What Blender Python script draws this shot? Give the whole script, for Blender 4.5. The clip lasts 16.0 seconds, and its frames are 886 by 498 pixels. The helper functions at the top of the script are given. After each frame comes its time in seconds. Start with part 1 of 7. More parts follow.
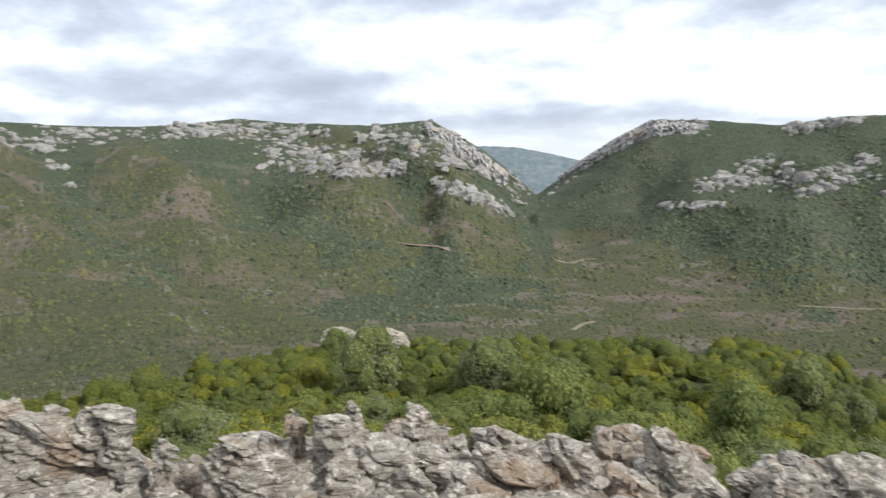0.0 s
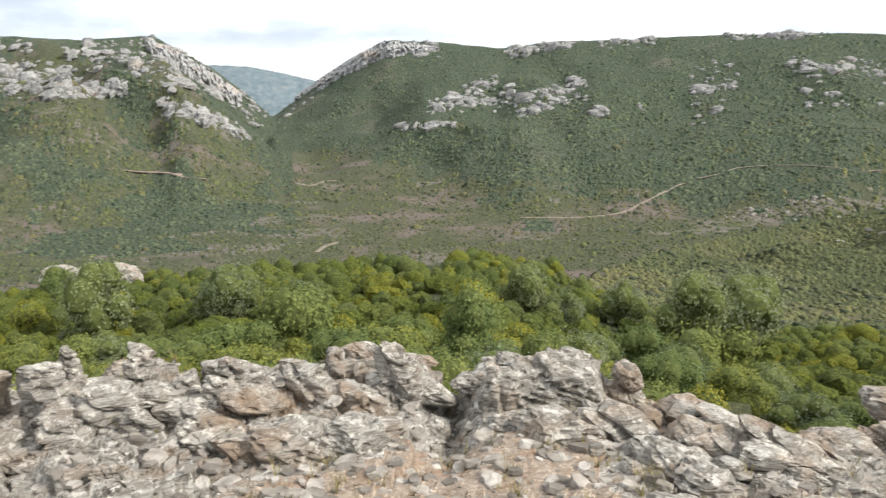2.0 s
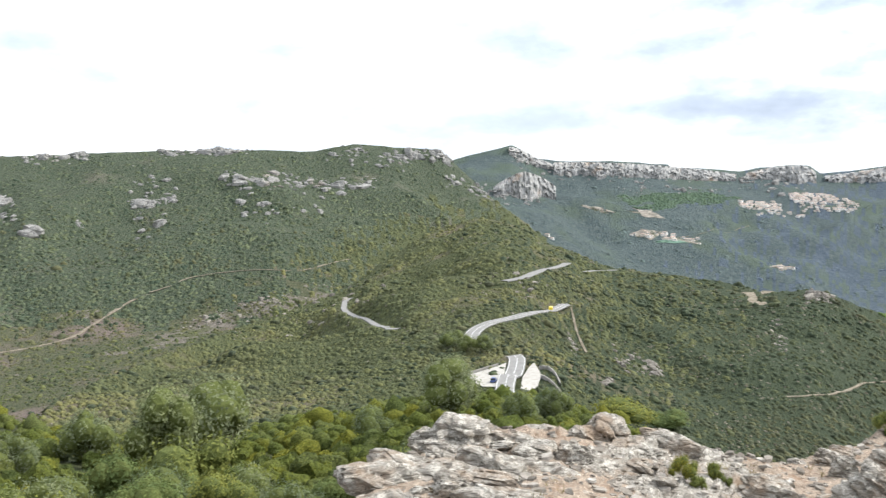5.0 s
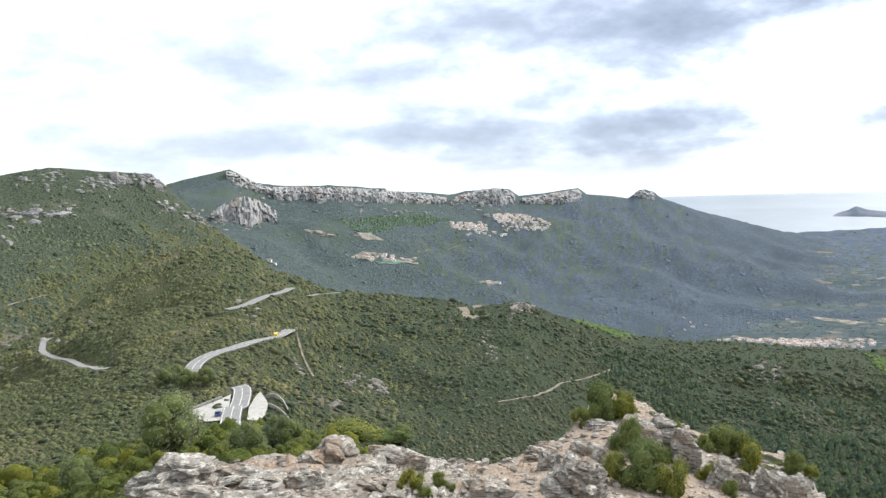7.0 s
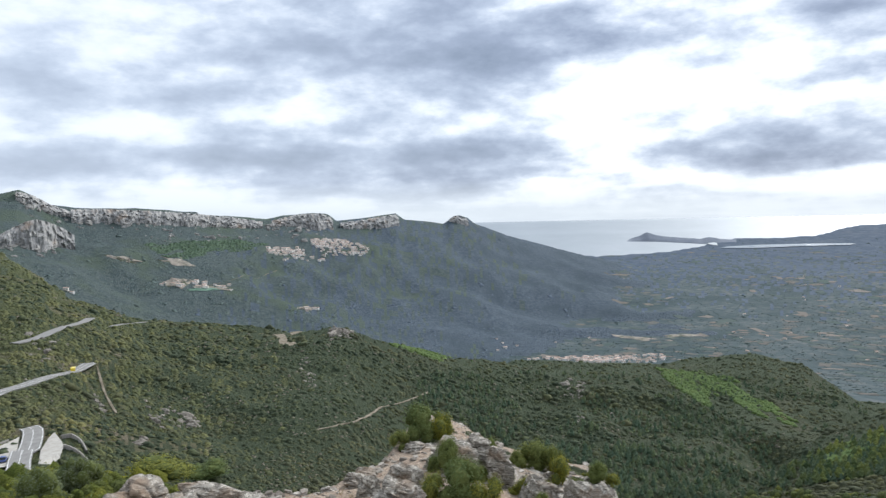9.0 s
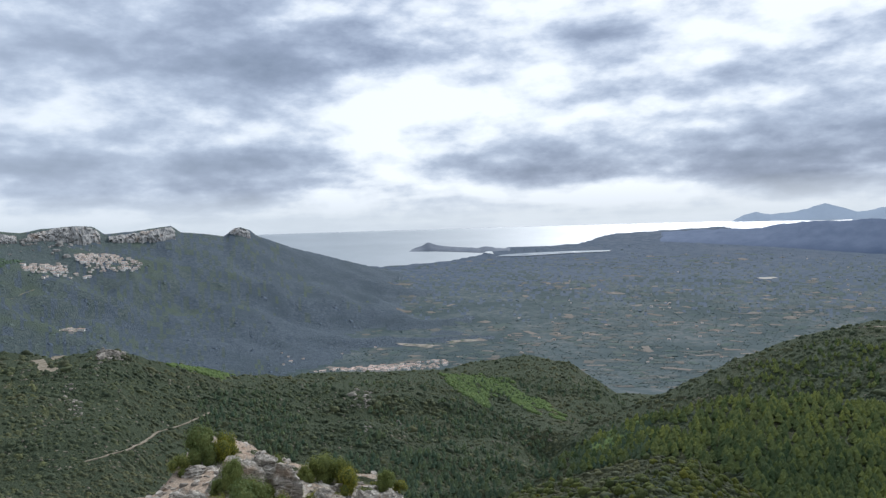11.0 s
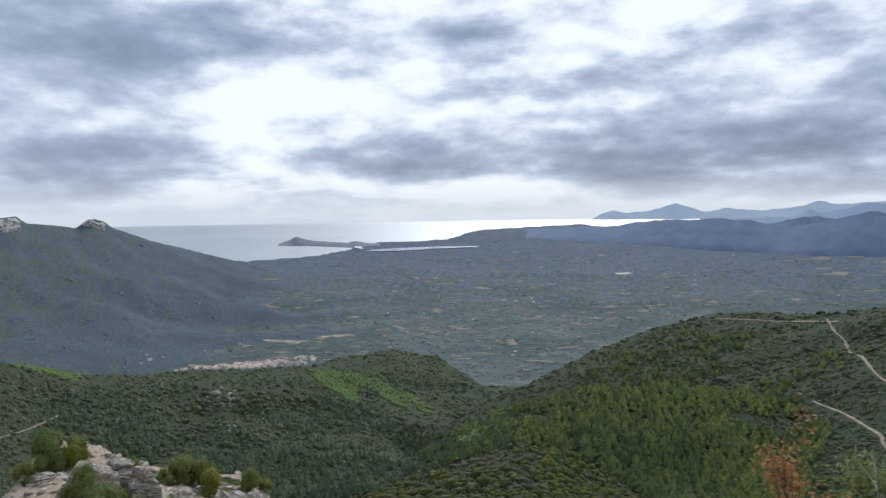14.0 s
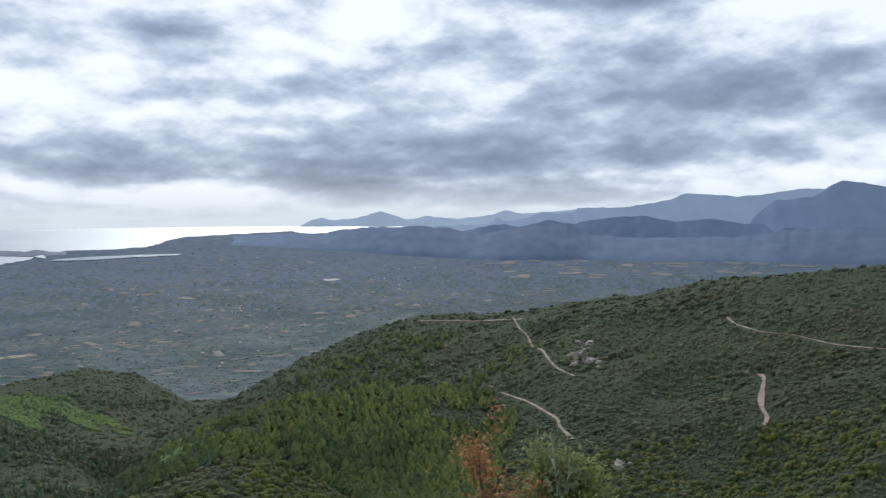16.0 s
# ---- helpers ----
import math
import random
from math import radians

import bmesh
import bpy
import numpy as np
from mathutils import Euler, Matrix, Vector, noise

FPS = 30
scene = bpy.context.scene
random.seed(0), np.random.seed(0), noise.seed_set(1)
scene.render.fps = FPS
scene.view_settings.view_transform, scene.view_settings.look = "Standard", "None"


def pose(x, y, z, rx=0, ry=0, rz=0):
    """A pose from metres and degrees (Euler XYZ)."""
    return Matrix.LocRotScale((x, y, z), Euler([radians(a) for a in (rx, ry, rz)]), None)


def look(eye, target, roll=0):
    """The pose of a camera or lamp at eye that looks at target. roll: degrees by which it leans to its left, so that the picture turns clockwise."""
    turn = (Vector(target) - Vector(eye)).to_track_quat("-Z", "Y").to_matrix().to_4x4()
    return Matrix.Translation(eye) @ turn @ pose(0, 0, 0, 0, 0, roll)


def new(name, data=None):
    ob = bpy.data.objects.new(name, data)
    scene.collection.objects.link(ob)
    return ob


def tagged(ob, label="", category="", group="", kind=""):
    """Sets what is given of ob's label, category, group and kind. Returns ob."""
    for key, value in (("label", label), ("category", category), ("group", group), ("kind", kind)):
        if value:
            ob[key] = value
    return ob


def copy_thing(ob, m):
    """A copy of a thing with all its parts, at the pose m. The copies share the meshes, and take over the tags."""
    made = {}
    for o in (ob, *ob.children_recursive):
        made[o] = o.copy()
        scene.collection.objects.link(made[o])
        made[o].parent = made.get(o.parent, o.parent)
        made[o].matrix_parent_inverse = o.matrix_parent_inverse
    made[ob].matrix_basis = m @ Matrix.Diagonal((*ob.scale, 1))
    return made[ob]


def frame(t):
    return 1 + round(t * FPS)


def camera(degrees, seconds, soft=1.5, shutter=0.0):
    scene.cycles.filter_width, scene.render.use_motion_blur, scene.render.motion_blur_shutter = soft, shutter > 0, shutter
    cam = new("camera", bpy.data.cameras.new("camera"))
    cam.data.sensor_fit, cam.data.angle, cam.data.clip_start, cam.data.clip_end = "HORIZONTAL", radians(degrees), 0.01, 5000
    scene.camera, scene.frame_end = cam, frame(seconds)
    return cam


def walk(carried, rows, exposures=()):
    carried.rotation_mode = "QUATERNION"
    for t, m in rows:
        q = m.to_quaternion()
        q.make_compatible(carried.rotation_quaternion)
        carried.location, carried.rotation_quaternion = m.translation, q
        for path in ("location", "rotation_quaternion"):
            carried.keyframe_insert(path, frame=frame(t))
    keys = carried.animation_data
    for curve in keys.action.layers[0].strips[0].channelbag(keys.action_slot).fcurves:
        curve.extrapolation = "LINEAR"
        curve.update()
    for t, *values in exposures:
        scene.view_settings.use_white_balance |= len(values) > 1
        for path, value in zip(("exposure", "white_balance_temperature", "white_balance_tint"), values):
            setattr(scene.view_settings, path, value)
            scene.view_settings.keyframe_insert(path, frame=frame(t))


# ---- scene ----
EYE = 1.65
cam = camera(58.35, 16.0, soft=1.35, shutter=0.25)
PATH = [
    (0, pose(0.000, 0.000, EYE, 83.073, 0.881, -0.107)),
    (0.5, pose(0.000, 0.000, EYE, 80.940, 0.814, -7.733)),
    (1, pose(0.000, 0.000, EYE, 79.183, 1.127, -10.441)),
    (1.5, pose(0.060, 0.000, EYE, 77.891, 0.691, -14.099)),
    (2, pose(0.100, 0.030, EYE, 77.286, 0.315, -18.750)),
    (2.5, pose(0.120, 0.060, EYE, 81.501, 0.217, -25.793)),
    (3, pose(0.120, 0.100, EYE, 81.719, -0.336, -31.844)),
    (3.5, pose(0.110, 0.120, EYE, 83.740, -0.027, -36.390)),
    (4, pose(0.107, 0.123, EYE, 83.280, 0.608, -43.467)),
    (4.5, pose(0.103, 0.127, EYE, 84.001, 1.007, -50.830)),
    (5, pose(0.100, 0.130, EYE, 84.772, 1.363, -57.245)),
    (5.2, pose(0.100, 0.130, EYE, 84.586, 1.438, -59.479)),
    (7.3, pose(0.100, 0.130, EYE, 86.326, 1.653, -78.685)),
    (7.5, pose(0.100, 0.130, EYE, 86.507, 1.468, -79.447)),
    (8, pose(0.100, 0.130, EYE, 86.711, 1.435, -82.743)),
    (8.5, pose(0.100, 0.130, EYE, 87.191, 1.509, -86.163)),
    (9, pose(0.100, 0.130, EYE, 87.384, 1.382, -90.241)),
    (9.5, pose(0.100, 0.130, EYE, 87.631, 1.594, -94.404)),
    (10, pose(0.100, 0.130, EYE, 87.805, 1.459, -99.186)),
    (10.2, pose(0.100, 0.130, EYE, 87.718, 1.613, -101.078)),
    (12.3, pose(0.100, 0.130, EYE, 87.681, 1.283, -108.314)),
    (12.5, pose(0.100, 0.130, EYE, 87.494, 1.285, -108.721)),
    (13, pose(0.100, 0.130, EYE, 87.432, 1.084, -109.546)),
    (13.5, pose(0.100, 0.130, EYE, 87.141, 1.093, -110.981)),
    (14, pose(0.100, 0.130, EYE, 87.212, 0.888, -115.113)),
    (14.5, pose(0.100, 0.130, EYE, 87.053, 0.936, -120.404)),
    (15, pose(0.100, 0.130, EYE, 87.159, 0.710, -125.667)),
    (15.5, pose(0.100, 0.130, EYE, 87.188, 0.474, -131.090)),
    (16, pose(0.100, 0.130, EYE, 87.484, 0.399, -135.932)),
]
EXPOSURES = [(0.0, 0.12, 6280, 10), (1.5, 0.43, 6400, 10), (3.5, 0.52, 6300, 10), (5.2, 0.61, 6220, 10), (7.4, 0.32, 6150, 10), (9.0, -0.05, 5980, 10), (12.5, -0.34, 5850, 10), (16.0, -0.34, 5850, 10)]
walk(cam, PATH, EXPOSURES)

# ---------------------------------------------------------------- sky and sun
SUN_BEARING, SUN_HEIGHT = 124.0, 37.0


def link_nodes(tree, *pairs):
    for a, b in pairs:
        tree.links.new(a, b)


CLOUDS = [(133.0, 4.6, 12.0, 2.4, 0.115), (152.0, 6.8, 12.0, 2.6, 0.12), (117.5, 12.2, 7.0, 2.2, 0.09), (148.0, 14.8, 8.0, 1.6, 0.12), (114.5, 3.8, 9.0, 1.6, 0.08), (161.0, 13.4, 6.0, 2.0, -0.10),
          (96.5, 11.0, 15.0, 2.2, 0.06), (83.0, 4.6, 9.0, 2.0, 0.08), (100.0, 7.8, 8.0, 1.5, -0.09), (70.0, 4.2, 11.0, 1.7, 0.075), (57.0, 9.8, 7.0, 1.6, 0.05), (111.0, 14.5, 6.0, 1.5, -0.06),
          (-19.0, 4.6, 11.0, 1.4, 0.13), (-5.0, 10.5, 30.0, 1.6, 0.05), (52.0, 4.6, 9.0, 1.1, 0.05), (30.0, 5.5, 26.0, 4.0, -0.05)]


def make_sky():
    world = bpy.data.worlds.new("overcast_sky")
    scene.world = world
    world.use_nodes = True
    nt = world.node_tree
    nt.nodes.clear()
    N = nt.nodes.new
    out, bg = N("ShaderNodeOutputWorld"), N("ShaderNodeBackground")
    sky = N("ShaderNodeTexSky")
    sky.sky_type, sky.sun_disc = "NISHITA", False
    sky.sun_elevation, sky.sun_rotation = radians(SUN_HEIGHT), radians(SUN_BEARING)
    blue = N("ShaderNodeVectorMath")
    blue.operation = "SCALE"
    blue.inputs[3].default_value = 0.06
    nt.links.new(sky.outputs[0], blue.inputs[0])
    tc, sep = N("ShaderNodeTexCoord"), N("ShaderNodeSeparateXYZ")
    nt.links.new(tc.outputs["Generated"], sep.inputs[0])

    def m(op, a, b=None, clamp=False):
        n = N("ShaderNodeMath")
        n.operation, n.use_clamp = op, clamp
        for i, v in enumerate((a, b)):
            if v is None:
                continue
            if isinstance(v, (int, float)):
                n.inputs[i].default_value = v
            else:
                nt.links.new(v, n.inputs[i])
        return n.outputs[0]
    bearing = m("MULTIPLY", m("ARCTAN2", sep.outputs[0], sep.outputs[1]), 57.2958)
    rise = m("MULTIPLY", m("ARCSINE", sep.outputs[2]), 57.2958)

    def noise(lift, scale, detail, rough, dist, seed, stretch=1.0):
        """Noise on a level cloud sheet, so that the clouds draw together towards the horizon."""
        down = m("ADD", m("MAXIMUM", sep.outputs[2], -0.02), 0.105 + lift)
        comb, no = N("ShaderNodeCombineXYZ"), N("ShaderNodeTexNoise")
        link_nodes(nt, (m("MULTIPLY", m("DIVIDE", sep.outputs[0], down), stretch), comb.inputs[0]), (m("DIVIDE", sep.outputs[1], down), comb.inputs[1]))
        comb.inputs[2].default_value = seed
        no.inputs["Scale"].default_value, no.inputs["Detail"].default_value = scale, detail
        no.inputs["Roughness"].default_value, no.inputs["Distortion"].default_value = rough, dist
        nt.links.new(comb.outputs[0], no.inputs["Vector"])
        return no.outputs["Fac"]

    def billows(lift, scale, flat, detail, rough):
        comb, no = N("ShaderNodeCombineXYZ"), N("ShaderNodeTexNoise")
        link_nodes(nt, (sep.outputs[0], comb.inputs[0]), (sep.outputs[1], comb.inputs[1]), (m("MULTIPLY", m("ADD", sep.outputs[2], lift), flat), comb.inputs[2]))
        no.inputs["Scale"].default_value, no.inputs["Detail"].default_value = scale, detail
        no.inputs["Roughness"].default_value, no.inputs["Distortion"].default_value = rough, 0.0
        nt.links.new(comb.outputs[0], no.inputs["Vector"])
        return no.outputs["Fac"]

    def sheet(lift):
        return m("ADD", m("MULTIPLY", noise(lift, 0.7, 3.0, 0.42, 0.2, 3.7), 0.48), m("MULTIPLY", billows(lift, 8.5, 2.4, 9.0, 0.56), 0.52))
    here, above = sheet(0.0), sheet(0.016)
    # the heavy cloud masses and the bright gaps: bearing, height, half width, half depth, weight
    masses = None
    for b0, e0, wb, we, k in CLOUDS:
        u = m("DIVIDE", m("SUBTRACT", bearing, b0), wb)
        v = m("DIVIDE", m("SUBTRACT", rise, e0), we)
        g = m("MULTIPLY", m("EXPONENT", m("MULTIPLY", m("ADD", m("MULTIPLY", u, u), m("MULTIPLY", v, v)), -1.0)), k)
        masses = g if masses is None else m("ADD", masses, g)
    # flat grey undersides, bright upper edges
    body = m("ADD", m("ADD", here, m("MULTIPLY", m("SUBTRACT", above, here), 1.25)), masses)
    ramp = N("ShaderNodeValToRGB")
    el = ramp.color_ramp.elements
    el[0].position, el[0].color = 0.42, (1.32, 1.33, 1.33, 1)
    el[1].position, el[1].color = 0.74, (0.265, 0.32, 0.42, 1)
    for p, c in ((0.475, (1.10, 1.13, 1.15, 1)), (0.515, (0.84, 0.90, 0.99, 1)), (0.565, (0.60, 0.67, 0.79, 1)), (0.64, (0.40, 0.46, 0.58, 1))):
        e = el.new(p)
        e.color = c
    nt.links.new(body, ramp.inputs[0])
    # over the mountains the sheet is thin and lets the light through
    thin = N("ShaderNodeMapRange")
    thin.inputs["From Min"].default_value, thin.inputs["From Max"].default_value = 0.15, 0.75
    thin.inputs["To Min"].default_value, thin.inputs["To Max"].default_value = 0.0, 0.45
    nt.links.new(m("ADD", m("MULTIPLY", sep.outputs[0], 0.35), m("MULTIPLY", sep.outputs[1], 0.94)), thin.inputs[0])
    veil = N("ShaderNodeMixRGB")
    veil.inputs[2].default_value = (0.88, 0.95, 1.03, 1)
    link_nodes(nt, (thin.outputs[0], veil.inputs[0]), (ramp.outputs[0], veil.inputs[1]))
    # the cloud sheet thins towards the horizon into a pale band
    low = N("ShaderNodeMapRange")
    low.inputs["From Min"].default_value, low.inputs["From Max"].default_value = 0.0, 0.042
    low.inputs["To Min"].default_value, low.inputs["To Max"].default_value = 0.85, 0.0
    nt.links.new(sep.outputs[2], low.inputs[0])
    mix = N("ShaderNodeMixRGB")
    mix.inputs[2].default_value = (0.93, 0.985, 1.0, 1)
    link_nodes(nt, (low.outputs[0], mix.inputs[0]), (veil.outputs[0], mix.inputs[1]))
    mix2 = N("ShaderNodeMixRGB")
    mix2.inputs[0].default_value = 0.1
    link_nodes(nt, (mix.outputs[0], mix2.inputs[1]), (blue.outputs[0], mix2.inputs[2]))
    bg.inputs[1].default_value = 1.0
    link_nodes(nt, (mix2.outputs[0], bg.inputs[0]), (bg.outputs[0], out.inputs[0]))


make_sky()
sun_data = bpy.data.lights.new("sun", "SUN")
sun_data.energy, sun_data.angle, sun_data.color = 3.9, radians(14), (1.0, 0.95, 0.87)
sun = new("sun", sun_data)
sb, se = radians(SUN_BEARING), radians(SUN_HEIGHT)
sun.matrix_world = look((300 * math.sin(sb) * math.cos(se), 300 * math.cos(sb) * math.cos(se), 300 * math.sin(se)), (0, 0, 0))


# ---------------------------------------------------------------- materials
def surface(name, colours, scale=1.0, tint=None, wide=None, wide_scale=0.05, wide_range=(0.45, 0.62), rough=0.9, bump=0.3, bump_scale=None,
            depth=0.1, island=None, per_object=None, world=True, leafy=0.0, metal=0.0, spec=0.06):
    """A procedural surface: colours over fine noise, a second colour over broad noise, relief, and a shade per piece."""
    mt = bpy.data.materials.new(name)
    mt.use_nodes = True
    nt = mt.node_tree
    N = nt.nodes.new
    bsdf = nt.nodes["Principled BSDF"]
    bsdf.inputs["Roughness"].default_value = rough
    bsdf.inputs["Metallic"].default_value = metal
    bsdf.inputs["Specular IOR Level"].default_value = spec
    if world:
        co = N("ShaderNodeNewGeometry").outputs["Position"]
    else:
        co = N("ShaderNodeTexCoord").outputs["Object"]
    no = N("ShaderNodeTexNoise")
    no.inputs["Scale"].default_value, no.inputs["Detail"].default_value, no.inputs["Roughness"].default_value = scale, 6, 0.65
    nt.links.new(co, no.inputs["Vector"])
    ramp = N("ShaderNodeValToRGB")
    el = ramp.color_ramp.elements
    n = len(colours)
    while len(el) < n:
        el.new(0.5)
    for i, c in enumerate(colours):
        el[i].position = 0.32 + 0.36 * i / max(1, n - 1)
        el[i].color = (*c, 1)
    nt.links.new(no.outputs["Fac"], ramp.inputs[0])
    col = ramp.outputs[0]
    if wide:
        wn, wr = N("ShaderNodeTexNoise"), N("ShaderNodeMapRange")
        wn.inputs["Scale"].default_value, wn.inputs["Detail"].default_value = wide_scale, 5
        wn.inputs["Roughness"].default_value = 0.6
        wr.inputs["From Min"].default_value, wr.inputs["From Max"].default_value = wide_range
        mx = N("ShaderNodeMixRGB")
        mx.inputs[2].default_value = (*wide, 1)
        link_nodes(nt, (co, wn.inputs["Vector"]), (wn.outputs["Fac"], wr.inputs[0]), (wr.outputs[0], mx.inputs[0]), (col, mx.inputs[1]))
        col = mx.outputs[0]
    for source, span in (("island", island), ("object", per_object), ("clump", tint)):
        if not span:
            continue
        if source == "clump":
            at_clump = N("ShaderNodeAttribute")
            at_clump.attribute_name = "clump"
            rnd = at_clump.outputs["Fac"]
        else:
            rnd = N("ShaderNodeNewGeometry").outputs["Random Per Island"] if source == "island" else N("ShaderNodeObjectInfo").outputs["Random"]
        r2 = N("ShaderNodeValToRGB")
        e2 = r2.color_ramp.elements
        while len(e2) < len(span):
            e2.new(0.5)
        for i, c in enumerate(span):
            e2[i].position, e2[i].color = i / max(1, len(span) - 1), (*c, 1)
        mul = N("ShaderNodeMixRGB")
        mul.blend_type = "MULTIPLY"
        mul.inputs[0].default_value = 1.0
        link_nodes(nt, (rnd, r2.inputs[0]), (col, mul.inputs[1]), (r2.outputs[0], mul.inputs[2]))
        col = mul.outputs[0]
    nt.links.new(col, bsdf.inputs["Base Color"])
    if leafy:
        tr, ms = N("ShaderNodeBsdfTranslucent"), N("ShaderNodeMixShader")
        ms.inputs[0].default_value = leafy
        link_nodes(nt, (col, tr.inputs[0]), (bsdf.outputs[0], ms.inputs[1]), (tr.outputs[0], ms.inputs[2]), (ms.outputs[0], nt.nodes["Material Output"].inputs[0]))
    if bump:
        bn, bp = N("ShaderNodeTexNoise"), N("ShaderNodeBump")
        bn.inputs["Scale"].default_value, bn.inputs["Detail"].default_value = bump_scale or scale * 2.5, 6
        bn.inputs["Roughness"].default_value = 0.7
        bp.inputs["Strength"].default_value, bp.inputs["Distance"].default_value = bump, depth
        link_nodes(nt, (co, bn.inputs["Vector"]), (bn.outputs["Fac"], bp.inputs["Height"]), (bp.outputs[0], bsdf.inputs["Normal"]))
    return mt


def rock_surface(name, pale, mid, dark, rust, scale, strata=9.0, world=True):
    """Schist: beds, pale lichen, dark cracks and rusty stains."""
    mt = bpy.data.materials.new(name)
    mt.use_nodes = True
    nt = mt.node_tree
    N = nt.nodes.new
    bsdf = nt.nodes["Principled BSDF"]
    bsdf.inputs["Roughness"].default_value, bsdf.inputs["Specular IOR Level"].default_value = 0.95, 0.1
    co = N("ShaderNodeNewGeometry").outputs["Position"] if world else N("ShaderNodeTexCoord").outputs["Object"]

    def noise_tex(s, detail=7, rough=0.65, vec=None, dist=0.0):
        n = N("ShaderNodeTexNoise")
        n.inputs["Scale"].default_value, n.inputs["Detail"].default_value = s, detail
        n.inputs["Roughness"].default_value, n.inputs["Distortion"].default_value = rough, dist
        nt.links.new(vec or co, n.inputs["Vector"])
        return n.outputs["Fac"]

    def ramp(fac, stops):
        r = N("ShaderNodeValToRGB")
        el = r.color_ramp.elements
        while len(el) < len(stops):
            el.new(0.5)
        for i, (p, c) in enumerate(stops):
            el[i].position, el[i].color = p, (*c, 1)
        nt.links.new(fac, r.inputs[0])
        return r.outputs[0]

    def mixed(fac, a, b, kind="MIX"):
        x = N("ShaderNodeMixRGB")
        x.blend_type = kind
        nt.links.new(fac, x.inputs[0])
        for i, v in ((1, a), (2, b)):
            if isinstance(v, tuple):
                x.inputs[i].default_value = (*v, 1)
            else:
                nt.links.new(v, x.inputs[i])
        return x.outputs[0]
    mp = N("ShaderNodeMapping")
    mp.inputs["Rotation"].default_value = (radians(24), radians(-16), 0)
    mp.inputs["Scale"].default_value = (1, 1, strata)
    nt.links.new(co, mp.inputs[0])
    beds = noise_tex(scale * 1.2, 8, 0.7, mp.outputs[0], 0.4)
    base = ramp(beds, [(0.33, dark), (0.40, mid), (0.50, pale), (0.58, mid), (0.66, pale)])
    white = tuple(min(0.8, c * 1.45) for c in pale)
    base = mixed(ramp(noise_tex(scale * 4.5, 6, 0.75), [(0.54, (0, 0, 0)), (0.58, (1, 1, 1))]), base, white)
    base = mixed(ramp(noise_tex(scale * 0.8, 5, 0.6), [(0.50, (0, 0, 0)), (0.66, (0.7, 0.7, 0.7))]), base, rust)
    base = mixed(ramp(noise_tex(scale * 6, 4, 0.8), [(0.33, (0.8, 0.8, 0.8)), (0.39, (0, 0, 0))]), base, dark)
    # open joints between the beds
    vo, ed = N("ShaderNodeTexVoronoi"), N("ShaderNodeMapRange")
    vo.feature = "DISTANCE_TO_EDGE"
    vo.inputs["Scale"].default_value = scale * 0.55
    warp = N("ShaderNodeMapping")
    warp.inputs["Rotation"].default_value, warp.inputs["Scale"].default_value = (radians(24), radians(-16), 0.5), (1, 1, max(1.0, strata * 0.4))
    nz, add = N("ShaderNodeTexNoise"), N("ShaderNodeMixRGB")
    nz.inputs["Scale"].default_value = scale * 1.5
    add.blend_type, add.inputs[0].default_value = "ADD", 0.22
    link_nodes(nt, (co, warp.inputs[0]), (co, nz.inputs["Vector"]), (warp.outputs[0], add.inputs[1]), (nz.outputs["Color"], add.inputs[2]), (add.outputs[0], vo.inputs["Vector"]), (vo.outputs["Distance"], ed.inputs[0]))
    ed.inputs["From Min"].default_value, ed.inputs["From Max"].default_value = 0.0, 0.02
    ed.inputs["To Min"].default_value, ed.inputs["To Max"].default_value = 0.4, 0.0
    base = mixed(ed.outputs[0], base, dark)
    nt.links.new(base, bsdf.inputs["Base Color"])
    b1, b2 = N("ShaderNodeBump"), N("ShaderNodeBump")
    b1.inputs["Strength"].default_value, b1.inputs["Distance"].default_value = 0.8, 0.08 / scale * 2
    b2.inputs["Strength"].default_value, b2.inputs["Distance"].default_value = 0.6, 0.03 / scale * 2
    link_nodes(nt, (beds, b1.inputs["Height"]), (noise_tex(scale * 9, 6, 0.75), b2.inputs["Height"]),
               (b1.outputs[0], b2.inputs["Normal"]), (b2.outputs[0], bsdf.inputs["Normal"]))
    return mt


M_SCHIST = rock_surface("lichened_schist", (0.405, 0.378, 0.33), (0.192, 0.168, 0.138), (0.042, 0.035, 0.029), (0.285, 0.195, 0.125), 3.0, strata=12.0)
M_SCREE = rock_surface("stony_soil", (0.31, 0.255, 0.20), (0.225, 0.17, 0.125), (0.085, 0.06, 0.042), (0.23, 0.15, 0.098), 8.0, strata=1.5)
M_STONE = surface("loose_stones", [(0.17, 0.155, 0.135), (0.29, 0.265, 0.235), (0.42, 0.40, 0.365)], 9, island=[(0.5, 0.48, 0.46), (0.9, 0.87, 0.82), (1.3, 1.28, 1.25)], bump=0.6, depth=0.02)
M_LIMESTONE = surface("limestone", [(0.15, 0.147, 0.138), (0.285, 0.277, 0.26), (0.41, 0.395, 0.37)], 0.3, wide=(0.31, 0.26, 0.21), wide_scale=0.02, wide_range=(0.6, 0.75),
                      island=[(0.75, 0.75, 0.75), (1.1, 1.1, 1.1)], bump=1.0, depth=1.5, bump_scale=0.5)
M_CLIFF = surface("cliff_limestone", [(0.22, 0.222, 0.222), (0.34, 0.334, 0.322), (0.46, 0.445, 0.42)], 0.14, wide=(0.38, 0.29, 0.22), wide_scale=0.018, wide_range=(0.56, 0.70), bump=0.8, depth=2.0, bump_scale=0.3)
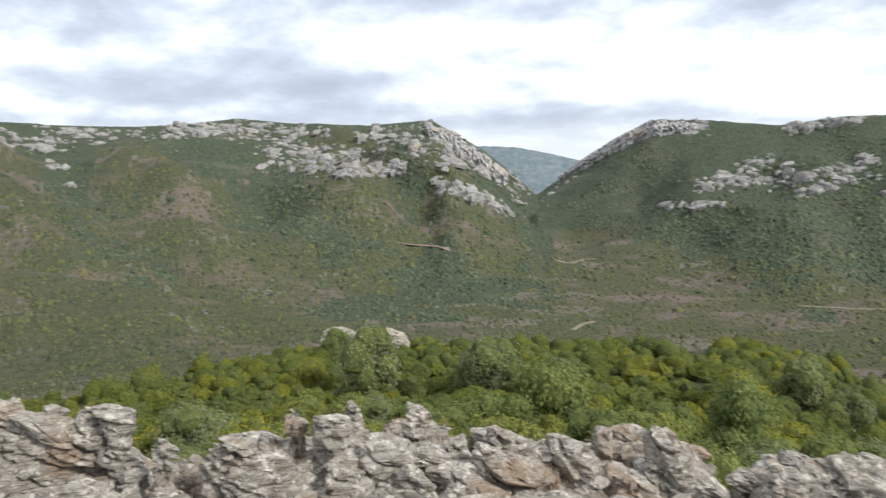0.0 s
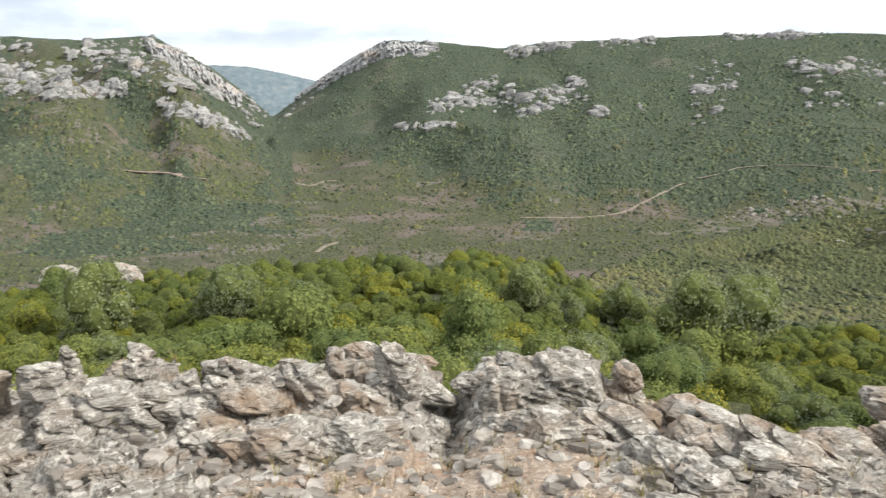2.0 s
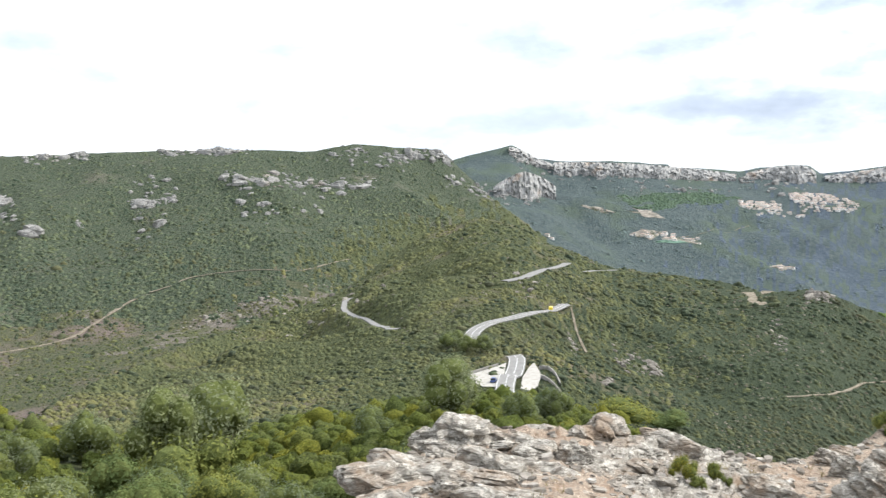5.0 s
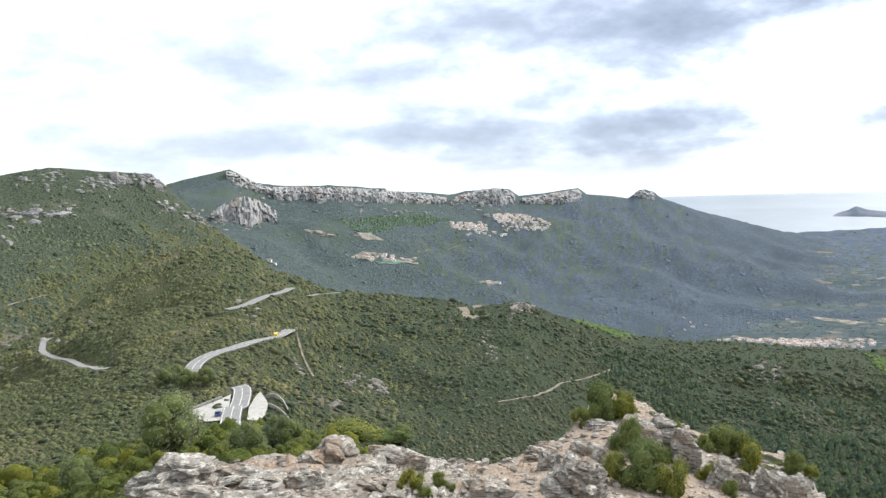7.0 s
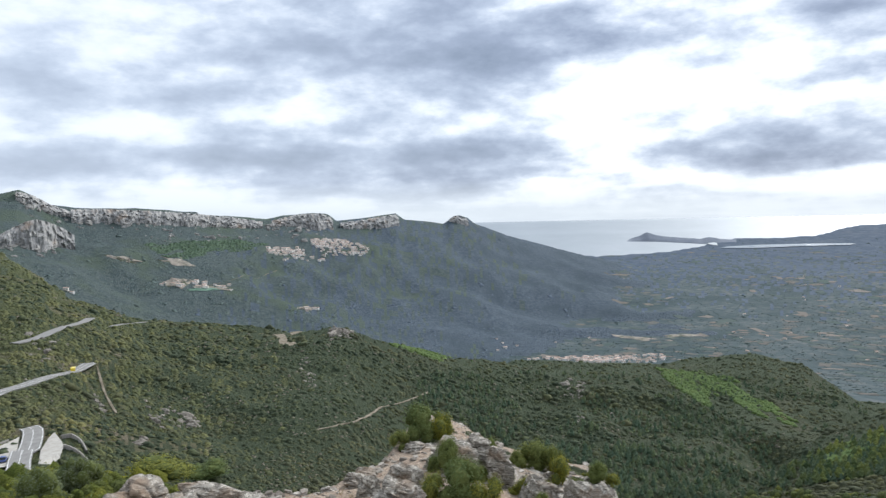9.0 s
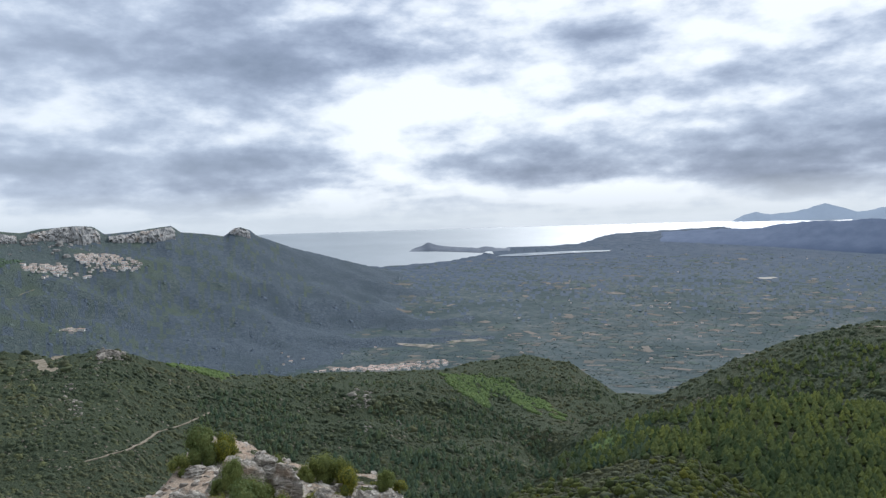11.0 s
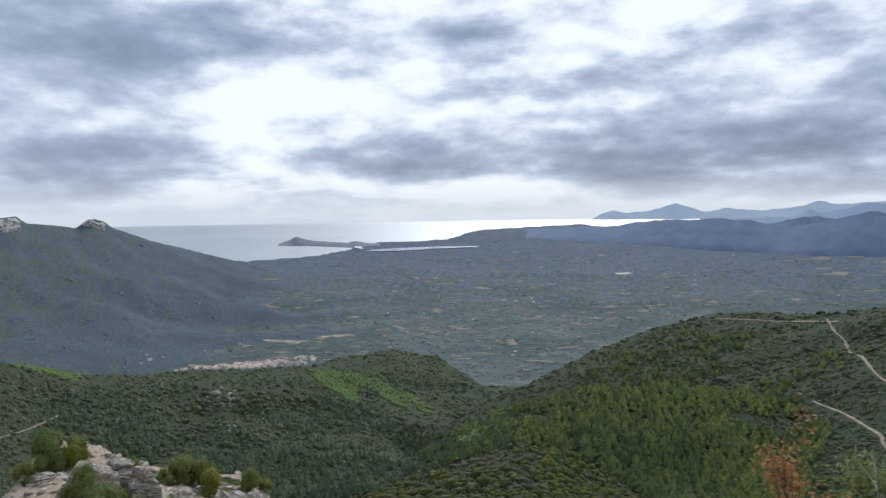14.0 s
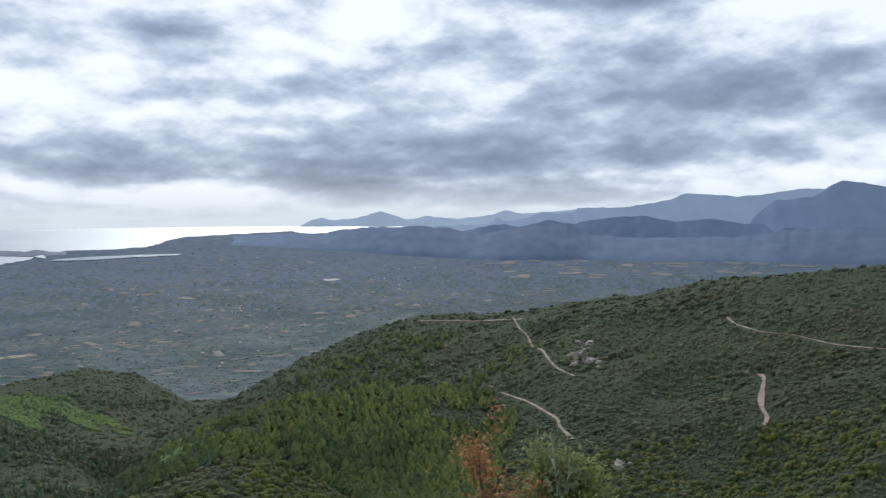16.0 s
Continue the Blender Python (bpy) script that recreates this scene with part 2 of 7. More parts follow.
M_HILLROCK = surface("weathered_hill_rock", [(0.15, 0.135, 0.115), (0.27, 0.245, 0.21), (0.38, 0.35, 0.31)], 0.4, island=[(0.7, 0.7, 0.7), (1.1, 1.1, 1.1)], bump=0.9, depth=0.6, bump_scale=1.0)
# ground green with its blue raised slightly for haze
M_SLOPE = surface("maquis_ground", [(0.030, 0.038, 0.020), (0.070, 0.081, 0.038), (0.12, 0.118, 0.060)], 1.1, wide=(0.142, 0.122, 0.086), wide_scale=0.016, wide_range=(0.56, 0.68), bump=1.0, depth=1.0, bump_scale=1.2)
# darker copy of the maquis ground: cloud shade put into the colour
M_SLOPE_SHADED = surface("shaded_scrub_ground", [(0.028, 0.040, 0.024), (0.046, 0.060, 0.035), (0.070, 0.080, 0.046)], 1.1, wide=(0.064, 0.066, 0.040), wide_scale=0.016, wide_range=(0.56, 0.70), bump=1.0, depth=1.0, bump_scale=1.2)
# mountain ground lightened and blued in the colour for haze
M_MOUNTAIN = surface("mountain_scrub_ground", [(0.050, 0.066, 0.046), (0.076, 0.093, 0.062), (0.112, 0.121, 0.082)], 0.3, wide=(0.14, 0.133, 0.10), wide_scale=0.010, wide_range=(0.58, 0.72), bump=1.0, depth=2.5)
M_HEATH = surface("heath_ground", [(0.050, 0.060, 0.036), (0.080, 0.086, 0.050), (0.115, 0.110, 0.075)], 0.28, wide=(0.15, 0.122, 0.104), wide_scale=0.012, wide_range=(0.52, 0.64), bump=1.0, depth=1.6, bump_scale=0.5)
M_STONY = surface("stony_bare_slope", [(0.085, 0.078, 0.060), (0.138, 0.122, 0.102), (0.22, 0.20, 0.178)], 0.5, wide=(0.085, 0.09, 0.05), wide_scale=0.05, wide_range=(0.5, 0.6), bump=1.0, depth=0.8, bump_scale=1.0)
M_HEATH_CLUMP = surface("heath_bushes", [(0.075, 0.090, 0.044), (0.10, 0.115, 0.052), (0.14, 0.142, 0.065)], 0.3, wide=(0.118, 0.112, 0.066), wide_scale=0.012, wide_range=(0.45, 0.6), island=[(0.72, 0.78, 0.78), (1, 1, 1), (1.2, 1.15, 1.0)], bump=0.8, depth=0.8, bump_scale=0.9)
# far slopes: blue of the haze mixed into these base colours
M_FARSLOPE = surface("hazed_wooded_slope", [(0.055, 0.077, 0.079), (0.080, 0.103, 0.103), (0.114, 0.133, 0.127)], 0.13, wide=(0.085, 0.110, 0.086), wide_scale=0.009, wide_range=(0.48, 0.62), bump=1.0, depth=4)
M_FARWOOD = surface("haze_blue_wooded_slope", [(0.058, 0.079, 0.103), (0.082, 0.105, 0.129), (0.110, 0.133, 0.155)], 0.13, wide=(0.070, 0.092, 0.110), wide_scale=0.009, wide_range=(0.46, 0.62), bump=1.0, depth=4)
# plain: haze put into the base colour, bluer for the outer part
M_PLAIN = surface("hazed_plain", [(0.044, 0.066, 0.072), (0.072, 0.095, 0.099), (0.134, 0.138, 0.132)], 0.04, wide=(0.046, 0.068, 0.072), wide_scale=0.004, wide_range=(0.44, 0.6), bump=0.25, depth=2)
M_PLAIN_FAR = surface("haze_blue_plain", [(0.052, 0.074, 0.108), (0.068, 0.092, 0.126), (0.092, 0.114, 0.146)], 0.03, wide=(0.086, 0.106, 0.136), wide_scale=0.007, wide_range=(0.54, 0.7), bump=0.15, depth=2)
# canopy of the farther flank, blued for haze like the slope under it
M_CLUMP_WOOD = surface("haze_blue_canopy", [(0.070, 0.092, 0.124), (0.090, 0.114, 0.148), (0.112, 0.136, 0.166)], 0.1, island=[(0.85, 0.88, 0.92), (1, 1, 1), (1.12, 1.12, 1.08)], bump=0.2, depth=2.0, bump_scale=0.4)
# aerial haze is put into the base colours of these ranges, paler with distance
M_RIDGE_NEAR = surface("haze_blue_hills", [(0.090, 0.122, 0.190), (0.122, 0.156, 0.230)], 0.012, bump=0.12, depth=5, bump_scale=0.03)
M_CAPE = surface("hazed_headland", [(0.17, 0.195, 0.235), (0.22, 0.24, 0.275)], 0.02, bump=0.4, depth=3, bump_scale=0.05)
M_RIDGE_SECOND = surface("haze_blue_second_hills", [(0.125, 0.166, 0.256), (0.16, 0.204, 0.30)], 0.012, bump=0.2, depth=5, bump_scale=0.03)
M_RIDGE_MID = surface("haze_pale_mountains", [(0.33, 0.395, 0.51), (0.37, 0.435, 0.55)], 0.006, bump=0.10, depth=5, bump_scale=0.02)
M_RIDGE_PEAK = surface("haze_blue_peak", [(0.20, 0.25, 0.36), (0.235, 0.29, 0.40)], 0.006, bump=0.10, depth=5, bump_scale=0.02)
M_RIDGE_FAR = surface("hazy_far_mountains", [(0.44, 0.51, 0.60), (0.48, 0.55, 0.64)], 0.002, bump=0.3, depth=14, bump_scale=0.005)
M_RIDGE_GORGE = surface("hazed_gorge_slopes", [(0.10, 0.135, 0.155), (0.14, 0.175, 0.19), (0.19, 0.215, 0.22)], 0.06, bump=0.5, depth=3, bump_scale=0.1)
# sea: pale base colour adds haze and sky brightness to the water
M_WATER = surface("sea_water", [(0.25, 0.285, 0.31), (0.30, 0.335, 0.36)], 0.003, rough=0.42, bump=0.25, depth=1.0, bump_scale=0.03, spec=0.36)
M_LAGOON = surface("lagoon_water", [(0.17, 0.21, 0.25), (0.21, 0.25, 0.29)], 0.01, rough=0.3, bump=0.05, depth=0.5)
M_ASPHALT = surface("worn_asphalt", [(0.20, 0.195, 0.185), (0.28, 0.272, 0.26)], 0.5, bump=0.2, depth=0.02)
M_PAINT = surface("road_paint", [(0.6, 0.6, 0.58), (0.72, 0.72, 0.7)], 0.8, bump=0.0)
M_TRACK = surface("dirt_track", [(0.13, 0.11, 0.08), (0.21, 0.18, 0.135), (0.31, 0.27, 0.215)], 0.3, bump=0.5, depth=0.3)
M_REDSOIL = surface("red_earth", [(0.16, 0.115, 0.085), (0.24, 0.185, 0.145), (0.32, 0.265, 0.215)], 0.3, bump=0.6, depth=0.5)
M_TERRACE = surface("pale_cleared_earth", [(0.17, 0.15, 0.125), (0.28, 0.25, 0.21), (0.40, 0.365, 0.315)], 0.12, wide=(0.10, 0.11, 0.075), wide_scale=0.06, wide_range=(0.52, 0.6), bump=0.6, depth=0.5)
M_SPORT = surface("green_sports_ground", [(0.13, 0.21, 0.16), (0.17, 0.26, 0.20)], 0.2, bump=0.1, depth=0.1)
M_GRAVEL = surface("pale_gravel", [(0.33, 0.31, 0.275), (0.45, 0.43, 0.39)], 0.6, bump=0.3, depth=0.05)
M_LEAF_A = surface("maquis_leaves", [(0.112, 0.134, 0.046), (0.172, 0.196, 0.064), (0.25, 0.265, 0.088)], 1.2, island=[(0.86, 0.88, 0.88), (1, 1, 1), (1.14, 1.1, 1.0)], bump=0.0, rough=0.6, leafy=0.25,
                   per_object=[(0.72, 0.84, 0.95), (0.85, 0.95, 0.95), (1.0, 1.0, 0.9), (1.2, 1.1, 0.7), (1.4, 1.2, 0.5)])
# solid green filler that closes the crown, toned darker than the leaves
M_LEAF_CORE = surface("shrub_core_fill", [(0.075, 0.092, 0.03), (0.13, 0.148, 0.046)], 6, bump=0.6, depth=0.1)
M_LEAF_G = surface("olive_grey_leaves", [(0.135, 0.160, 0.088), (0.19, 0.215, 0.12), (0.25, 0.27, 0.165)], 1.2, island=[(0.86, 0.87, 0.86), (1, 1, 1), (1.14, 1.12, 1.1)], bump=0.0, rough=0.6, leafy=0.3,
                   per_object=[(0.7, 0.78, 0.75), (1.0, 1.0, 1.0), (1.1, 1.1, 0.95)])
M_LEAF_RED = surface("withered_orange_leaves", [(0.27, 0.14, 0.065), (0.44, 0.25, 0.11)], 2.5, island=[(0.6, 0.6, 0.6), (1.2, 1.2, 1.2)], bump=0.0, rough=0.7, leafy=0.3)
M_LEAF_LIGHT = surface("pale_green_leaves", [(0.17, 0.20, 0.075), (0.24, 0.27, 0.10)], 2.0, island=[(0.8, 0.82, 0.8), (1.15, 1.12, 1.05)], bump=0.0, rough=0.6, leafy=0.4)
# leaf green plus a little blue that stands for haze over the hills
M_CLUMP = surface("maquis_canopy", [(0.066, 0.078, 0.044), (0.100, 0.113, 0.058), (0.144, 0.148, 0.071)], 0.9, wide=(0.155, 0.152, 0.070), wide_scale=0.016, wide_range=(0.48, 0.66),
                  island=[(0.72, 0.74, 0.78), (0.97, 0.98, 0.97), (1.16, 1.12, 1.0)], bump=0.6, depth=0.4, bump_scale=2.2)
# darker copy of the maquis canopy, with cloud shade and some haze in its colour
M_CLUMP_DARK = surface("holm_oak_scrub", [(0.042, 0.056, 0.037), (0.066, 0.081, 0.050), (0.096, 0.106, 0.062)], 0.9, wide=(0.088, 0.092, 0.055), wide_scale=0.014, wide_range=(0.46, 0.60),
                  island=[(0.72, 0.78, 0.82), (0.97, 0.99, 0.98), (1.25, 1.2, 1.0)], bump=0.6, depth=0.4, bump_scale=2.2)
# mountain canopy, likewise lightened and blued for haze
M_CLUMP_FAR = surface("mountain_canopy", [(0.057, 0.074, 0.049), (0.082, 0.101, 0.064), (0.112, 0.129, 0.079)], 0.3, wide=(0.112, 0.131, 0.080), wide_scale=0.009, wide_range=(0.52, 0.66),
                      island=[(0.62, 0.70, 0.76), (1, 1, 1), (1.25, 1.2, 1.05)], bump=0.6, depth=1.0, bump_scale=0.8)
# far canopy with the haze tint in its colour
M_CLUMP_BLUE = surface("hazed_canopy", [(0.072, 0.099, 0.096), (0.091, 0.117, 0.112), (0.114, 0.139, 0.130)], 0.1, island=[(0.85, 0.88, 0.92), (1, 1, 1), (1.12, 1.12, 1.08)], bump=0.2, depth=2.0, bump_scale=0.4)
# hedge trees greyed and blued for haze as the plain is
M_PLAIN_TREE = surface("hazed_hedge_trees", [(0.058, 0.080, 0.082), (0.078, 0.104, 0.100), (0.104, 0.130, 0.116)], 0.05, island=[(0.8, 0.84, 0.88), (1, 1, 1), (1.15, 1.15, 1.1)], bump=0.2, depth=2.0, bump_scale=0.4)
# pine green lifted and blued a little, haze in the colour
M_PINE = surface("young_pine_needles", [(0.092, 0.122, 0.060), (0.134, 0.164, 0.074), (0.185, 0.212, 0.090)], 0.8, wide=(0.076, 0.106, 0.060), wide_scale=0.02, wide_range=(0.45, 0.65), island=[(0.55, 0.66, 0.72), (1, 1, 1), (1.35, 1.28, 0.95)], bump=0.9, depth=0.5, bump_scale=2.5,
                 per_object=[(0.75, 0.85, 0.9), (1, 1, 1), (1.2, 1.15, 0.9)])
M_BARK = surface("grey_bark", [(0.10, 0.08, 0.06), (0.22, 0.19, 0.16)], 12, bump=0.6, depth=0.02, world=False)
M_DEADWOOD = surface("bleached_dead_wood", [(0.30, 0.28, 0.25), (0.45, 0.43, 0.40)], 9, bump=0.4, depth=0.01, world=False)
M_WALL = surface("rendered_house_wall", [(0.72, 0.705, 0.675), (0.82, 0.805, 0.78)], 0.2, per_object=[(0.72, 0.67, 0.62), (0.97, 0.94, 0.90), (1.1, 1.1, 1.1), (0.92, 0.82, 0.73)], bump=0.2, depth=0.05)
M_ROOF = surface("terracotta_roof", [(0.44, 0.33, 0.275), (0.54, 0.43, 0.37)], 0.6, per_object=[(0.75, 0.7, 0.68), (1, 1, 1), (1.25, 1.27, 1.28)], bump=0.4, depth=0.1)
M_WINDOW = surface("dark_window_glass", [(0.03, 0.035, 0.04), (0.05, 0.055, 0.06)], 1, rough=0.2, bump=0)
M_CAR_YELLOW = surface("yellow_car_paint", [(0.78, 0.58, 0.04), (0.82, 0.63, 0.06)], 3, rough=0.3, bump=0, spec=0.5)
M_CAR_BLUE = surface("blue_car_paint", [(0.04, 0.07, 0.22), (0.06, 0.10, 0.28)], 3, rough=0.3, bump=0, spec=0.5)
M_TYRE = surface("black_rubber", [(0.015, 0.015, 0.015), (0.03, 0.03, 0.03)], 20, bump=0)
M_CONCRETE = surface("concrete_wall", [(0.24, 0.225, 0.20), (0.36, 0.34, 0.31)], 0.8, bump=0.3, depth=0.03)
M_GRASS = surface("dry_grass", [(0.13, 0.11, 0.05), (0.24, 0.20, 0.10), (0.33, 0.28, 0.16)], 6, island=[(0.7, 0.75, 0.6), (1.2, 1.15, 1.0)], bump=0)


# ---------------------------------------------------------------- meshes from arrays
def np_mesh(name, verts, faces, mats, mat_index=None, smooth=False):
    """A mesh from an (n, 3) array and a list of (m, k) face arrays."""
    me = bpy.data.meshes.new(name)
    verts = np.asarray(verts, dtype=np.float32)
    faces = [np.asarray(q, dtype=np.int32) for q in faces if len(q)]
    loops = np.concatenate([q.ravel() for q in faces])
    sizes = np.concatenate([np.full(len(q), q.shape[1], dtype=np.int32) for q in faces])
    starts = np.concatenate([[0], np.cumsum(sizes)[:-1]]).astype(np.int32)
    me.vertices.add(len(verts))
    me.vertices.foreach_set("co", verts.ravel())
    me.loops.add(len(loops))
    me.loops.foreach_set("vertex_index", loops)
    me.polygons.add(len(sizes))
    me.polygons.foreach_set("loop_start", starts)
    me.polygons.foreach_set("loop_total", sizes)
    for mt in (mats if isinstance(mats, (list, tuple)) else [mats]):
        me.materials.append(mt)
    if mat_index is not None:
        me.polygons.foreach_set("material_index", np.asarray(mat_index, dtype=np.int32))
    me.polygons.foreach_set("use_smooth", np.full(len(sizes), smooth))
    me.update(calc_edges=True)
    return me


def part(name, me, parent=None, label="", m=None):
    ob = new(name, me)
    if m is not None:
        ob.matrix_basis = m
    if parent is not None:
        ob.parent = parent
    if label:
        ob["label"] = label
    return ob


def hash2(ix, iy, seed):
    h = (ix.astype(np.int64) * 374761393 + iy.astype(np.int64) * 668265263 + seed * 982451653) & 0x7FFFFFFF
    h = ((h ^ (h >> 13)) * 1274126177) & 0x7FFFFFFF
    return ((h ^ (h >> 16)) & 0xFFFF) / 65535.0


def vnoise(x, y, seed=0):
    ix, iy = np.floor(x), np.floor(y)
    fx, fy = x - ix, y - iy
    fx, fy = fx * fx * (3 - 2 * fx), fy * fy * (3 - 2 * fy)
    a, b = hash2(ix, iy, seed), hash2(ix + 1, iy, seed)
    c, d = hash2(ix, iy + 1, seed), hash2(ix + 1, iy + 1, seed)
    return a + (b - a) * fx + (c - a) * fy + (a - b - c + d) * fx * fy


def fbm(x, y, octaves=4, seed=0, gain=0.5):
    """Fractal noise about zero, roughly -1 to 1."""
    s, a, n = 0.0, 1.0, 0.0
    for k in range(octaves):
        s, n = s + a * (vnoise(x, y, seed + 17 * k) * 2 - 1), n + a
        x, y, a = x * 2.03 + 5.2, y * 2.03 + 1.3, a * gain
    return s / n


def table(pairs, b):
    p = np.array(sorted(pairs), dtype=float)
    return np.interp(b, p[:, 0], p[:, 1])


# ---------------------------------------------------------------- the lie of the land
# Bearings are degrees clockwise from +y, elevations degrees above or below the eye, seen from the summit.
def low_ground(b, r):
    """Valley floor and the farmed plain that runs out to the coast."""
    e = np.interp(r, [1, 300, 700, 1000, 1500, 1800, 2400, 3000, 3600, 4200, 4700, 4950], [-30, -25, -15.5, -13.3, -10.8, -9.2, -6.6, -4.7, -3.2, -1.7, -0.8, -0.4])
    coast = table(COAST, b)
    e = np.where(e > coast, coast - 2.0 * (e - coast), e)
    z = EYE + r * np.tan(np.radians(e))
    west = np.clip((60 - b) / 10, 0, 1)
    return z * (1 - west) + west * np.maximum(-128 - 0 * r, z)


COAST = [(60, -3.2)] + [(98.98, -3.14), (101.17, -3.33), (103.19, -3.22), (106.04, -3.06), (108.50, -2.66), (109.00, -2.35), (110.55, -2.18), (113.40, -2.14), (115.20, -2.08), (116.10, -1.86), (116.84, -1.62), (117.84, -1.42), (121.38, -1.25), (125.20, -1.10)] + [(127, -1.5), (131, -2.2), (140, -2.9), (180, -3.0)]

RIM = [(-180, 3.0), (-60, 5.5), (0, 5.4), (27, 5.5), (36, 4.9), (40, 4.4), (47, 4.4), (51, 5.4), (56, 6.8), (61, 7.2), (66, 7.5), (72, 8.0), (80, 8.6), (85, 10.0), (88, 12.6), (100, 12.6), (106, 4.0), (180, 3.0)]
S1 = [(-180, .2), (-60, .06), (30, .08), (55, .085), (66, .10), (74, .14), (80, .155), (88, .155), (100, .19), (106, .2), (180, .2)]
S2 = [(-180, .5), (-60, .6), (30, .6), (42, .8), (50, .8), (60, .7), (75, .6), (90, .9), (106, .6), (180, .5)]
S3 = [(-180, .5), (-60, .5), (10, .45), (28, .31), (45, .28), (52, .27), (60, .26), (70, .30), (80, .45), (106, .5), (180, .5)]


def summit(b, r):
    """The stony top, its rim, and the fall beyond."""
    rim, s1, s2, s3 = (table(q, b) for q in (RIM, S1, S2, S3))
    z = -s1 * np.minimum(r, rim) - s2 * np.clip(r - rim, 0, 5) - s3 * np.maximum(r - rim - 5, 0)
    knoll = 0.42 * np.exp(-((b - 89.3) / np.where(b < 89.3, 6.0, 3.6)) ** 2 - ((r - 11.8) / 2.4) ** 2)
    brow = 0.06 * np.exp(-((r - rim + 0.5) / 0.75) ** 2) * np.clip((34 - b) / 10, 0, 1)
    gap = 0.32 * np.exp(-((b - 20.2) / 1.4) ** 2) * np.clip((r - 3.6) / 1.2, 0, 1) * np.clip((9 - r) / 2, 0, 1)
    return z + knoll + brow - gap


# each hill: its skyline, its foot, the distance of both, the shape of the face, the back slope, relief
HILLS = []
HILLS.append(dict(name="spur", zone=1, p=0.9, back=0.5, relief=1.2, wave=22,
         crest=[(q, v - 0.5) for q, v in [(-30.04, -15.15), (-26.10, -15.50), (-21.46, -14.88), (-14.62, -14.78), (-11.00, -13.86), (-1.94, -13.63), (2.64, -13.65), (6.78, -13.64), (12.85, -13.65), (20.50, -13.25), (24.09, -13.28), (26.84, -13.75), (30.22, -15.33), (34.89, -16.59), (41.45, -17.82)]],
         dist=[(-60, 55), (-29, 62), (-12, 80), (0, 95), (18, 105), (30, 115), (45, 120)], foot=[(-60, -22), (45, -22)], fdist=[(-60, 14), (45, 15)]))
HILLS.append(dict(name="west_mountain", zone=2, p=1.15, back=0.4, relief=26, wave=230, spurs=7.5, fold=40,
         crest=[(-60, 2.6)] + [(-28.74, 2.40), (-25.25, 2.13), (-21.00, 2.01), (-18.68, 2.12), (-14.22, 2.56), (-10.39, 2.22), (-5.25, 2.01), (-0.62, 2.31), (0.77, 1.41), (2.78, 0.30), (4.99, -1.47), (6.59, -3.10)],
         dist=[(-60, 1500), (-20, 1450), (0, 1350), (7, 1500)], foot=[(-60, -11.5), (-15, -11), (5, -10), (12, -9)], fdist=[(-60, 640), (0, 720), (12, 820)]))
HILLS.append(dict(name="east_mountain", zone=2, p=1.2, back=0.4, relief=22, wave=210, spurs=8.0, fold=11,
         crest=[(6.80, -3.10), (9.19, -1.52), (11.92, 0.31), (14.76, 2.04), (18.47, 1.94), (22.89, 1.48), (22.36, 1.51), (26.63, 1.93), (33.00, 2.04), (38.25, 2.21), (44.26, 2.15), (48.18, 2.01), (50.85, 2.45), (56.91, 1.93), (58.19, 0.83), (59.99, -0.92), (61.41, -2.30)],
         dist=[(7, 1600), (14, 1500), (28, 1300), (45, 1250), (58, 1350)], foot=[(7, -8.5), (20, -10.2), (35, -10.5), (50, -8), (62, -6)], fdist=[(7, 850), (25, 700), (45, 760), (60, 950)]))
HILLS.append(dict(name="road_hill", zone=1, p=0.95, back=0.35, relief=13, wave=100,
         crest=[(28.75, -15.31), (32.91, -13.30), (38.30, -11.50), (44.44, -9.87), (49.98, -8.10), (52.98, -5.88), (56.25, -4.00), (59.40, -3.09), (61.46, -3.41), (63.47, -4.15), (64.30, -4.91), (65.90, -5.41), (69.07, -6.83), (73.70, -7.32), (77.04, -7.84), (79.20, -8.34), (82.32, -8.12), (83.49, -8.33), (84.98, -9.09), (83.98, -8.63), (86.41, -9.46), (91.19, -10.63), (95.83, -11.31), (90.64, -10.69), (94.73, -11.04), (98.79, -10.96), (102.76, -11.19), (105.85, -10.97), (107.5, -11.7), (110, -13.2), (113, -15.3), (116, -17.6)],
         dist=[(28, 170), (34, 270), (42, 430), (50, 620), (57, 700), (66, 640), (76, 600), (83, 540), (95, 640), (110, 760)],
         foot=[(25, -17.5), (50, -17), (62, -16.5), (75, -19), (95, -20), (112, -19)], fdist=[(25, 120), (45, 190), (62, 200), (80, 230), (100, 280), (112, 330)]))
HILLS.append(dict(name="low_hills", zone=1, p=0.9, back=0.3, relief=14, wave=130,
         crest=[(95.00, -10.84), (99.34, -10.94), (105.02, -11.07), (107.49, -10.58), (111.61, -10.10), (114.46, -10.69), (116.06, -11.68), (117.66, -12.72), (119.25, -13.55)],
         dist=[(92, 900), (103, 920), (112, 860), (120, 800)], foot=[(92, -13.5), (105, -15), (120, -15.5)], fdist=[(92, 680), (105, 560), (120, 500)]))
HILLS.append(dict(name="pine_spur", zone=1, p=0.8, back=0.45, relief=4, wave=60,
         crest=[(115.37, -16.50), (117.21, -15.52), (119.63, -14.51), (125.08, -13.25), (129.88, -12.63), (132.22, -12.76), (136.11, -12.78), (140.22, -13.49), (142.39, -14.98)],
         dist=[(112, 330), (122, 330), (135, 340), (145, 350)], foot=[(112, -21.5), (145, -21)], fdist=[(112, 190), (145, 200)]))
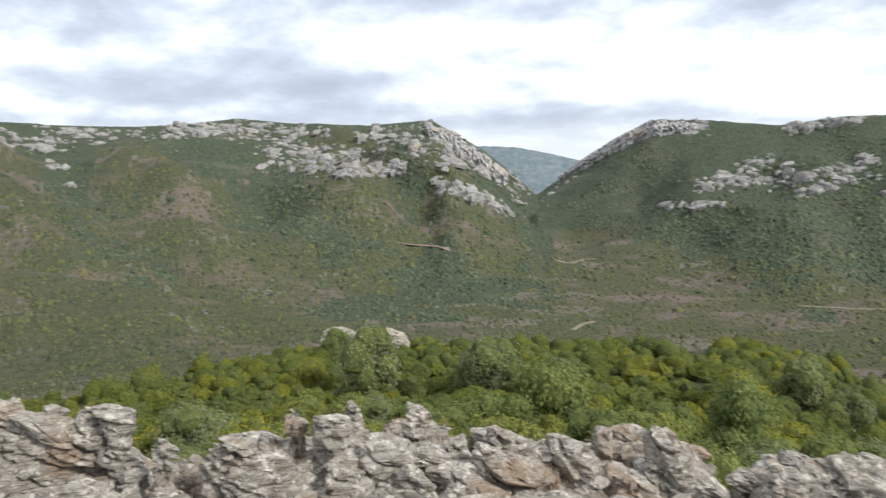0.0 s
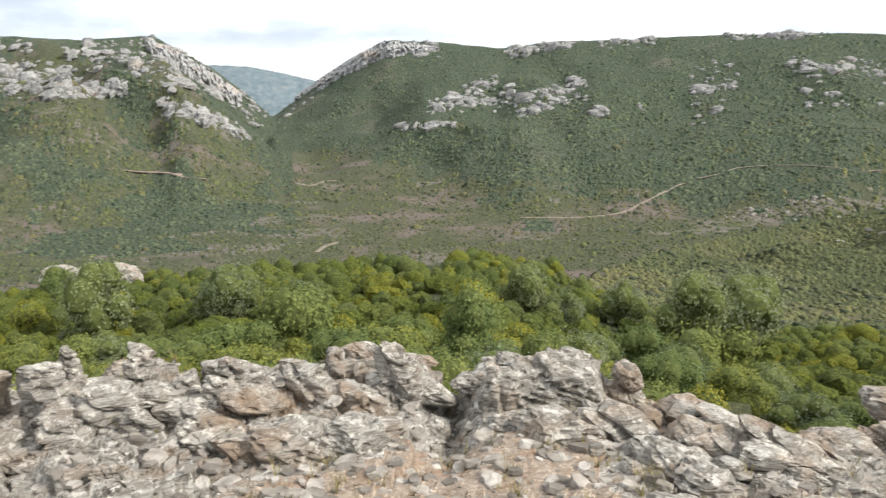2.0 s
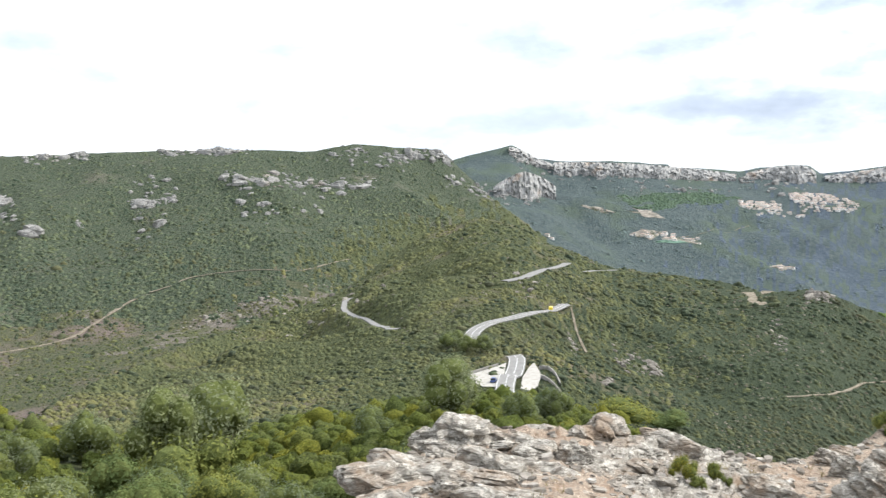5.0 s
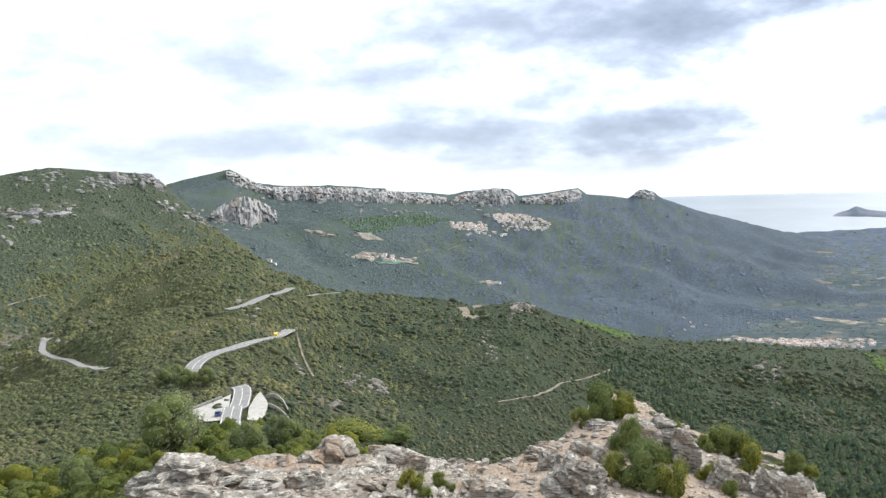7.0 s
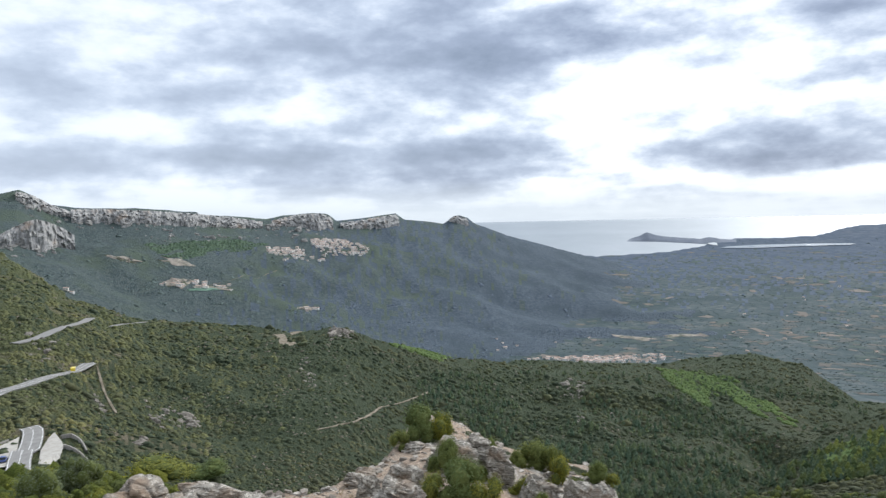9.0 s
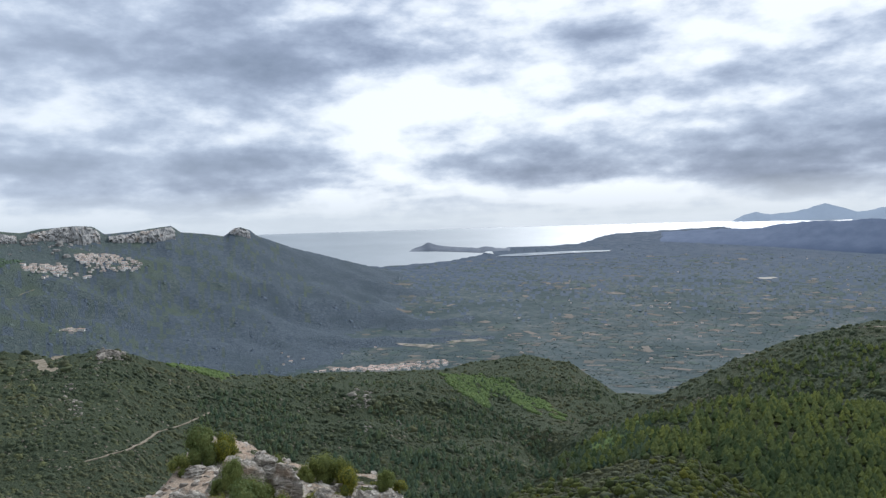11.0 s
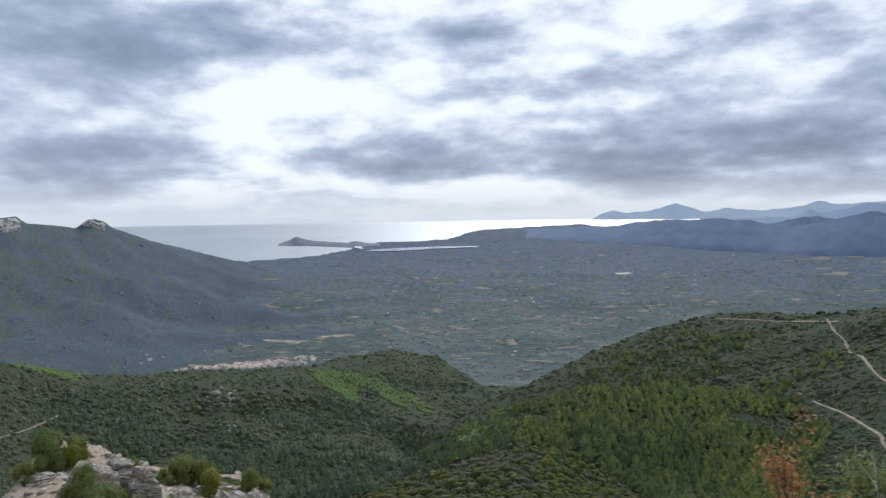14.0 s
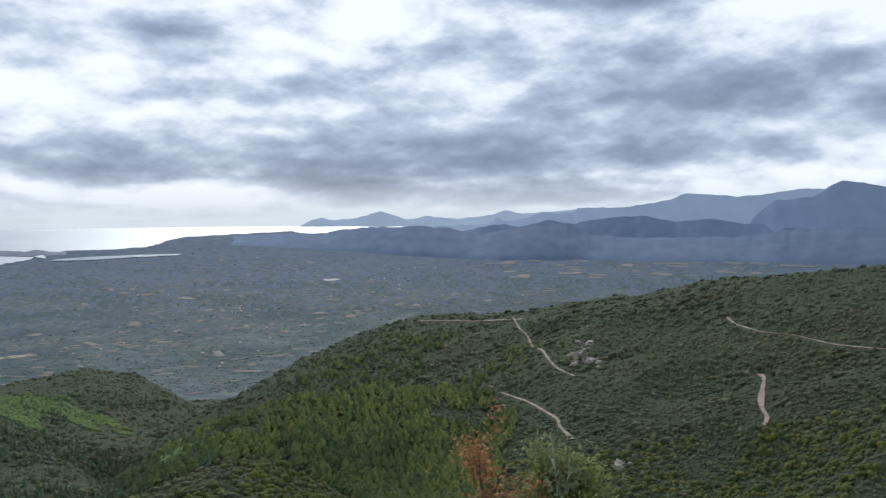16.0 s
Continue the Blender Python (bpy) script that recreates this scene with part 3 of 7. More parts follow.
HILLS.append(dict(name="east_hill", zone=1, p=0.9, back=0.35, relief=12, wave=90,
         crest=[(115.60, -15.04), (121.23, -12.62), (125.11, -10.58), (129.90, -8.52), (133.72, -7.50), (134.20, -7.40), (141.65, -7.15), (144.09, -6.66), (149.60, -5.98), (148.62, -5.84), (153.94, -4.84), (159.64, -4.14), (165.13, -3.46)] + [(180, -2.4)],
         dist=[(112, 540), (122, 570), (134, 620), (147, 540), (160, 450), (180, 380)], foot=[(112, -18), (125, -19.5), (140, -21), (180, -22)], fdist=[(112, 380), (125, 330), (140, 200), (180, 140)]))
HILLS.append(dict(name="front_knoll", zone=1, p=0.7, back=0.6, relief=2, wave=30,
         crest=[(108.91, -20.24), (113.07, -18.97), (115.54, -18.16), (120.39, -16.98), (123.13, -17.20), (125.04, -18.11), (128.02, -19.57)],
         dist=[(108, 170), (128, 170)], foot=[(108, -24), (128, -24)], fdist=[(108, 90), (128, 90)]))
HILLS.append(dict(name="town_mountain", zone=3, p=1.35, back=0.3, relief=45, wave=330,
         crest=[(57.10, 0.91), (59.96, 1.65), (62.18, 2.15), (63.97, 1.14), (65.37, 0.91), (67.93, 0.80), (73.30, 0.07), (77.69, -0.15), (69.10, 0.80), (73.09, 0.44), (74.96, 0.16), (77.25, -0.09), (78.82, 0.07), (80.79, 0.22), (81.91, 0.15), (82.57, -0.39), (84.38, -0.27), (86.82, 0.04), (87.42, -0.43), (89.25, -0.63), (90.26, -0.82), (90.89, -0.31), (91.38, -0.20), (92.03, -0.42), (92.50, -0.83), (94.93, -1.80), (98.93, -2.95), (101.30, -3.60)] + [(112, -6)],
         dist=[(52, 1850), (62, 1900), (72, 2100), (82, 2350), (92, 2700), (103, 3350), (112, 3350)], foot=[(52, -6), (62, -7.5), (80, -9.3), (95, -10.7), (112, -10.7)], fdist=[(52, 950), (62, 1000), (80, 1350), (95, 1550), (112, 1600)]))


HILLS.append(dict(name="west_spur", zone=5, p=0.9, back=0.3, relief=10, wave=90,
         crest=[(-60, -4.5), (-29.3, -6.9), (-24, -8.2), (-18, -9.7), (-12, -11.2), (-6, -12.4), (0, -13.2), (4, -14.2)], dist=[(-60, 520), (-29, 470), (-10, 400), (4, 380)], foot=[(-60, -15), (4, -17)], fdist=[(-60, 260), (4, 250)]))
# ridges that run down the mountain faces towards the viewer: bearing and distance of both ends, width, height
RIDGES = [(-22.0, 1400, -13.0, 640, 70, 46), (-8.5, 1380, -3.0, 760, 60, 34), (-31.0, 1350, -27.0, 600, 60, 38), (-1.0, 1250, 4.5, 800, 45, 20), (40.0, 1240, 35.0, 760, 90, 12)]


def hill_height(h, b, r):
    c = np.array(sorted(h["crest"]))
    e1, r1 = np.interp(b, c[:, 0], c[:, 1]), table(h["dist"], b)
    e0, r0 = table(h["foot"], b), table(h["fdist"], b)
    broad = np.mean([np.interp(np.clip(b + d, c[0, 0], c[-1, 0]), c[:, 0], c[:, 1]) for d in (-4.5, -3, -1.5, 0, 1.5, 3, 4.5)], axis=0)
    near_top = np.clip((r - r0) / (r1 - r0), 0, 1) ** 4
    e1 = np.where(r < r1, broad * (1 - near_top) + e1 * near_top, e1)
    z1, z0 = EYE + r1 * np.tan(np.radians(e1)), EYE + r0 * np.tan(np.radians(e0))
    u = np.clip((r - r0) / (r1 - r0), 0, 1)
    z = z0 + (z1 - z0) * u ** h["p"]
    x, y = r * np.sin(np.radians(b)), r * np.cos(np.radians(b))
    w = h["wave"]
    ridged = 1 - 2 * np.abs(fbm(x / w, y / w, 4, len(h["name"])))
    z = z + h["relief"] * (ridged - 0.6) * 4 * u * (1 - u)
    if "spurs" in h:
        # spurs and gullies that run down the face
        bb = b / h["spurs"] + 0.9 * fbm(x / 260, y / 260, 3, 31) + 1.3 * u
        z = z + h["fold"] * (0.55 - 2 * np.abs(fbm(bb, 0 * bb + len(h["name"]), 2, 33))) * 4 * u * (1 - u)
    z = z - 0.6 * np.maximum(r0 - r, 0) - h["back"] * np.maximum(r - 1.022 * r1, 0)
    out = np.maximum(c[0, 0] - b, 0) + np.maximum(b - c[-1, 0], 0)
    return z - out * 0.012 * r1


def terrain(b, r):
    """Height and zone (0 summit, 1 maquis hills, 2 mountains, 3 town mountain, 4 plain) for arrays of bearing and distance."""
    z, zone = summit(b, r), np.zeros(np.shape(r), dtype=int)
    zl = low_ground(b, r)
    zone = np.where(zl > z, np.where(b < 60, 2, 4), zone)
    z = np.maximum(z, zl)
    for h in HILLS:
        zh = hill_height(h, b, r)
        zone = np.where(zh > z, h["zone"], zone)
        k = 0.006 * r
        z = np.where(np.abs(zh - z) < k, np.maximum(zh, z) + (k - np.abs(zh - z)) ** 2 / (4 * k), np.maximum(zh, z))
    x, y = r * np.sin(np.radians(b)), r * np.cos(np.radians(b))
    far = np.clip((r - 15) / 200, 0, 1)
    z = z + far * (fbm(x / 35, y / 35, 4, 5) * np.minimum(1.6, 0.003 * r) + fbm(x / 9, y / 9, 2, 9) * 0.4)
    zone = np.where((zone == 0) & (r > 12), 1, zone)
    spine = np.zeros(np.shape(r))
    for b0, q0, b1, q1, wide, high in RIDGES:
        ax, ay, bx, by = q0 * math.sin(radians(b0)), q0 * math.cos(radians(b0)), q1 * math.sin(radians(b1)), q1 * math.cos(radians(b1))
        ln = math.hypot(bx - ax, by - ay)
        t = ((x - ax) * (bx - ax) + (y - ay) * (by - ay)) / ln ** 2
        d = ((x - ax) * (by - ay) - (y - ay) * (bx - ax)) / ln + 0.35 * wide * fbm(x / 120, y / 120, 3, 61)
        lump = np.exp(-np.abs(d / wide) ** 1.6) * np.clip(t / 0.3, 0, 1) * np.clip((1.0 - t) / 0.35, 0, 1)
        z, spine = z + high * lump, np.maximum(spine, lump * (b0 < 10))
    e = np.degrees(np.arctan2(z - EYE, r))
    wild = fbm(x / 90, y / 90, 4, 87)
    loose = hash2(np.floor(x * 3), np.floor(y * 3), 6) - 0.5
    zone = np.where((zone == 2) & (b > 49 + 6 * wild + 8 * loose) & (e < -2.0 + 2.0 * wild + 2.6 * loose - 0.13 * (60 - b)), 1, zone)
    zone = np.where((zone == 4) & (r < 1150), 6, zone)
    bare = np.abs(e - np.interp(b, [30, 37, 44, 49.5], [-11.2, -10.6, -9.0, -7.8]) + 0.9 * wild) < 0.42 * np.clip((b - 33) / 4, 0, 1) * np.clip((50.5 - b) / 2, 0, 1)
    east = np.clip((b - 3) / 12, 0, 1)
    edge = (1 - east) * (-96 + 78 * fbm(x / 130, y / 130, 4, 71)) + east * (-112 + 22 * fbm(x / 120, y / 120, 4, 72)) + 22 * fbm(x / 26, y / 26, 3, 73)
    # zone 6: hills past this bearing take the shade-darkened materials
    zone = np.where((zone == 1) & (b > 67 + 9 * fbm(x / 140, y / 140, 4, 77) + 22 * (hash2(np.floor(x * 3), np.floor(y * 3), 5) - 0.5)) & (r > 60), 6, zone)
    # zone 7: outer plain, given the bluer haze colour
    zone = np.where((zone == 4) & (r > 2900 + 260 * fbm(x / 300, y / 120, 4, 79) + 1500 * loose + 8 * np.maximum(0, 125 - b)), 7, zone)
    # zone 8: farther flank, drawn with the bluer haze colours
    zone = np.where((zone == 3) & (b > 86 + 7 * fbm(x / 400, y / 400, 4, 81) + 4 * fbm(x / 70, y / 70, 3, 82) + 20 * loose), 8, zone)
    zone = np.where((zone == 2) & (z < edge), 5, zone)
    zone = np.where((zone == 2) & (b < 8) & (spine > 0.35 + 0.35 * wild + 0.3 * loose), 5, zone)
    zone = np.where((zone == 5) & (b < 8) & (spine < 0.12 + 0.2 * wild) & (z > edge - 34) & (r > 600), 2, zone)
    zone = np.where((zone == 5) & (fbm(x / 55, y / 40, 4, 89) + 0.3 * loose > 0.36), 9, zone)
    return z, np.where(bare & ((zone == 1) | (zone == 2) | (zone == 5)) & (r > 200), 9, zone)


# the grid that carries the ground: fine where the camera looks, coarse behind it
COLS = np.concatenate([np.arange(-34, 172, 0.2), np.arange(172, 326, 2.0)])
ROWS = np.concatenate([np.geomspace(11.0, 110, 50)[:-1], np.geomspace(110, 3000, 165)[:-1], np.linspace(3000, 4960, 50)])
BB, RR = np.meshgrid(np.where(COLS > 180, COLS - 360, COLS), ROWS, indexing="ij")
turn = np.clip((-60 - BB) / 110, 0, 1)
turn = turn * turn * (3 - 2 * turn)
ZZ, ZONE = terrain(np.maximum(BB, -60), RR)
ZZ = ZZ * (1 - turn) + terrain(np.where(BB < -60, 178, BB), RR)[0] * turn
XX, YY = RR * np.sin(np.radians(BB)), RR * np.cos(np.radians(BB))
n_seen = int(np.sum(COLS < 172))
ELEV = np.degrees(np.arctan2(ZZ - EYE, RR))
SKYLINE = np.maximum.accumulate(ELEV, axis=1)


def place(b, e):
    """Where the line of sight at that bearing and elevation meets the ground: x, y, z, distance, zone."""
    b, e = np.atleast_1d(np.asarray(b, float)), np.atleast_1d(np.asarray(e, float))
    i = np.clip(np.round((b + 34) / 0.2).astype(int), 0, n_seen - 1)
    j = np.array([np.searchsorted(SKYLINE[k], v) for k, v in zip(i, e)])
    j = np.clip(j, 1, len(ROWS) - 1)
    e0, e1 = ELEV[i, j - 1], ELEV[i, j]
    f = np.clip((e - e0) / np.where(np.abs(e1 - e0) < 1e-6, 1e-6, e1 - e0), 0, 1)
    r = ROWS[j - 1] + (ROWS[j] - ROWS[j - 1]) * f
    z = ZZ[i, j - 1] + (ZZ[i, j] - ZZ[i, j - 1]) * f
    return r * np.sin(np.radians(b)), r * np.cos(np.radians(b)), z, r, ZONE[i, j]


def height(x, y):
    b, r = np.degrees(np.arctan2(x, y)), np.hypot(x, y)
    i = np.clip((b + 34) / 0.2, 0, n_seen - 1.001)
    j = np.clip(np.interp(r, ROWS, np.arange(len(ROWS))), 0, len(ROWS) - 1.001)
    i0, j0 = i.astype(int), j.astype(int)
    fi, fj = i - i0, j - j0
    return (ZZ[i0, j0] * (1 - fi) + ZZ[i0 + 1, j0] * fi) * (1 - fj) + (ZZ[i0, j0 + 1] * (1 - fi) + ZZ[i0 + 1, j0 + 1] * fi) * fj


def grid_faces(nc, nr, closed=False):
    c = np.arange(nc if closed else nc - 1)
    a = c[:, None] * nr + np.arange(nr - 1)[None, :]
    d = ((c + 1) % nc)[:, None] * nr + np.arange(nr - 1)[None, :]
    return np.stack([a, d, d + 1, a + 1], -1).reshape(-1, 4)


# the stony summit itself, finer than the rest of the ground
SB, SR = np.concatenate([np.arange(-36, 112, 0.3), np.arange(112, 324, 1.0)]), np.concatenate([[0.02], np.geomspace(0.3, 13.5, 210)])
SBB, SRR = np.meshgrid(np.where(SB > 180, SB - 360, SB), SR, indexing="ij")


def blocks(x, y, size, seed):
    """Tilted broken beds: each cell of a jittered lattice has its own height and tilt."""
    gx, gy = x / size + 0.35 * fbm(x / size, y / size, 2, seed), y / size + 0.35 * fbm(x / size + 9, y / size, 2, seed)
    best, val = np.full(x.shape, 9.0), np.zeros(x.shape)
    for dx in (-1, 0, 1):
        for dy in (-1, 0, 1):
            cx, cy = np.floor(gx) + dx, np.floor(gy) + dy
            px, py = cx + hash2(cx, cy, seed + 1), cy + hash2(cx, cy, seed + 2)
            d = np.hypot(gx - px, gy - py)
            h = hash2(cx, cy, seed + 3) + (gx - px) * 0.55 + (gy - py) * (hash2(cx, cy, seed + 4) - 0.5)
            val, best = np.where(d < best, h, val), np.minimum(d, best)
    return val


def summit_height(x, y):
    b, r = np.degrees(np.arctan2(x, y)), np.hypot(x, y)
    z = summit(b, r)
    rough = np.clip(0.5 + 1.6 * fbm(x / 2.4 + 3, y / 2.4, 3, 41), 0.12, 1)
    z = z + rough * (0.13 * blocks(x, y, 0.75, 3) + 0.08 * blocks(x, y, 0.28, 8) + 0.04 * blocks(x, y, 0.11, 12) - 0.15)
    return z + 0.03 * fbm(x * 2, y * 2, 4, 3)


SX, SY = SRR * np.sin(np.radians(SBB)), SRR * np.cos(np.radians(SBB))
SZ = summit_height(SX, SY)
SZ -= np.clip((SRR - 12.6) / 0.9, 0, 1) * 1.2
tagged(new("ground_summit", np_mesh("ground_summit", np.stack([SX, SY, SZ], -1).reshape(-1, 3), [grid_faces(len(SB), len(SR), True)], [M_SCREE, M_SCHIST],
                                                     (np.clip(0.5 + 1.6 * fbm(SX / 2.4 + 3, SY / 2.4, 3, 41), 0, 1) > 0.42 + 0.20 * np.clip((SBB - 50) / 5, 0, 1) * np.clip((88 - SBB) / 4, 0, 1) + 0.13 * np.clip((SBB - 64) / 5, 0, 1) * np.clip((88 - SBB) / 4, 0, 1))[:, 1:].reshape(-1).astype(int))),
                       "broken grey schist bedrock with stony soil", "ground", kind="structure")

# ---------------------------------------------------------------- sea and far mountains
def far_strip(name, crest, depth_e, dist, mt, label, rise=40.0, cat="mountain", thick=260.0):
    """A distant range: its skyline, a face with spurs in front and a slope behind."""
    c = np.array(sorted(crest))
    b = np.arange(c[0, 0], c[-1, 0], 0.06)
    e1 = np.interp(b, c[:, 0], c[:, 1]) + 0.075 * fbm(b * 2.6, b * 0 + len(name), 5, 7)
    e1 = np.convolve(np.pad(e1, 2, mode="edge"), np.ones(5) / 5, mode="valid")
    rows = []
    x1, y1 = np.sin(np.radians(b)), np.cos(np.radians(b))
    if dist is None:
        dist = np.interp(table(depth_e, b), [-4.74, -3.24, -1.74, -0.84], [3000, 3600, 4200, 4700]) + thick
    for k, u in enumerate(np.linspace(0, 1, 14)):
        r = dist - thick * (1 - u) + thick * 0.05 * (1 - u) * u * 4 * fbm(b * 0.8, u * 3 + b * 0, 4, len(name))
        e = depth_e + (e1 - depth_e) * u ** 0.8 if not isinstance(depth_e, list) else table(depth_e, b) + (e1 - table(depth_e, b)) * u ** 0.8
        rows.append(np.stack([x1 * r, y1 * r, EYE + r * np.tan(np.radians(e))], -1))
    rows.append(rows[-1].copy())
    last = rows[-1].copy()
    last[:, 0] += x1 * 60
    last[:, 1] += y1 * 60
    last[:, 2] -= rise
    rows.append(last)
    v = np.stack(rows, 1).reshape(-1, 3)
    quads = grid_faces(len(b), len(rows))
    quads = quads[np.arange(len(quads)) % (len(rows) - 1) != 13]
    return tagged(new(name, np_mesh(name, v, [quads], mt, smooth=True)), label, cat, kind="structure")


sea_b = np.arange(-34, 134, 1.0)
sea_r = np.linspace(3150, 4930, 40)
SEAB, SEAR = np.meshgrid(sea_b, sea_r, indexing="ij")
sea_e = np.interp(SEAR, [3000, 3600, 4200, 4700, 4950], [-4.7, -3.2, -1.7, -0.8, -0.72]) - 0.04
tagged(new("water", np_mesh("water", np.stack([SEAR * np.sin(np.radians(SEAB)), SEAR * np.cos(np.radians(SEAB)), EYE + SEAR * np.tan(np.radians(sea_e))], -1).reshape(-1, 3),
                                  [grid_faces(len(sea_b), len(sea_r))], M_WATER, smooth=True)), "calm grey-blue sea under a cloudy sky", "sea", kind="structure")

far_strip("backdrop_gorge_mountain", [(-0.86, 0.35), (2.78, 0.42), (4.80, 0.34), (6.40, 0.12), (8.79, -0.44), (10.37, -0.85), (11.94, -1.35)], -6, 2150, M_RIDGE_GORGE, "haze-blue mountain far behind a gorge")
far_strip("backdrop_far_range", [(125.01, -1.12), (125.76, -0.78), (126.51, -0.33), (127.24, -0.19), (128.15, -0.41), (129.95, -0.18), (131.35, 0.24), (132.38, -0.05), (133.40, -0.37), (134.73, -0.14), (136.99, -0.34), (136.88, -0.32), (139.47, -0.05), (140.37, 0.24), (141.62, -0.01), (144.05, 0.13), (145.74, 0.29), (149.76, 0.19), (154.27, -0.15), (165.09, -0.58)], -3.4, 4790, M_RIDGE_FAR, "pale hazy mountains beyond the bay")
far_strip("backdrop_high_range", [(132.67, -1.44), (134.61, -0.91), (136.88, -0.82), (139.10, -0.74), (139.83, -0.25), (140.55, -0.60), (142.68, -0.10), (143.20, 0.11), (144.06, 0.02), (145.41, 0.07), (145.46, 0.39), (148.60, 0.36), (151.66, 0.84), (152.97, 1.33), (156.08, 1.06), (157.85, 1.15), (160.26, 1.51), (162.90, 1.46), (165.06, 1.20)] + [(172, 1.2)], -3.6, 4720, M_RIDGE_MID, "haze-blue mountains behind the plain")
far_strip("backdrop_peak", [(151.67, -1.39), (155.74, -0.93), (157.51, -0.17), (158.55, 0.76), (159.59, 0.82), (160.94, 0.99), (161.76, 1.56), (162.57, 1.97), (163.54, 1.88), (165.06, 1.52)] + [(172, 1.6)], -3.6, 4640, M_RIDGE_PEAK, "broad haze-blue peak under low cloud")
far_strip("backdrop_second_hills", [(136.5, -1.5), (138.6, -0.95), (140.2, -0.75), (141.6, -0.95), (143.4, -0.45), (145.2, -0.75), (147.5, -0.35), (150.0, -0.2), (152.2, -0.62), (154.6, -0.45), (157.2, -0.85), (160.0, -0.55), (163.5, -0.7), (168.0, -0.4), (172, -0.6)], -3.5, 4560, M_RIDGE_SECOND, "haze-blue wooded hills in front of the mountains")
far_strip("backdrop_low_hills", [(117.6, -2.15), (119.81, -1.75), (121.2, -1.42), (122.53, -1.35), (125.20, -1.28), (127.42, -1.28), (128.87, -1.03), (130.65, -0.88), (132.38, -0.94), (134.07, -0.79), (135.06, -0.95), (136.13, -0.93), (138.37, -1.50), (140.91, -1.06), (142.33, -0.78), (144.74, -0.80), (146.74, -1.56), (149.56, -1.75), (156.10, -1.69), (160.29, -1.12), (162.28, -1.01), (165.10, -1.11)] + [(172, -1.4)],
          [(115, -2.0), (122, -2.2), (128, -2.6), (134, -3.1), (140, -3.4), (172, -3.5)], None, M_RIDGE_NEAR, "dark haze-blue hills at the edge of the plain", thick=320.0)
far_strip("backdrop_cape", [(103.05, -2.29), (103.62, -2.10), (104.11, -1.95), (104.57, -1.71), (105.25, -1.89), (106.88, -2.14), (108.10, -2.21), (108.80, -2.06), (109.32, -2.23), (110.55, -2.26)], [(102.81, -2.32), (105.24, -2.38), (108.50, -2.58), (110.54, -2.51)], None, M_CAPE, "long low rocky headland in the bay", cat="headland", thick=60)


def patch(name, outline, mt, label, cat, lift=2.4, kind="structure", rings=6, ragged=0.0):
    """A sheet that hugs the ground inside an outline."""
    o = np.array(outline, float)
    o = np.vstack([o[k] * (1 - t) + o[(k + 1) % len(o)] * t for k in range(len(o)) for t in (0.0, 0.25, 0.5, 0.75)])
    mid, n = o.mean(axis=0), len(o)
    o = mid + (o - mid) * (1 + ragged * fbm(o[:, 0] * 7, o[:, 1] * 30, 3, 6))[:, None]
    q = np.vstack([mid + (o - mid) * k / rings for k in range(1, rings + 1)])
    q = np.vstack([mid[None], q])
    x, y, z, r, _ = place(q[:, 0], q[:, 1])
    tri = np.array([(0, 1 + i, 1 + (i + 1) % n) for i in range(n)])
    quad = np.array([(1 + (k - 1) * n + i, 1 + k * n + i, 1 + k * n + (i + 1) % n, 1 + (k - 1) * n + (i + 1) % n) for k in range(1, rings) for i in range(n)])
    return tagged(new(name, np_mesh(name, np.stack([x, y, z + lift], -1), [tri, quad], mt)), label, cat, kind=kind)


patch("water_lagoon", [(109.47, -2.89), (111.76, -2.90), (114.60, -2.79), (117.42, -2.71), (117.66, -2.63), (115.01, -2.63), (111.76, -2.69), (109.93, -2.78)], M_LAGOON, "narrow coastal lagoon", "lagoon")
patch("water_salt_pan", [(108.62, -2.59), (109.31, -2.72), (109.20, -2.52), (108.79, -2.47)], M_WATER, "small coastal pool", "lagoon")


# ---------------------------------------------------------------- roads and tracks
def smooth_line(pts, step):
    p = np.asarray(pts, float)
    q = np.vstack([2 * p[0] - p[1], p, 2 * p[-1] - p[-2]])
    out = []
    for k in range(1, len(q) - 2):
        n = max(2, int(np.linalg.norm(q[k + 1] - q[k]) / step))
        for t in np.arange(n) / n:
            out.append(0.5 * (2 * q[k] + (q[k + 1] - q[k - 1]) * t + (2 * q[k - 1] - 5 * q[k] + 4 * q[k + 1] - q[k + 2]) * t * t + (3 * q[k] - q[k - 1] - 3 * q[k + 1] + q[k + 2]) * t ** 3))
    out.append(p[-1])
    return np.array(out)


def road_line(sight, step=4.0):
    x, y, z, r, _ = place([p[0] for p in sight], [p[1] for p in sight])
    line = smooth_line(np.stack([x, y], -1), step)
    return line


CARVED = []


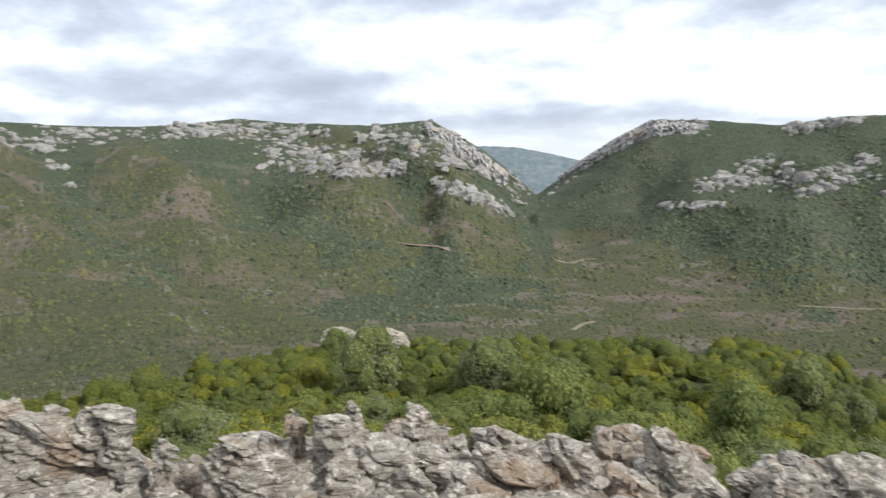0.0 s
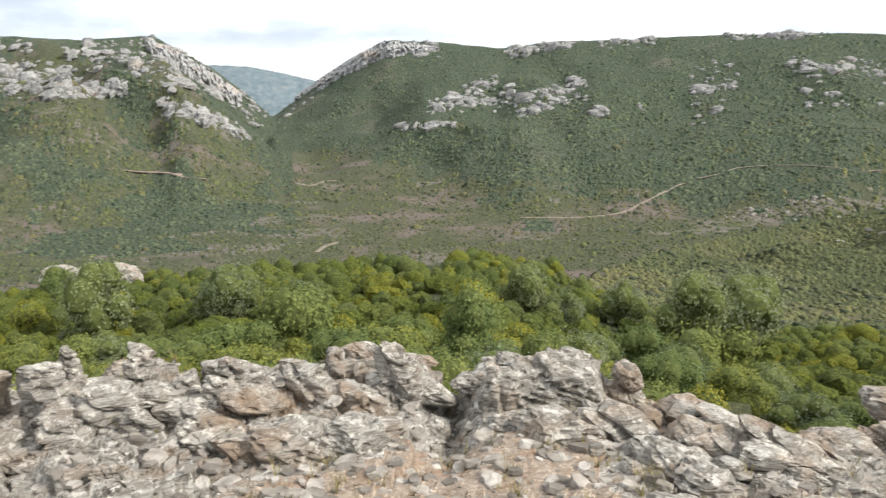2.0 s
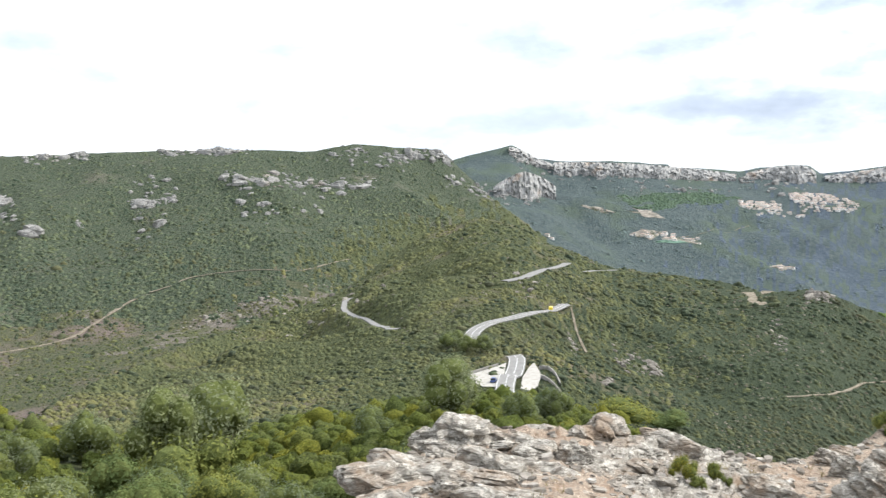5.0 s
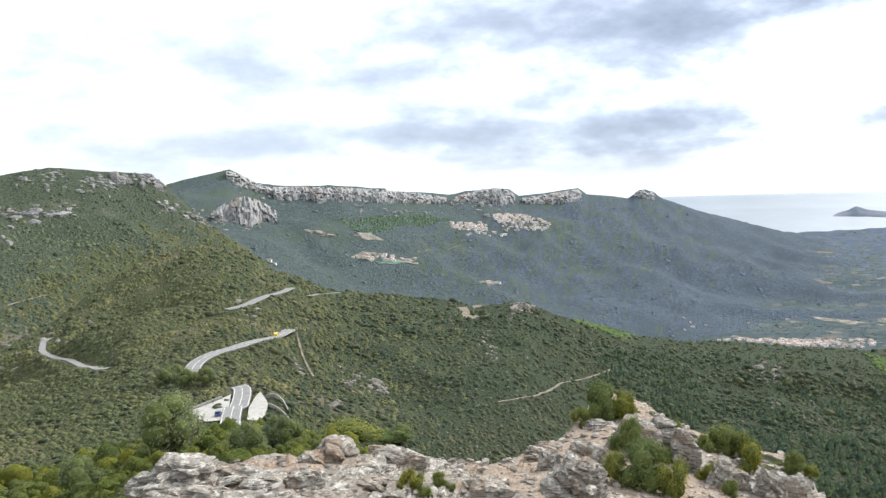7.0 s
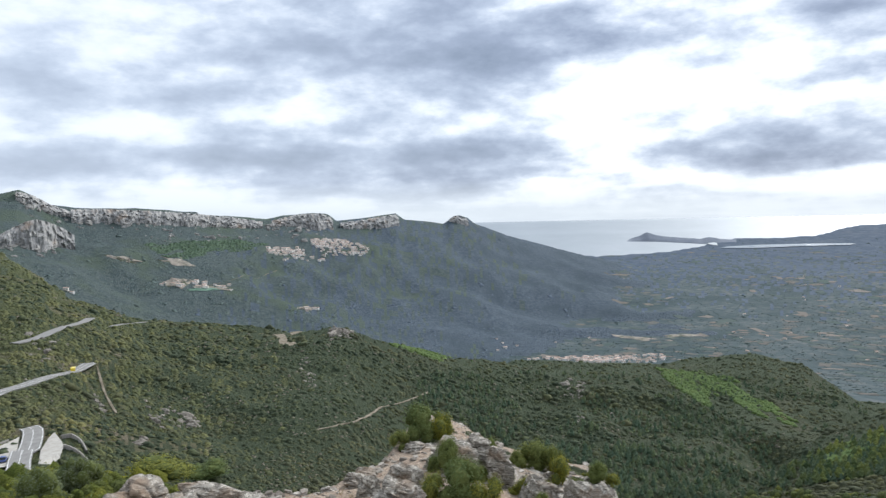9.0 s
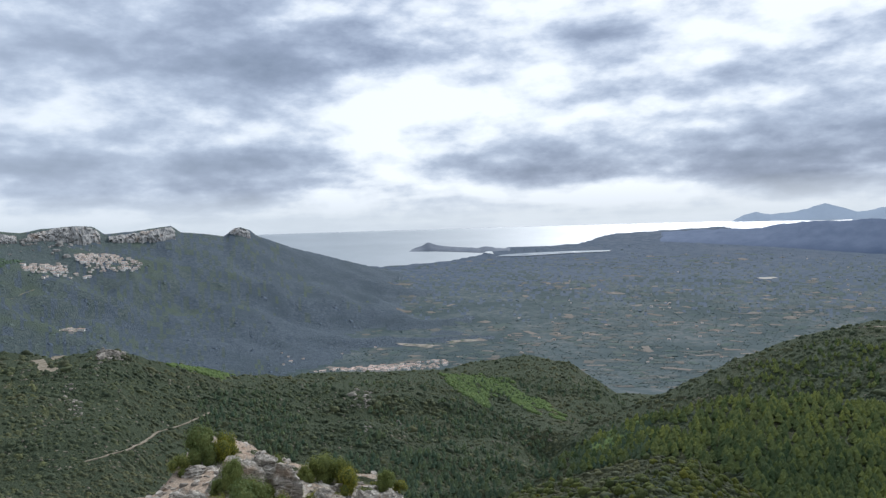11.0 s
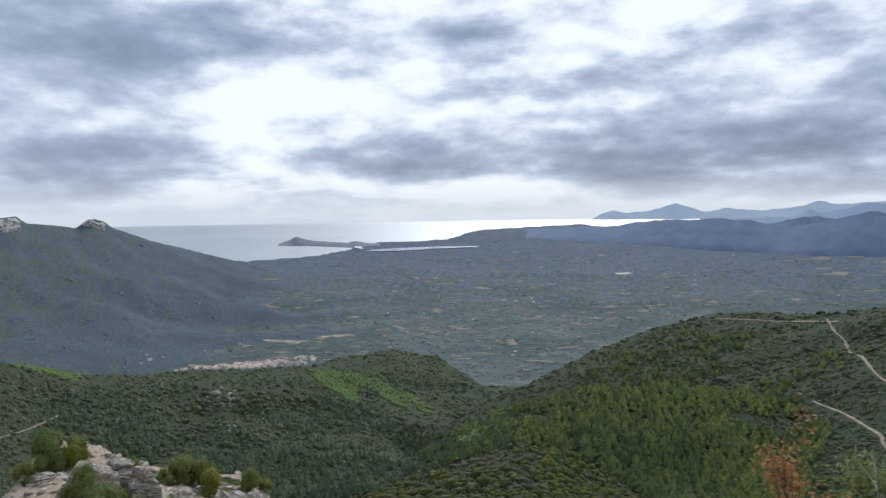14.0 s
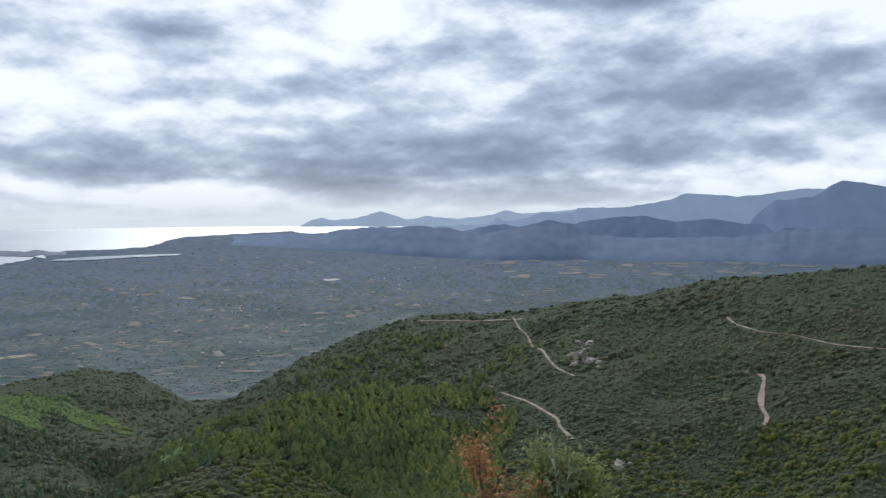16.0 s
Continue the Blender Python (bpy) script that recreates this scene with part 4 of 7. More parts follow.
def carve(line, z, width):
    """Cut a level bench for a road into the slope."""
    near = (np.abs(BB[:n_seen] - np.degrees(np.arctan2(line[:, 0], line[:, 1])).mean()) < 40) & (RR[:n_seen] > np.hypot(line[:, 0], line[:, 1]).min() - 30) & (RR[:n_seen] < np.hypot(line[:, 0], line[:, 1]).max() + 30)
    ii, jj = np.where(near)
    x, y = XX[ii, jj], YY[ii, jj]
    lim = width / 2 + 8
    box_ok = (x > line[:, 0].min() - lim) & (x < line[:, 0].max() + lim) & (y > line[:, 1].min() - lim) & (y < line[:, 1].max() + lim)
    ii, jj, x, y = ii[box_ok], jj[box_ok], x[box_ok], y[box_ok]
    best, zz = np.full(len(x), 1e9), np.zeros(len(x))
    for q, h in zip(line, z):
        d = np.hypot(x - q[0], y - q[1])
        zz, best = np.where(d < best, h, zz), np.minimum(d, best)
    f = np.clip((best - width / 2 - 2.5) / 5.0, 0, 1)
    ZZ[ii, jj] = np.where(best < lim, ZZ[ii, jj] * f + (zz - 0.35) * (1 - f), ZZ[ii, jj])
    CARVED.append((line, width))


def ribbon(name, sight, width, mt, label, cat, lift=0.0, ragged=0.0, step=3.0, offset=0.0, parent=None, kind="structure", cut=True, at_z=None):
    line = road_line(sight, step)
    d = np.gradient(line, axis=0)
    d /= np.linalg.norm(d, axis=1, keepdims=True) + 1e-9
    nrm = np.stack([-d[:, 1], d[:, 0]], -1)
    w = width * (1 + ragged * fbm(line[:, 0] / 9, line[:, 1] / 9, 3, 3))[:, None]
    mid = line + nrm * offset
    l, rgt = mid + nrm * w / 2, mid - nrm * w / 2
    z = height(line[:, 0], line[:, 1]) if at_z is None else at_z
    if at_z is None:
        n = min(17, len(z) // 2 * 2 - 1)
        z = np.convolve(np.pad(z, n // 2, mode="edge"), np.ones(n) / n, mode="valid")
        carve(line, z, width)
    z = z + lift
    rows = [np.column_stack([l, z - 0.4]), np.column_stack([l, z]), np.column_stack([rgt, z]), np.column_stack([rgt, z - 0.4])]
    if parent is not None:
        rows = rows[1:3]
    v = np.stack(rows, 1).reshape(-1, 3)
    me = np_mesh(name, v, [grid_faces(len(line), len(rows))[:, ::-1]], mt)
    ob = part(name, me, parent)
    if parent is None:
        tagged(ob, label, cat, kind=kind)
    ROAD_Z[name] = z - lift
    return ob


ROAD_Z = {}


def clear_of_roads(p, r):
    keep = np.ones(len(p), bool)
    for line, width in CARVED:
        lim = width / 2 + 1.2
        cand = np.where(keep & (p[:, 0] > line[:, 0].min() - lim) & (p[:, 0] < line[:, 0].max() + lim) & (p[:, 1] > line[:, 1].min() - lim) & (p[:, 1] < line[:, 1].max() + lim))[0]
        for k in cand:
            if np.min((line[:, 0] - p[k, 0]) ** 2 + (line[:, 1] - p[k, 1]) ** 2) < lim * lim:
                keep[k] = False
    return p[keep], r[keep]


ROAD_BEND = [(58.73, -12.21), (58.93, -11.78), (59.33, -11.14), (60.42, -10.48), (62.62, -9.97), (64.73, -9.78), (65.63, -9.61), (65.87, -9.43), (65.33, -9.27)]
ROAD_SADDLE = [(60.80, -16.49), (61.44, -15.30), (61.94, -14.50), (62.28, -13.70), (62.33, -13.13), (62.04, -12.80)]
for nm, sight in (("road_bend", ROAD_BEND), ("road_saddle", ROAD_SADDLE)):
    ribbon(nm, sight, 5.2, M_ASPHALT, "pale worn asphalt mountain road", "road")
    for off in (-2.35, 0.0, 2.35):
        ribbon("road_line", sight, 0.16, M_PAINT, "", "", lift=0.02, offset=off, parent=bpy.data.objects[nm], at_z=ROAD_Z[nm])
ribbon("road_upper", [(61.51, -7.73), (62.42, -7.40), (63.31, -7.03), (64.66, -6.72), (66.03, -6.39)], 5.5, M_ASPHALT, "pale road cut into the hillside", "road")
ribbon("road_crest", [(67.30, -6.90), (68.36, -6.91), (69.35, -6.92)], 4.0, M_ASPHALT, "pale road on the ridge", "road")
ribbon("road_spur", [(50.49, -8.32), (49.92, -8.74), (49.85, -9.30), (50.61, -9.90), (51.59, -10.21), (52.75, -10.50), (53.71, -10.72)], 3.2, M_ASPHALT, "narrow side road on the hillside", "road")
for sight in ([(59.23, -14.76), (59.79, -14.64), (61.09, -14.70)], [(63.24, -14.85), (63.57, -14.27)]):
    line = road_line(sight, 2.0)
    carve(line, np.full(len(line), float(height(line[:, 0], line[:, 1]).mean())), 9.0)
TRACKS = []
TRACKS += [("track_valley", [(24.34, -10.45), (27.66, -10.38), (31.37, -9.98), (32.79, -9.31), (34.00, -8.61), (35.39, -7.81), (36.58, -7.35)], 3.4, M_TRACK)]
TRACKS += [("track_slope", [(36.58, -7.35), (38.15, -6.92), (40.07, -6.35), (45.99, -6.41), (47.58, -6.26), (50.30, -5.71)], 3.5, M_TRACK)]
TRACKS += [("track_quarry", [(-4.25, -6.19), (-2.62, -6.51), (-0.98, -6.79), (0.66, -6.89), (1.97, -7.40)], 9.0, M_REDSOIL)]
TRACKS += [("track_gorge", [(8.21, -7.75), (9.21, -7.99), (10.21, -7.66), (11.01, -7.69)], 5.0, M_TRACK)]
TRACKS += [("stream_bed", [(9.43, -12.71), (10.03, -12.32), (10.95, -12.06)], 3.5, M_TRACK)]
TRACKS += [("track_ravine", [(80.71, -14.89), (82.33, -14.75), (83.97, -14.38), (85.63, -13.63), (87.28, -13.34), (89.27, -12.69)], 1.4, M_TRACK)]
TRACKS += [("track_pines", [(140.95, -7.45), (141.36, -8.17), (142.04, -8.97), (143.66, -10.54), (145.27, -11.45)], 1.2, M_TRACK)]
TRACKS += [("track_lower", [(140.12, -12.80), (141.63, -13.33), (143.05, -13.81), (144.06, -14.45), (144.26, -15.10), (145.15, -15.84)], 1.3, M_TRACK)]
TRACKS += [("track_ridge", [(134.16, -7.71), (136.53, -7.65), (138.99, -7.65), (141.64, -7.44)], 5.0, M_TRACK)]
TRACKS += [("track_east", [(155.61, -6.99), (157.23, -7.57), (159.69, -8.09), (161.05, -8.38), (162.39, -8.58), (165.21, -8.53)], 1.1, M_TRACK)]
TRACKS += [("gully_scar", [(157.76, -10.54), (158.01, -11.45), (157.85, -12.38), (158.25, -13.45), (158.01, -14.56)], 1.5, M_REDSOIL)]
TRACKS += [("soil_slip", [(66.29, -9.77), (66.63, -10.97), (66.98, -11.97), (67.35, -12.78)], 0.7, M_TRACK)]
TRACKS += [("track_village", [(73.6, -4.62), (75.5, -4.24), (76.4, -4.06), (78.5, -3.62)], 2.0, M_TRACK)]
TRACKS += [("track_terrace", [(78.25, -8.31), (79.48, -8.26), (80.51, -8.08)], 6.0, M_TRACK)]
for nm, sight, w, mt in TRACKS:
    ribbon(nm, sight, w, mt, "bare dirt track through the scrub", "track", ragged=0.9)


ELEV = np.degrees(np.arctan2(ZZ - EYE, RR))
SKYLINE = np.maximum.accumulate(ELEV, axis=1)
nc, nr = len(COLS), len(ROWS)
zone_face = ZONE[:, 1:].reshape(-1)
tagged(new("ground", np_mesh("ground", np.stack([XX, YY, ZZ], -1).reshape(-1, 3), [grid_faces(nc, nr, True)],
                                      [M_SLOPE, M_SLOPE, M_MOUNTAIN, M_FARSLOPE, M_PLAIN, M_HEATH, M_SLOPE_SHADED, M_PLAIN_FAR, M_FARWOOD, M_STONY], zone_face, smooth=True)),
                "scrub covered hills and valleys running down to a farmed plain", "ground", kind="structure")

# ---------------------------------------------------------------- scrub that covers the slopes
def dome(n_ring, rnd, rings=((-0.25, 0.85), (0.30, 1.0), (0.72, 0.66))):
    """A low rounded clump: uneven rings and a top."""
    v, fcs = [], []
    for k, (h, rad) in enumerate(rings):
        for i in range(n_ring):
            a = 2 * math.pi * (i + 0.5 * k) / n_ring + rnd.uniform(-0.2, 0.2)
            s = rad * rnd.uniform(0.75, 1.2)
            v.append((s * math.cos(a), s * math.sin(a), h + rnd.uniform(-0.12, 0.12)))
    v.append((rnd.uniform(-0.2, 0.2), rnd.uniform(-0.2, 0.2), rnd.uniform(0.9, 1.1)))
    top = len(rings) - 1
    for k in range(top):
        for i in range(n_ring):
            j = (i + 1) % n_ring
            fcs.append((k * n_ring + i, k * n_ring + j, (k + 1) * n_ring + j))
            fcs.append((k * n_ring + i, (k + 1) * n_ring + j, (k + 1) * n_ring + i))
    for i in range(n_ring):
        fcs.append((top * n_ring + i, top * n_ring + (i + 1) % n_ring, len(v) - 1))
    return np.array(v), np.array(fcs)


def scattered(name, shapes, xyz, size, mt, label, cat, tall=(0.7, 1.2), seed=1, sink=0.15, smooth=False, lean=0.55):
    """Many small pieces of a few shapes, joined into one object."""
    rng = np.random.default_rng(seed)
    n = len(xyz)
    kind = rng.integers(0, len(shapes), n)
    vs, fs, shade, base = [], [], [], 0
    dx, dy = 0 * xyz[:, 0], 0 * xyz[:, 0]
    if lean and n:
        step = np.maximum(2.0, 0.012 * np.hypot(xyz[:, 0], xyz[:, 1]))
        dx = np.clip((height(xyz[:, 0] + step, xyz[:, 1]) - height(xyz[:, 0] - step, xyz[:, 1])) / (2 * step), -1, 1) * lean
        dy = np.clip((height(xyz[:, 0], xyz[:, 1] + step) - height(xyz[:, 0], xyz[:, 1] - step)) / (2 * step), -1, 1) * lean
    for k, (v, fc) in enumerate(shapes):
        idx = np.where(kind == k)[0]
        if not len(idx):
            continue
        a = rng.uniform(0, 2 * np.pi, len(idx))
        s, h = size[idx], size[idx] * rng.uniform(*tall, len(idx))
        ca, sa = np.cos(a)[:, None], np.sin(a)[:, None]
        x = (v[None, :, 0] * ca - v[None, :, 1] * sa) * s[:, None] + xyz[idx, 0, None]
        y = (v[None, :, 0] * sa + v[None, :, 1] * ca) * s[:, None] + xyz[idx, 1, None]
        z = (v[None, :, 2] - sink) * h[:, None] + xyz[idx, 2, None] + (x - xyz[idx, 0, None]) * dx[idx, None] + (y - xyz[idx, 1, None]) * dy[idx, None]
        vs.append(np.stack([x, y, z], -1).reshape(-1, 3))
        fs.append((fc[None] + (np.arange(len(idx)) * len(v))[:, None, None] + base).reshape(-1, 3))
        shade.append(np.repeat(rng.uniform(0, 1, len(idx)), len(v)))
        base += len(idx) * len(v)
    me = np_mesh(name, np.vstack(vs), [np.vstack(fs)], mt, smooth=smooth)
    me.attributes.new("clump", "FLOAT", "POINT").data.foreach_set("value", np.concatenate(shade).astype(np.float32))
    return tagged(new(name, me), label, cat, kind="stuff")


def sights(n, b0, b1, e0, e1, seed, zones, r0=0, r1=9e9):
    rng = np.random.default_rng(seed)
    b, e = rng.uniform(b0, b1, n), rng.uniform(e0, e1, n)
    x, y, z, r, zone = place(b, e)
    i = np.clip(np.round((b + 34) / 0.2).astype(int), 0, n_seen - 1)
    keep = np.isin(zone, zones) & (r > r0) & (r < r1) & (e < SKYLINE[i, -1] - 0.02)
    return np.stack([x, y, z], -1)[keep], r[keep]


rnd = random.Random(4)
DOMES = [dome(5, rnd) for _ in range(8)]
TUFTS = [dome(5, rnd, ((-0.3, 1.0), (0.5, 0.70))) for _ in range(10)]


def thinned(p, r, wave, level, seed):
    keep = fbm(p[:, 0] / wave, p[:, 1] / wave, 4, seed) > level
    return p[keep], r[keep]


rng = np.random.default_rng(2)
for nm, z_ids, mt, b0, b1, n, seed in (("maquis_scrub", [1], M_CLUMP, 20, 84, 76000, 11), ("holm_oak_scrub", [6], M_CLUMP_DARK, 60, 171, 88000, 19)):
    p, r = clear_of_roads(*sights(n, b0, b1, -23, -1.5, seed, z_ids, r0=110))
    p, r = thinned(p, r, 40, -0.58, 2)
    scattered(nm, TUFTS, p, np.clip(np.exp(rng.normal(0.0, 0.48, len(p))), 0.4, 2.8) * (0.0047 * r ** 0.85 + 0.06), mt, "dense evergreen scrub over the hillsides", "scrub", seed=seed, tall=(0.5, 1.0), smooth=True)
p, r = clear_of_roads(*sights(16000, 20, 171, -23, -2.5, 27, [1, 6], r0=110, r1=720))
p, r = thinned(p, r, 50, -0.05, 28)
scattered("hillside_trees", DOMES, p, np.clip(np.exp(rng.normal(0.25, 0.4, len(p))), 0.6, 3.0) * np.clip(r / 330, 0.6, 1.4), M_CLUMP_DARK, "darker rounded trees among the scrub", "trees", seed=29, tall=(0.5, 0.85), smooth=True)
p, r = clear_of_roads(*sights(15000, 20, 171, -23, -2.5, 30, [1, 6], r0=110, r1=720))
p, r = thinned(p, r, 35, 0.08, 31)
scattered("bare_bushes", TUFTS, p, rng.uniform(0.35, 0.9, len(p)) * np.clip(r / 330, 0.6, 1.6), surface("dry_twigs_and_stone", [(0.13, 0.115, 0.085), (0.19, 0.17, 0.13), (0.26, 0.24, 0.20)], 0.6, island=[(0.65, 0.65, 0.65), (1.1, 1.1, 1.1)], bump=0.4, depth=0.2), "dry leafless bushes and stones on the slopes", "scrub", seed=32, tall=(0.4, 0.8), smooth=True)
p, r = clear_of_roads(*sights(60000, -33, 66, -13, 3, 12, [2]))
p, r = thinned(p, r, 130, -0.62, 6)
scattered("mountain_scrub", TUFTS, p, np.clip(np.exp(rng.normal(0.62, 0.42, len(p))), 0.7, 4.5), M_CLUMP_FAR, "dark evergreen scrub on the mountain sides", "scrub", tall=(0.3, 0.6), seed=4, smooth=True)
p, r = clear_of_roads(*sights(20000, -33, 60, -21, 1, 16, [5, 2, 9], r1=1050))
scattered("valley_bushes", TUFTS, p, np.exp(rng.normal(0.4, 0.45, len(p))) * np.clip(r / 800, 0.45, 1.2), M_CLUMP_DARK, "scattered dark bushes in the heath", "scrub", seed=8, smooth=True)
p, r = clear_of_roads(*sights(60000, -33, 60, -21, 1, 15, [5, 9]))
p, r = thinned(p, r, 70, -0.4, 8)
scattered("heath_scrub", TUFTS, p, np.exp(rng.normal(0.2, 0.45, len(p))) * np.clip(r / 700, 0.4, 1.2), M_HEATH_CLUMP, "low olive and brown heath on the valley slopes", "scrub", seed=7, tall=(0.5, 0.9), smooth=True)
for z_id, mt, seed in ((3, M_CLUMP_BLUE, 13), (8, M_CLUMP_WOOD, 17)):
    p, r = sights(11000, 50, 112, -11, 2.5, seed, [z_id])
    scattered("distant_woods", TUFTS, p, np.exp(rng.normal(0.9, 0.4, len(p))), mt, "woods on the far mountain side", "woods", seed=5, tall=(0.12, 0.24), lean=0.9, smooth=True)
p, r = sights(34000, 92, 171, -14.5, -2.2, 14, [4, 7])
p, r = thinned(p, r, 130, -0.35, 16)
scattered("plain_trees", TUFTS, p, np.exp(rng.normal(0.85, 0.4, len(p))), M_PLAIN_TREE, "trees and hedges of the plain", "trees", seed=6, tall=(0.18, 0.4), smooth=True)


def quad_sights(n, corners, seed, fringe=-9.0):
    """Points spread over a four-cornered stretch of the view."""
    rng = np.random.default_rng(seed)
    u, v = rng.uniform(0, 1, n), rng.uniform(0, 1, n)
    c = np.array(corners, float)
    q = (c[0][None] * ((1 - u) * (1 - v))[:, None] + c[1][None] * (u * (1 - v))[:, None] + c[2][None] * (u * v)[:, None] + c[3][None] * ((1 - u) * v)[:, None])
    edge = np.minimum(np.minimum(u, 1 - u), np.minimum(v, 1 - v))
    q = q[edge * 3 + 1.0 * fbm(u * 5, v * 5, 4, seed) > fringe]
    return q[:, 0], q[:, 1]


# ---------------------------------------------------------------- fields of the plain
def field_patches():
    """Small fields with ragged hedges and trees along their edges."""
    rng = np.random.default_rng(31)
    vs, fs, trees, wide_v, wide_f = [], [], [], [], []
    n = 3400
    b, e = rng.uniform(96, 171, n), -12.6 + 9.6 * rng.uniform(0, 1, n) ** 0.9
    x, y, z, r, zone = place(b, e)
    open_land = fbm(x / 420, y / 420, 3, 8)
    cell = np.array([(0, 1, 4, 3), (1, 2, 5, 4), (3, 4, 7, 6), (4, 5, 8, 7)])
    g = np.array([(u, v) for v in (-1, 0, 1) for u in (-1, 0, 1)], float)
    for k in np.where(((zone == 4) | (zone == 7)) & (open_land > -0.15) & (r > 1100))[0]:
        a = 0.75 + 0.7 * math.sin(x[k] / 500) + rng.normal(0, 0.35)
        w, l = (np.exp(rng.normal(1.75, 0.5, 2)) + 1.5) * (0.7 + r[k] / 5000) * (1.0, 1.4)
        ca, sa = math.cos(a), math.sin(a)
        q = g * (l, w) * rng.uniform(0.7, 1.3, (9, 2))
        px, py = x[k] + q[:, 0] * ca - q[:, 1] * sa, y[k] + q[:, 0] * sa + q[:, 1] * ca
        vs.append(np.stack([px, py, height(px, py) + 0.5], -1))
        fs.append(cell + 9 * len(fs))
        for side in rng.choice(4, 2, replace=False):
            t = rng.uniform(-1.2, 1.2, 3)
            u, v = ((t, -1.05 + 0 * t), (t, 1.05 + 0 * t), (-1.05 + 0 * t, t), (1.05 + 0 * t, t))[side]
            hx, hy = x[k] + u * l * ca - v * w * sa, y[k] + u * l * sa + v * w * ca
            hx, hy = hx + rng.normal(0, 5, 3), hy + rng.normal(0, 5, 3)
            trees.append(np.stack([hx, hy, height(hx, hy)], -1))
    # broad pale fields at the foot of the far hills
    for k in range(46):
        b, e = rng.uniform(138, 166), rng.uniform(-4.6, -2.9)
        (px,), (py,), _, (pr,), (pz,) = place([b], [e])
        if pz in (4, 7):
            a, l, w = radians(b) + rng.normal(0.1, 0.15), rng.uniform(16, 46), rng.uniform(12, 30)
            q = g * (l, w) * rng.uniform(0.75, 1.25, (9, 2))
            qx, qy = px + q[:, 0] * math.cos(a) + q[:, 1] * math.sin(a), py - q[:, 0] * math.sin(a) + q[:, 1] * math.cos(a)
            wide_v.append(np.stack([qx, qy, height(qx, qy) + 1.2], -1))
            wide_f.append(cell + 9 * len(wide_f))
    tagged(new("fields", np_mesh("fields", np.vstack(wide_v), [np.vstack(wide_f)], surface("pale_stubble", [(0.13, 0.122, 0.118), (0.185, 0.168, 0.155)], 0.05, island=[(0.75, 0.85, 0.9), (1, 1, 1), (1.25, 1.15, 1.05)], bump=0.2, depth=0.5))), "broad pale stubble fields on the plain", "fields", kind="stuff")
    # field colours carry the blue-grey of the haze
    mt = surface("hazed_fallow", [(0.084, 0.092, 0.094), (0.112, 0.116, 0.114)], 0.1, island=[(0.55, 0.74, 0.76), (0.68, 0.92, 0.80), (0.75, 0.92, 0.85), (0.88, 0.95, 0.92), (1.0, 1.0, 0.95), (1.4, 1.18, 1.0), (2.1, 1.75, 1.5)], bump=0.2, depth=0.5)
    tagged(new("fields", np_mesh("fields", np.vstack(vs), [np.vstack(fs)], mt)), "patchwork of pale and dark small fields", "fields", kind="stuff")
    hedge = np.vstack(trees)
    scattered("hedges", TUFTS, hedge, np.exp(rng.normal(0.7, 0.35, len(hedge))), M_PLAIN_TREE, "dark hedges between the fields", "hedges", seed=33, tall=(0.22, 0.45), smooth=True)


field_patches()

# ---------------------------------------------------------------- limestone crags on the mountains
def crag(rnd, n=6):
    """A broken upright block of rock."""
    v, fcs = [], []
    for k, (h, rad) in enumerate(((-0.4, 1.0), (0.35, 0.95), (0.85, 0.62))):
        for i in range(n):
            a = 2 * math.pi * i / n + rnd.uniform(-0.25, 0.25)
            s = rad * rnd.uniform(0.7, 1.2)
            v.append((1.35 * s * math.cos(a), 0.8 * s * math.sin(a), h + rnd.uniform(-0.25, 0.25)))
    v.append((rnd.uniform(-0.4, 0.4), 0, 0.95))
    for k in range(2):
        for i in range(n):
            j = (i + 1) % n
            fcs += [(k * n + i, k * n + j, (k + 1) * n + j), (k * n + i, (k + 1) * n + j, (k + 1) * n + i)]
    for i in range(n):
        fcs.append((2 * n + i, 2 * n + (i + 1) % n, 3 * n))
    return np.array(v), np.array(fcs)


rnd = random.Random(9)
CRAGS = [crag(rnd) for _ in range(8)]


def crag_band(sight, n, thick, size, seed, tall=(0.4, 0.9), hang=False, label="pale grey limestone crags among scrub", mt=None):
    """A broken line of crags along a sighted line."""
    rng = np.random.default_rng(seed)
    s = np.array(sight, float)
    n, thick = int(n * 1.7), thick * 1.3
    t = rng.uniform(0, len(s) - 1, n)
    k = np.minimum(t.astype(int), len(s) - 2)
    f = (t - k)[:, None]
    q = s[k] * (1 - f) + s[k + 1] * f
    q[:, 1] -= np.abs(rng.normal(0, thick, n)) if hang else rng.normal(0, thick, n)
    i = np.clip(np.round((q[:, 0] + 34) / 0.2).astype(int), 0, n_seen - 1)
    q = q[q[:, 1] < SKYLINE[i, -1] + 0.02]
    x, y, z, r, zone = place(q[:, 0], q[:, 1])
    sz = np.clip(np.exp(rng.normal(-1.05, 0.65, len(x))), 0.12, 1.35) * size
    scattered("limestone_crags", CRAGS, np.stack([x, y, z], -1), sz, mt or M_LIMESTONE, label, "crags", tall=tall, seed=seed, lean=0.4)


BANDS = []
BANDS += [([(15.75, -4.02), (17.53, -3.84), (19.54, -3.77)], 30, 0.10, 7), ([(17.53, -2.72), (19.92, -2.04), (22.66, -0.58)], 60, 0.22, 9), ([(19.93, -2.43), (23.47, -2.06), (26.94, -1.62), (28.80, -0.94)], 90, 0.25, 9)]
BANDS += [([(24.28, -3.04), (26.58, -2.27), (28.84, -1.89)], 40, 0.12, 8), ([(29.34, -3.01), (30.07, -2.62)], 8, 0.05, 10), ([(35.34, -1.43), (36.70, -1.18), (38.70, -1.01)], 30, 0.8, 7)]
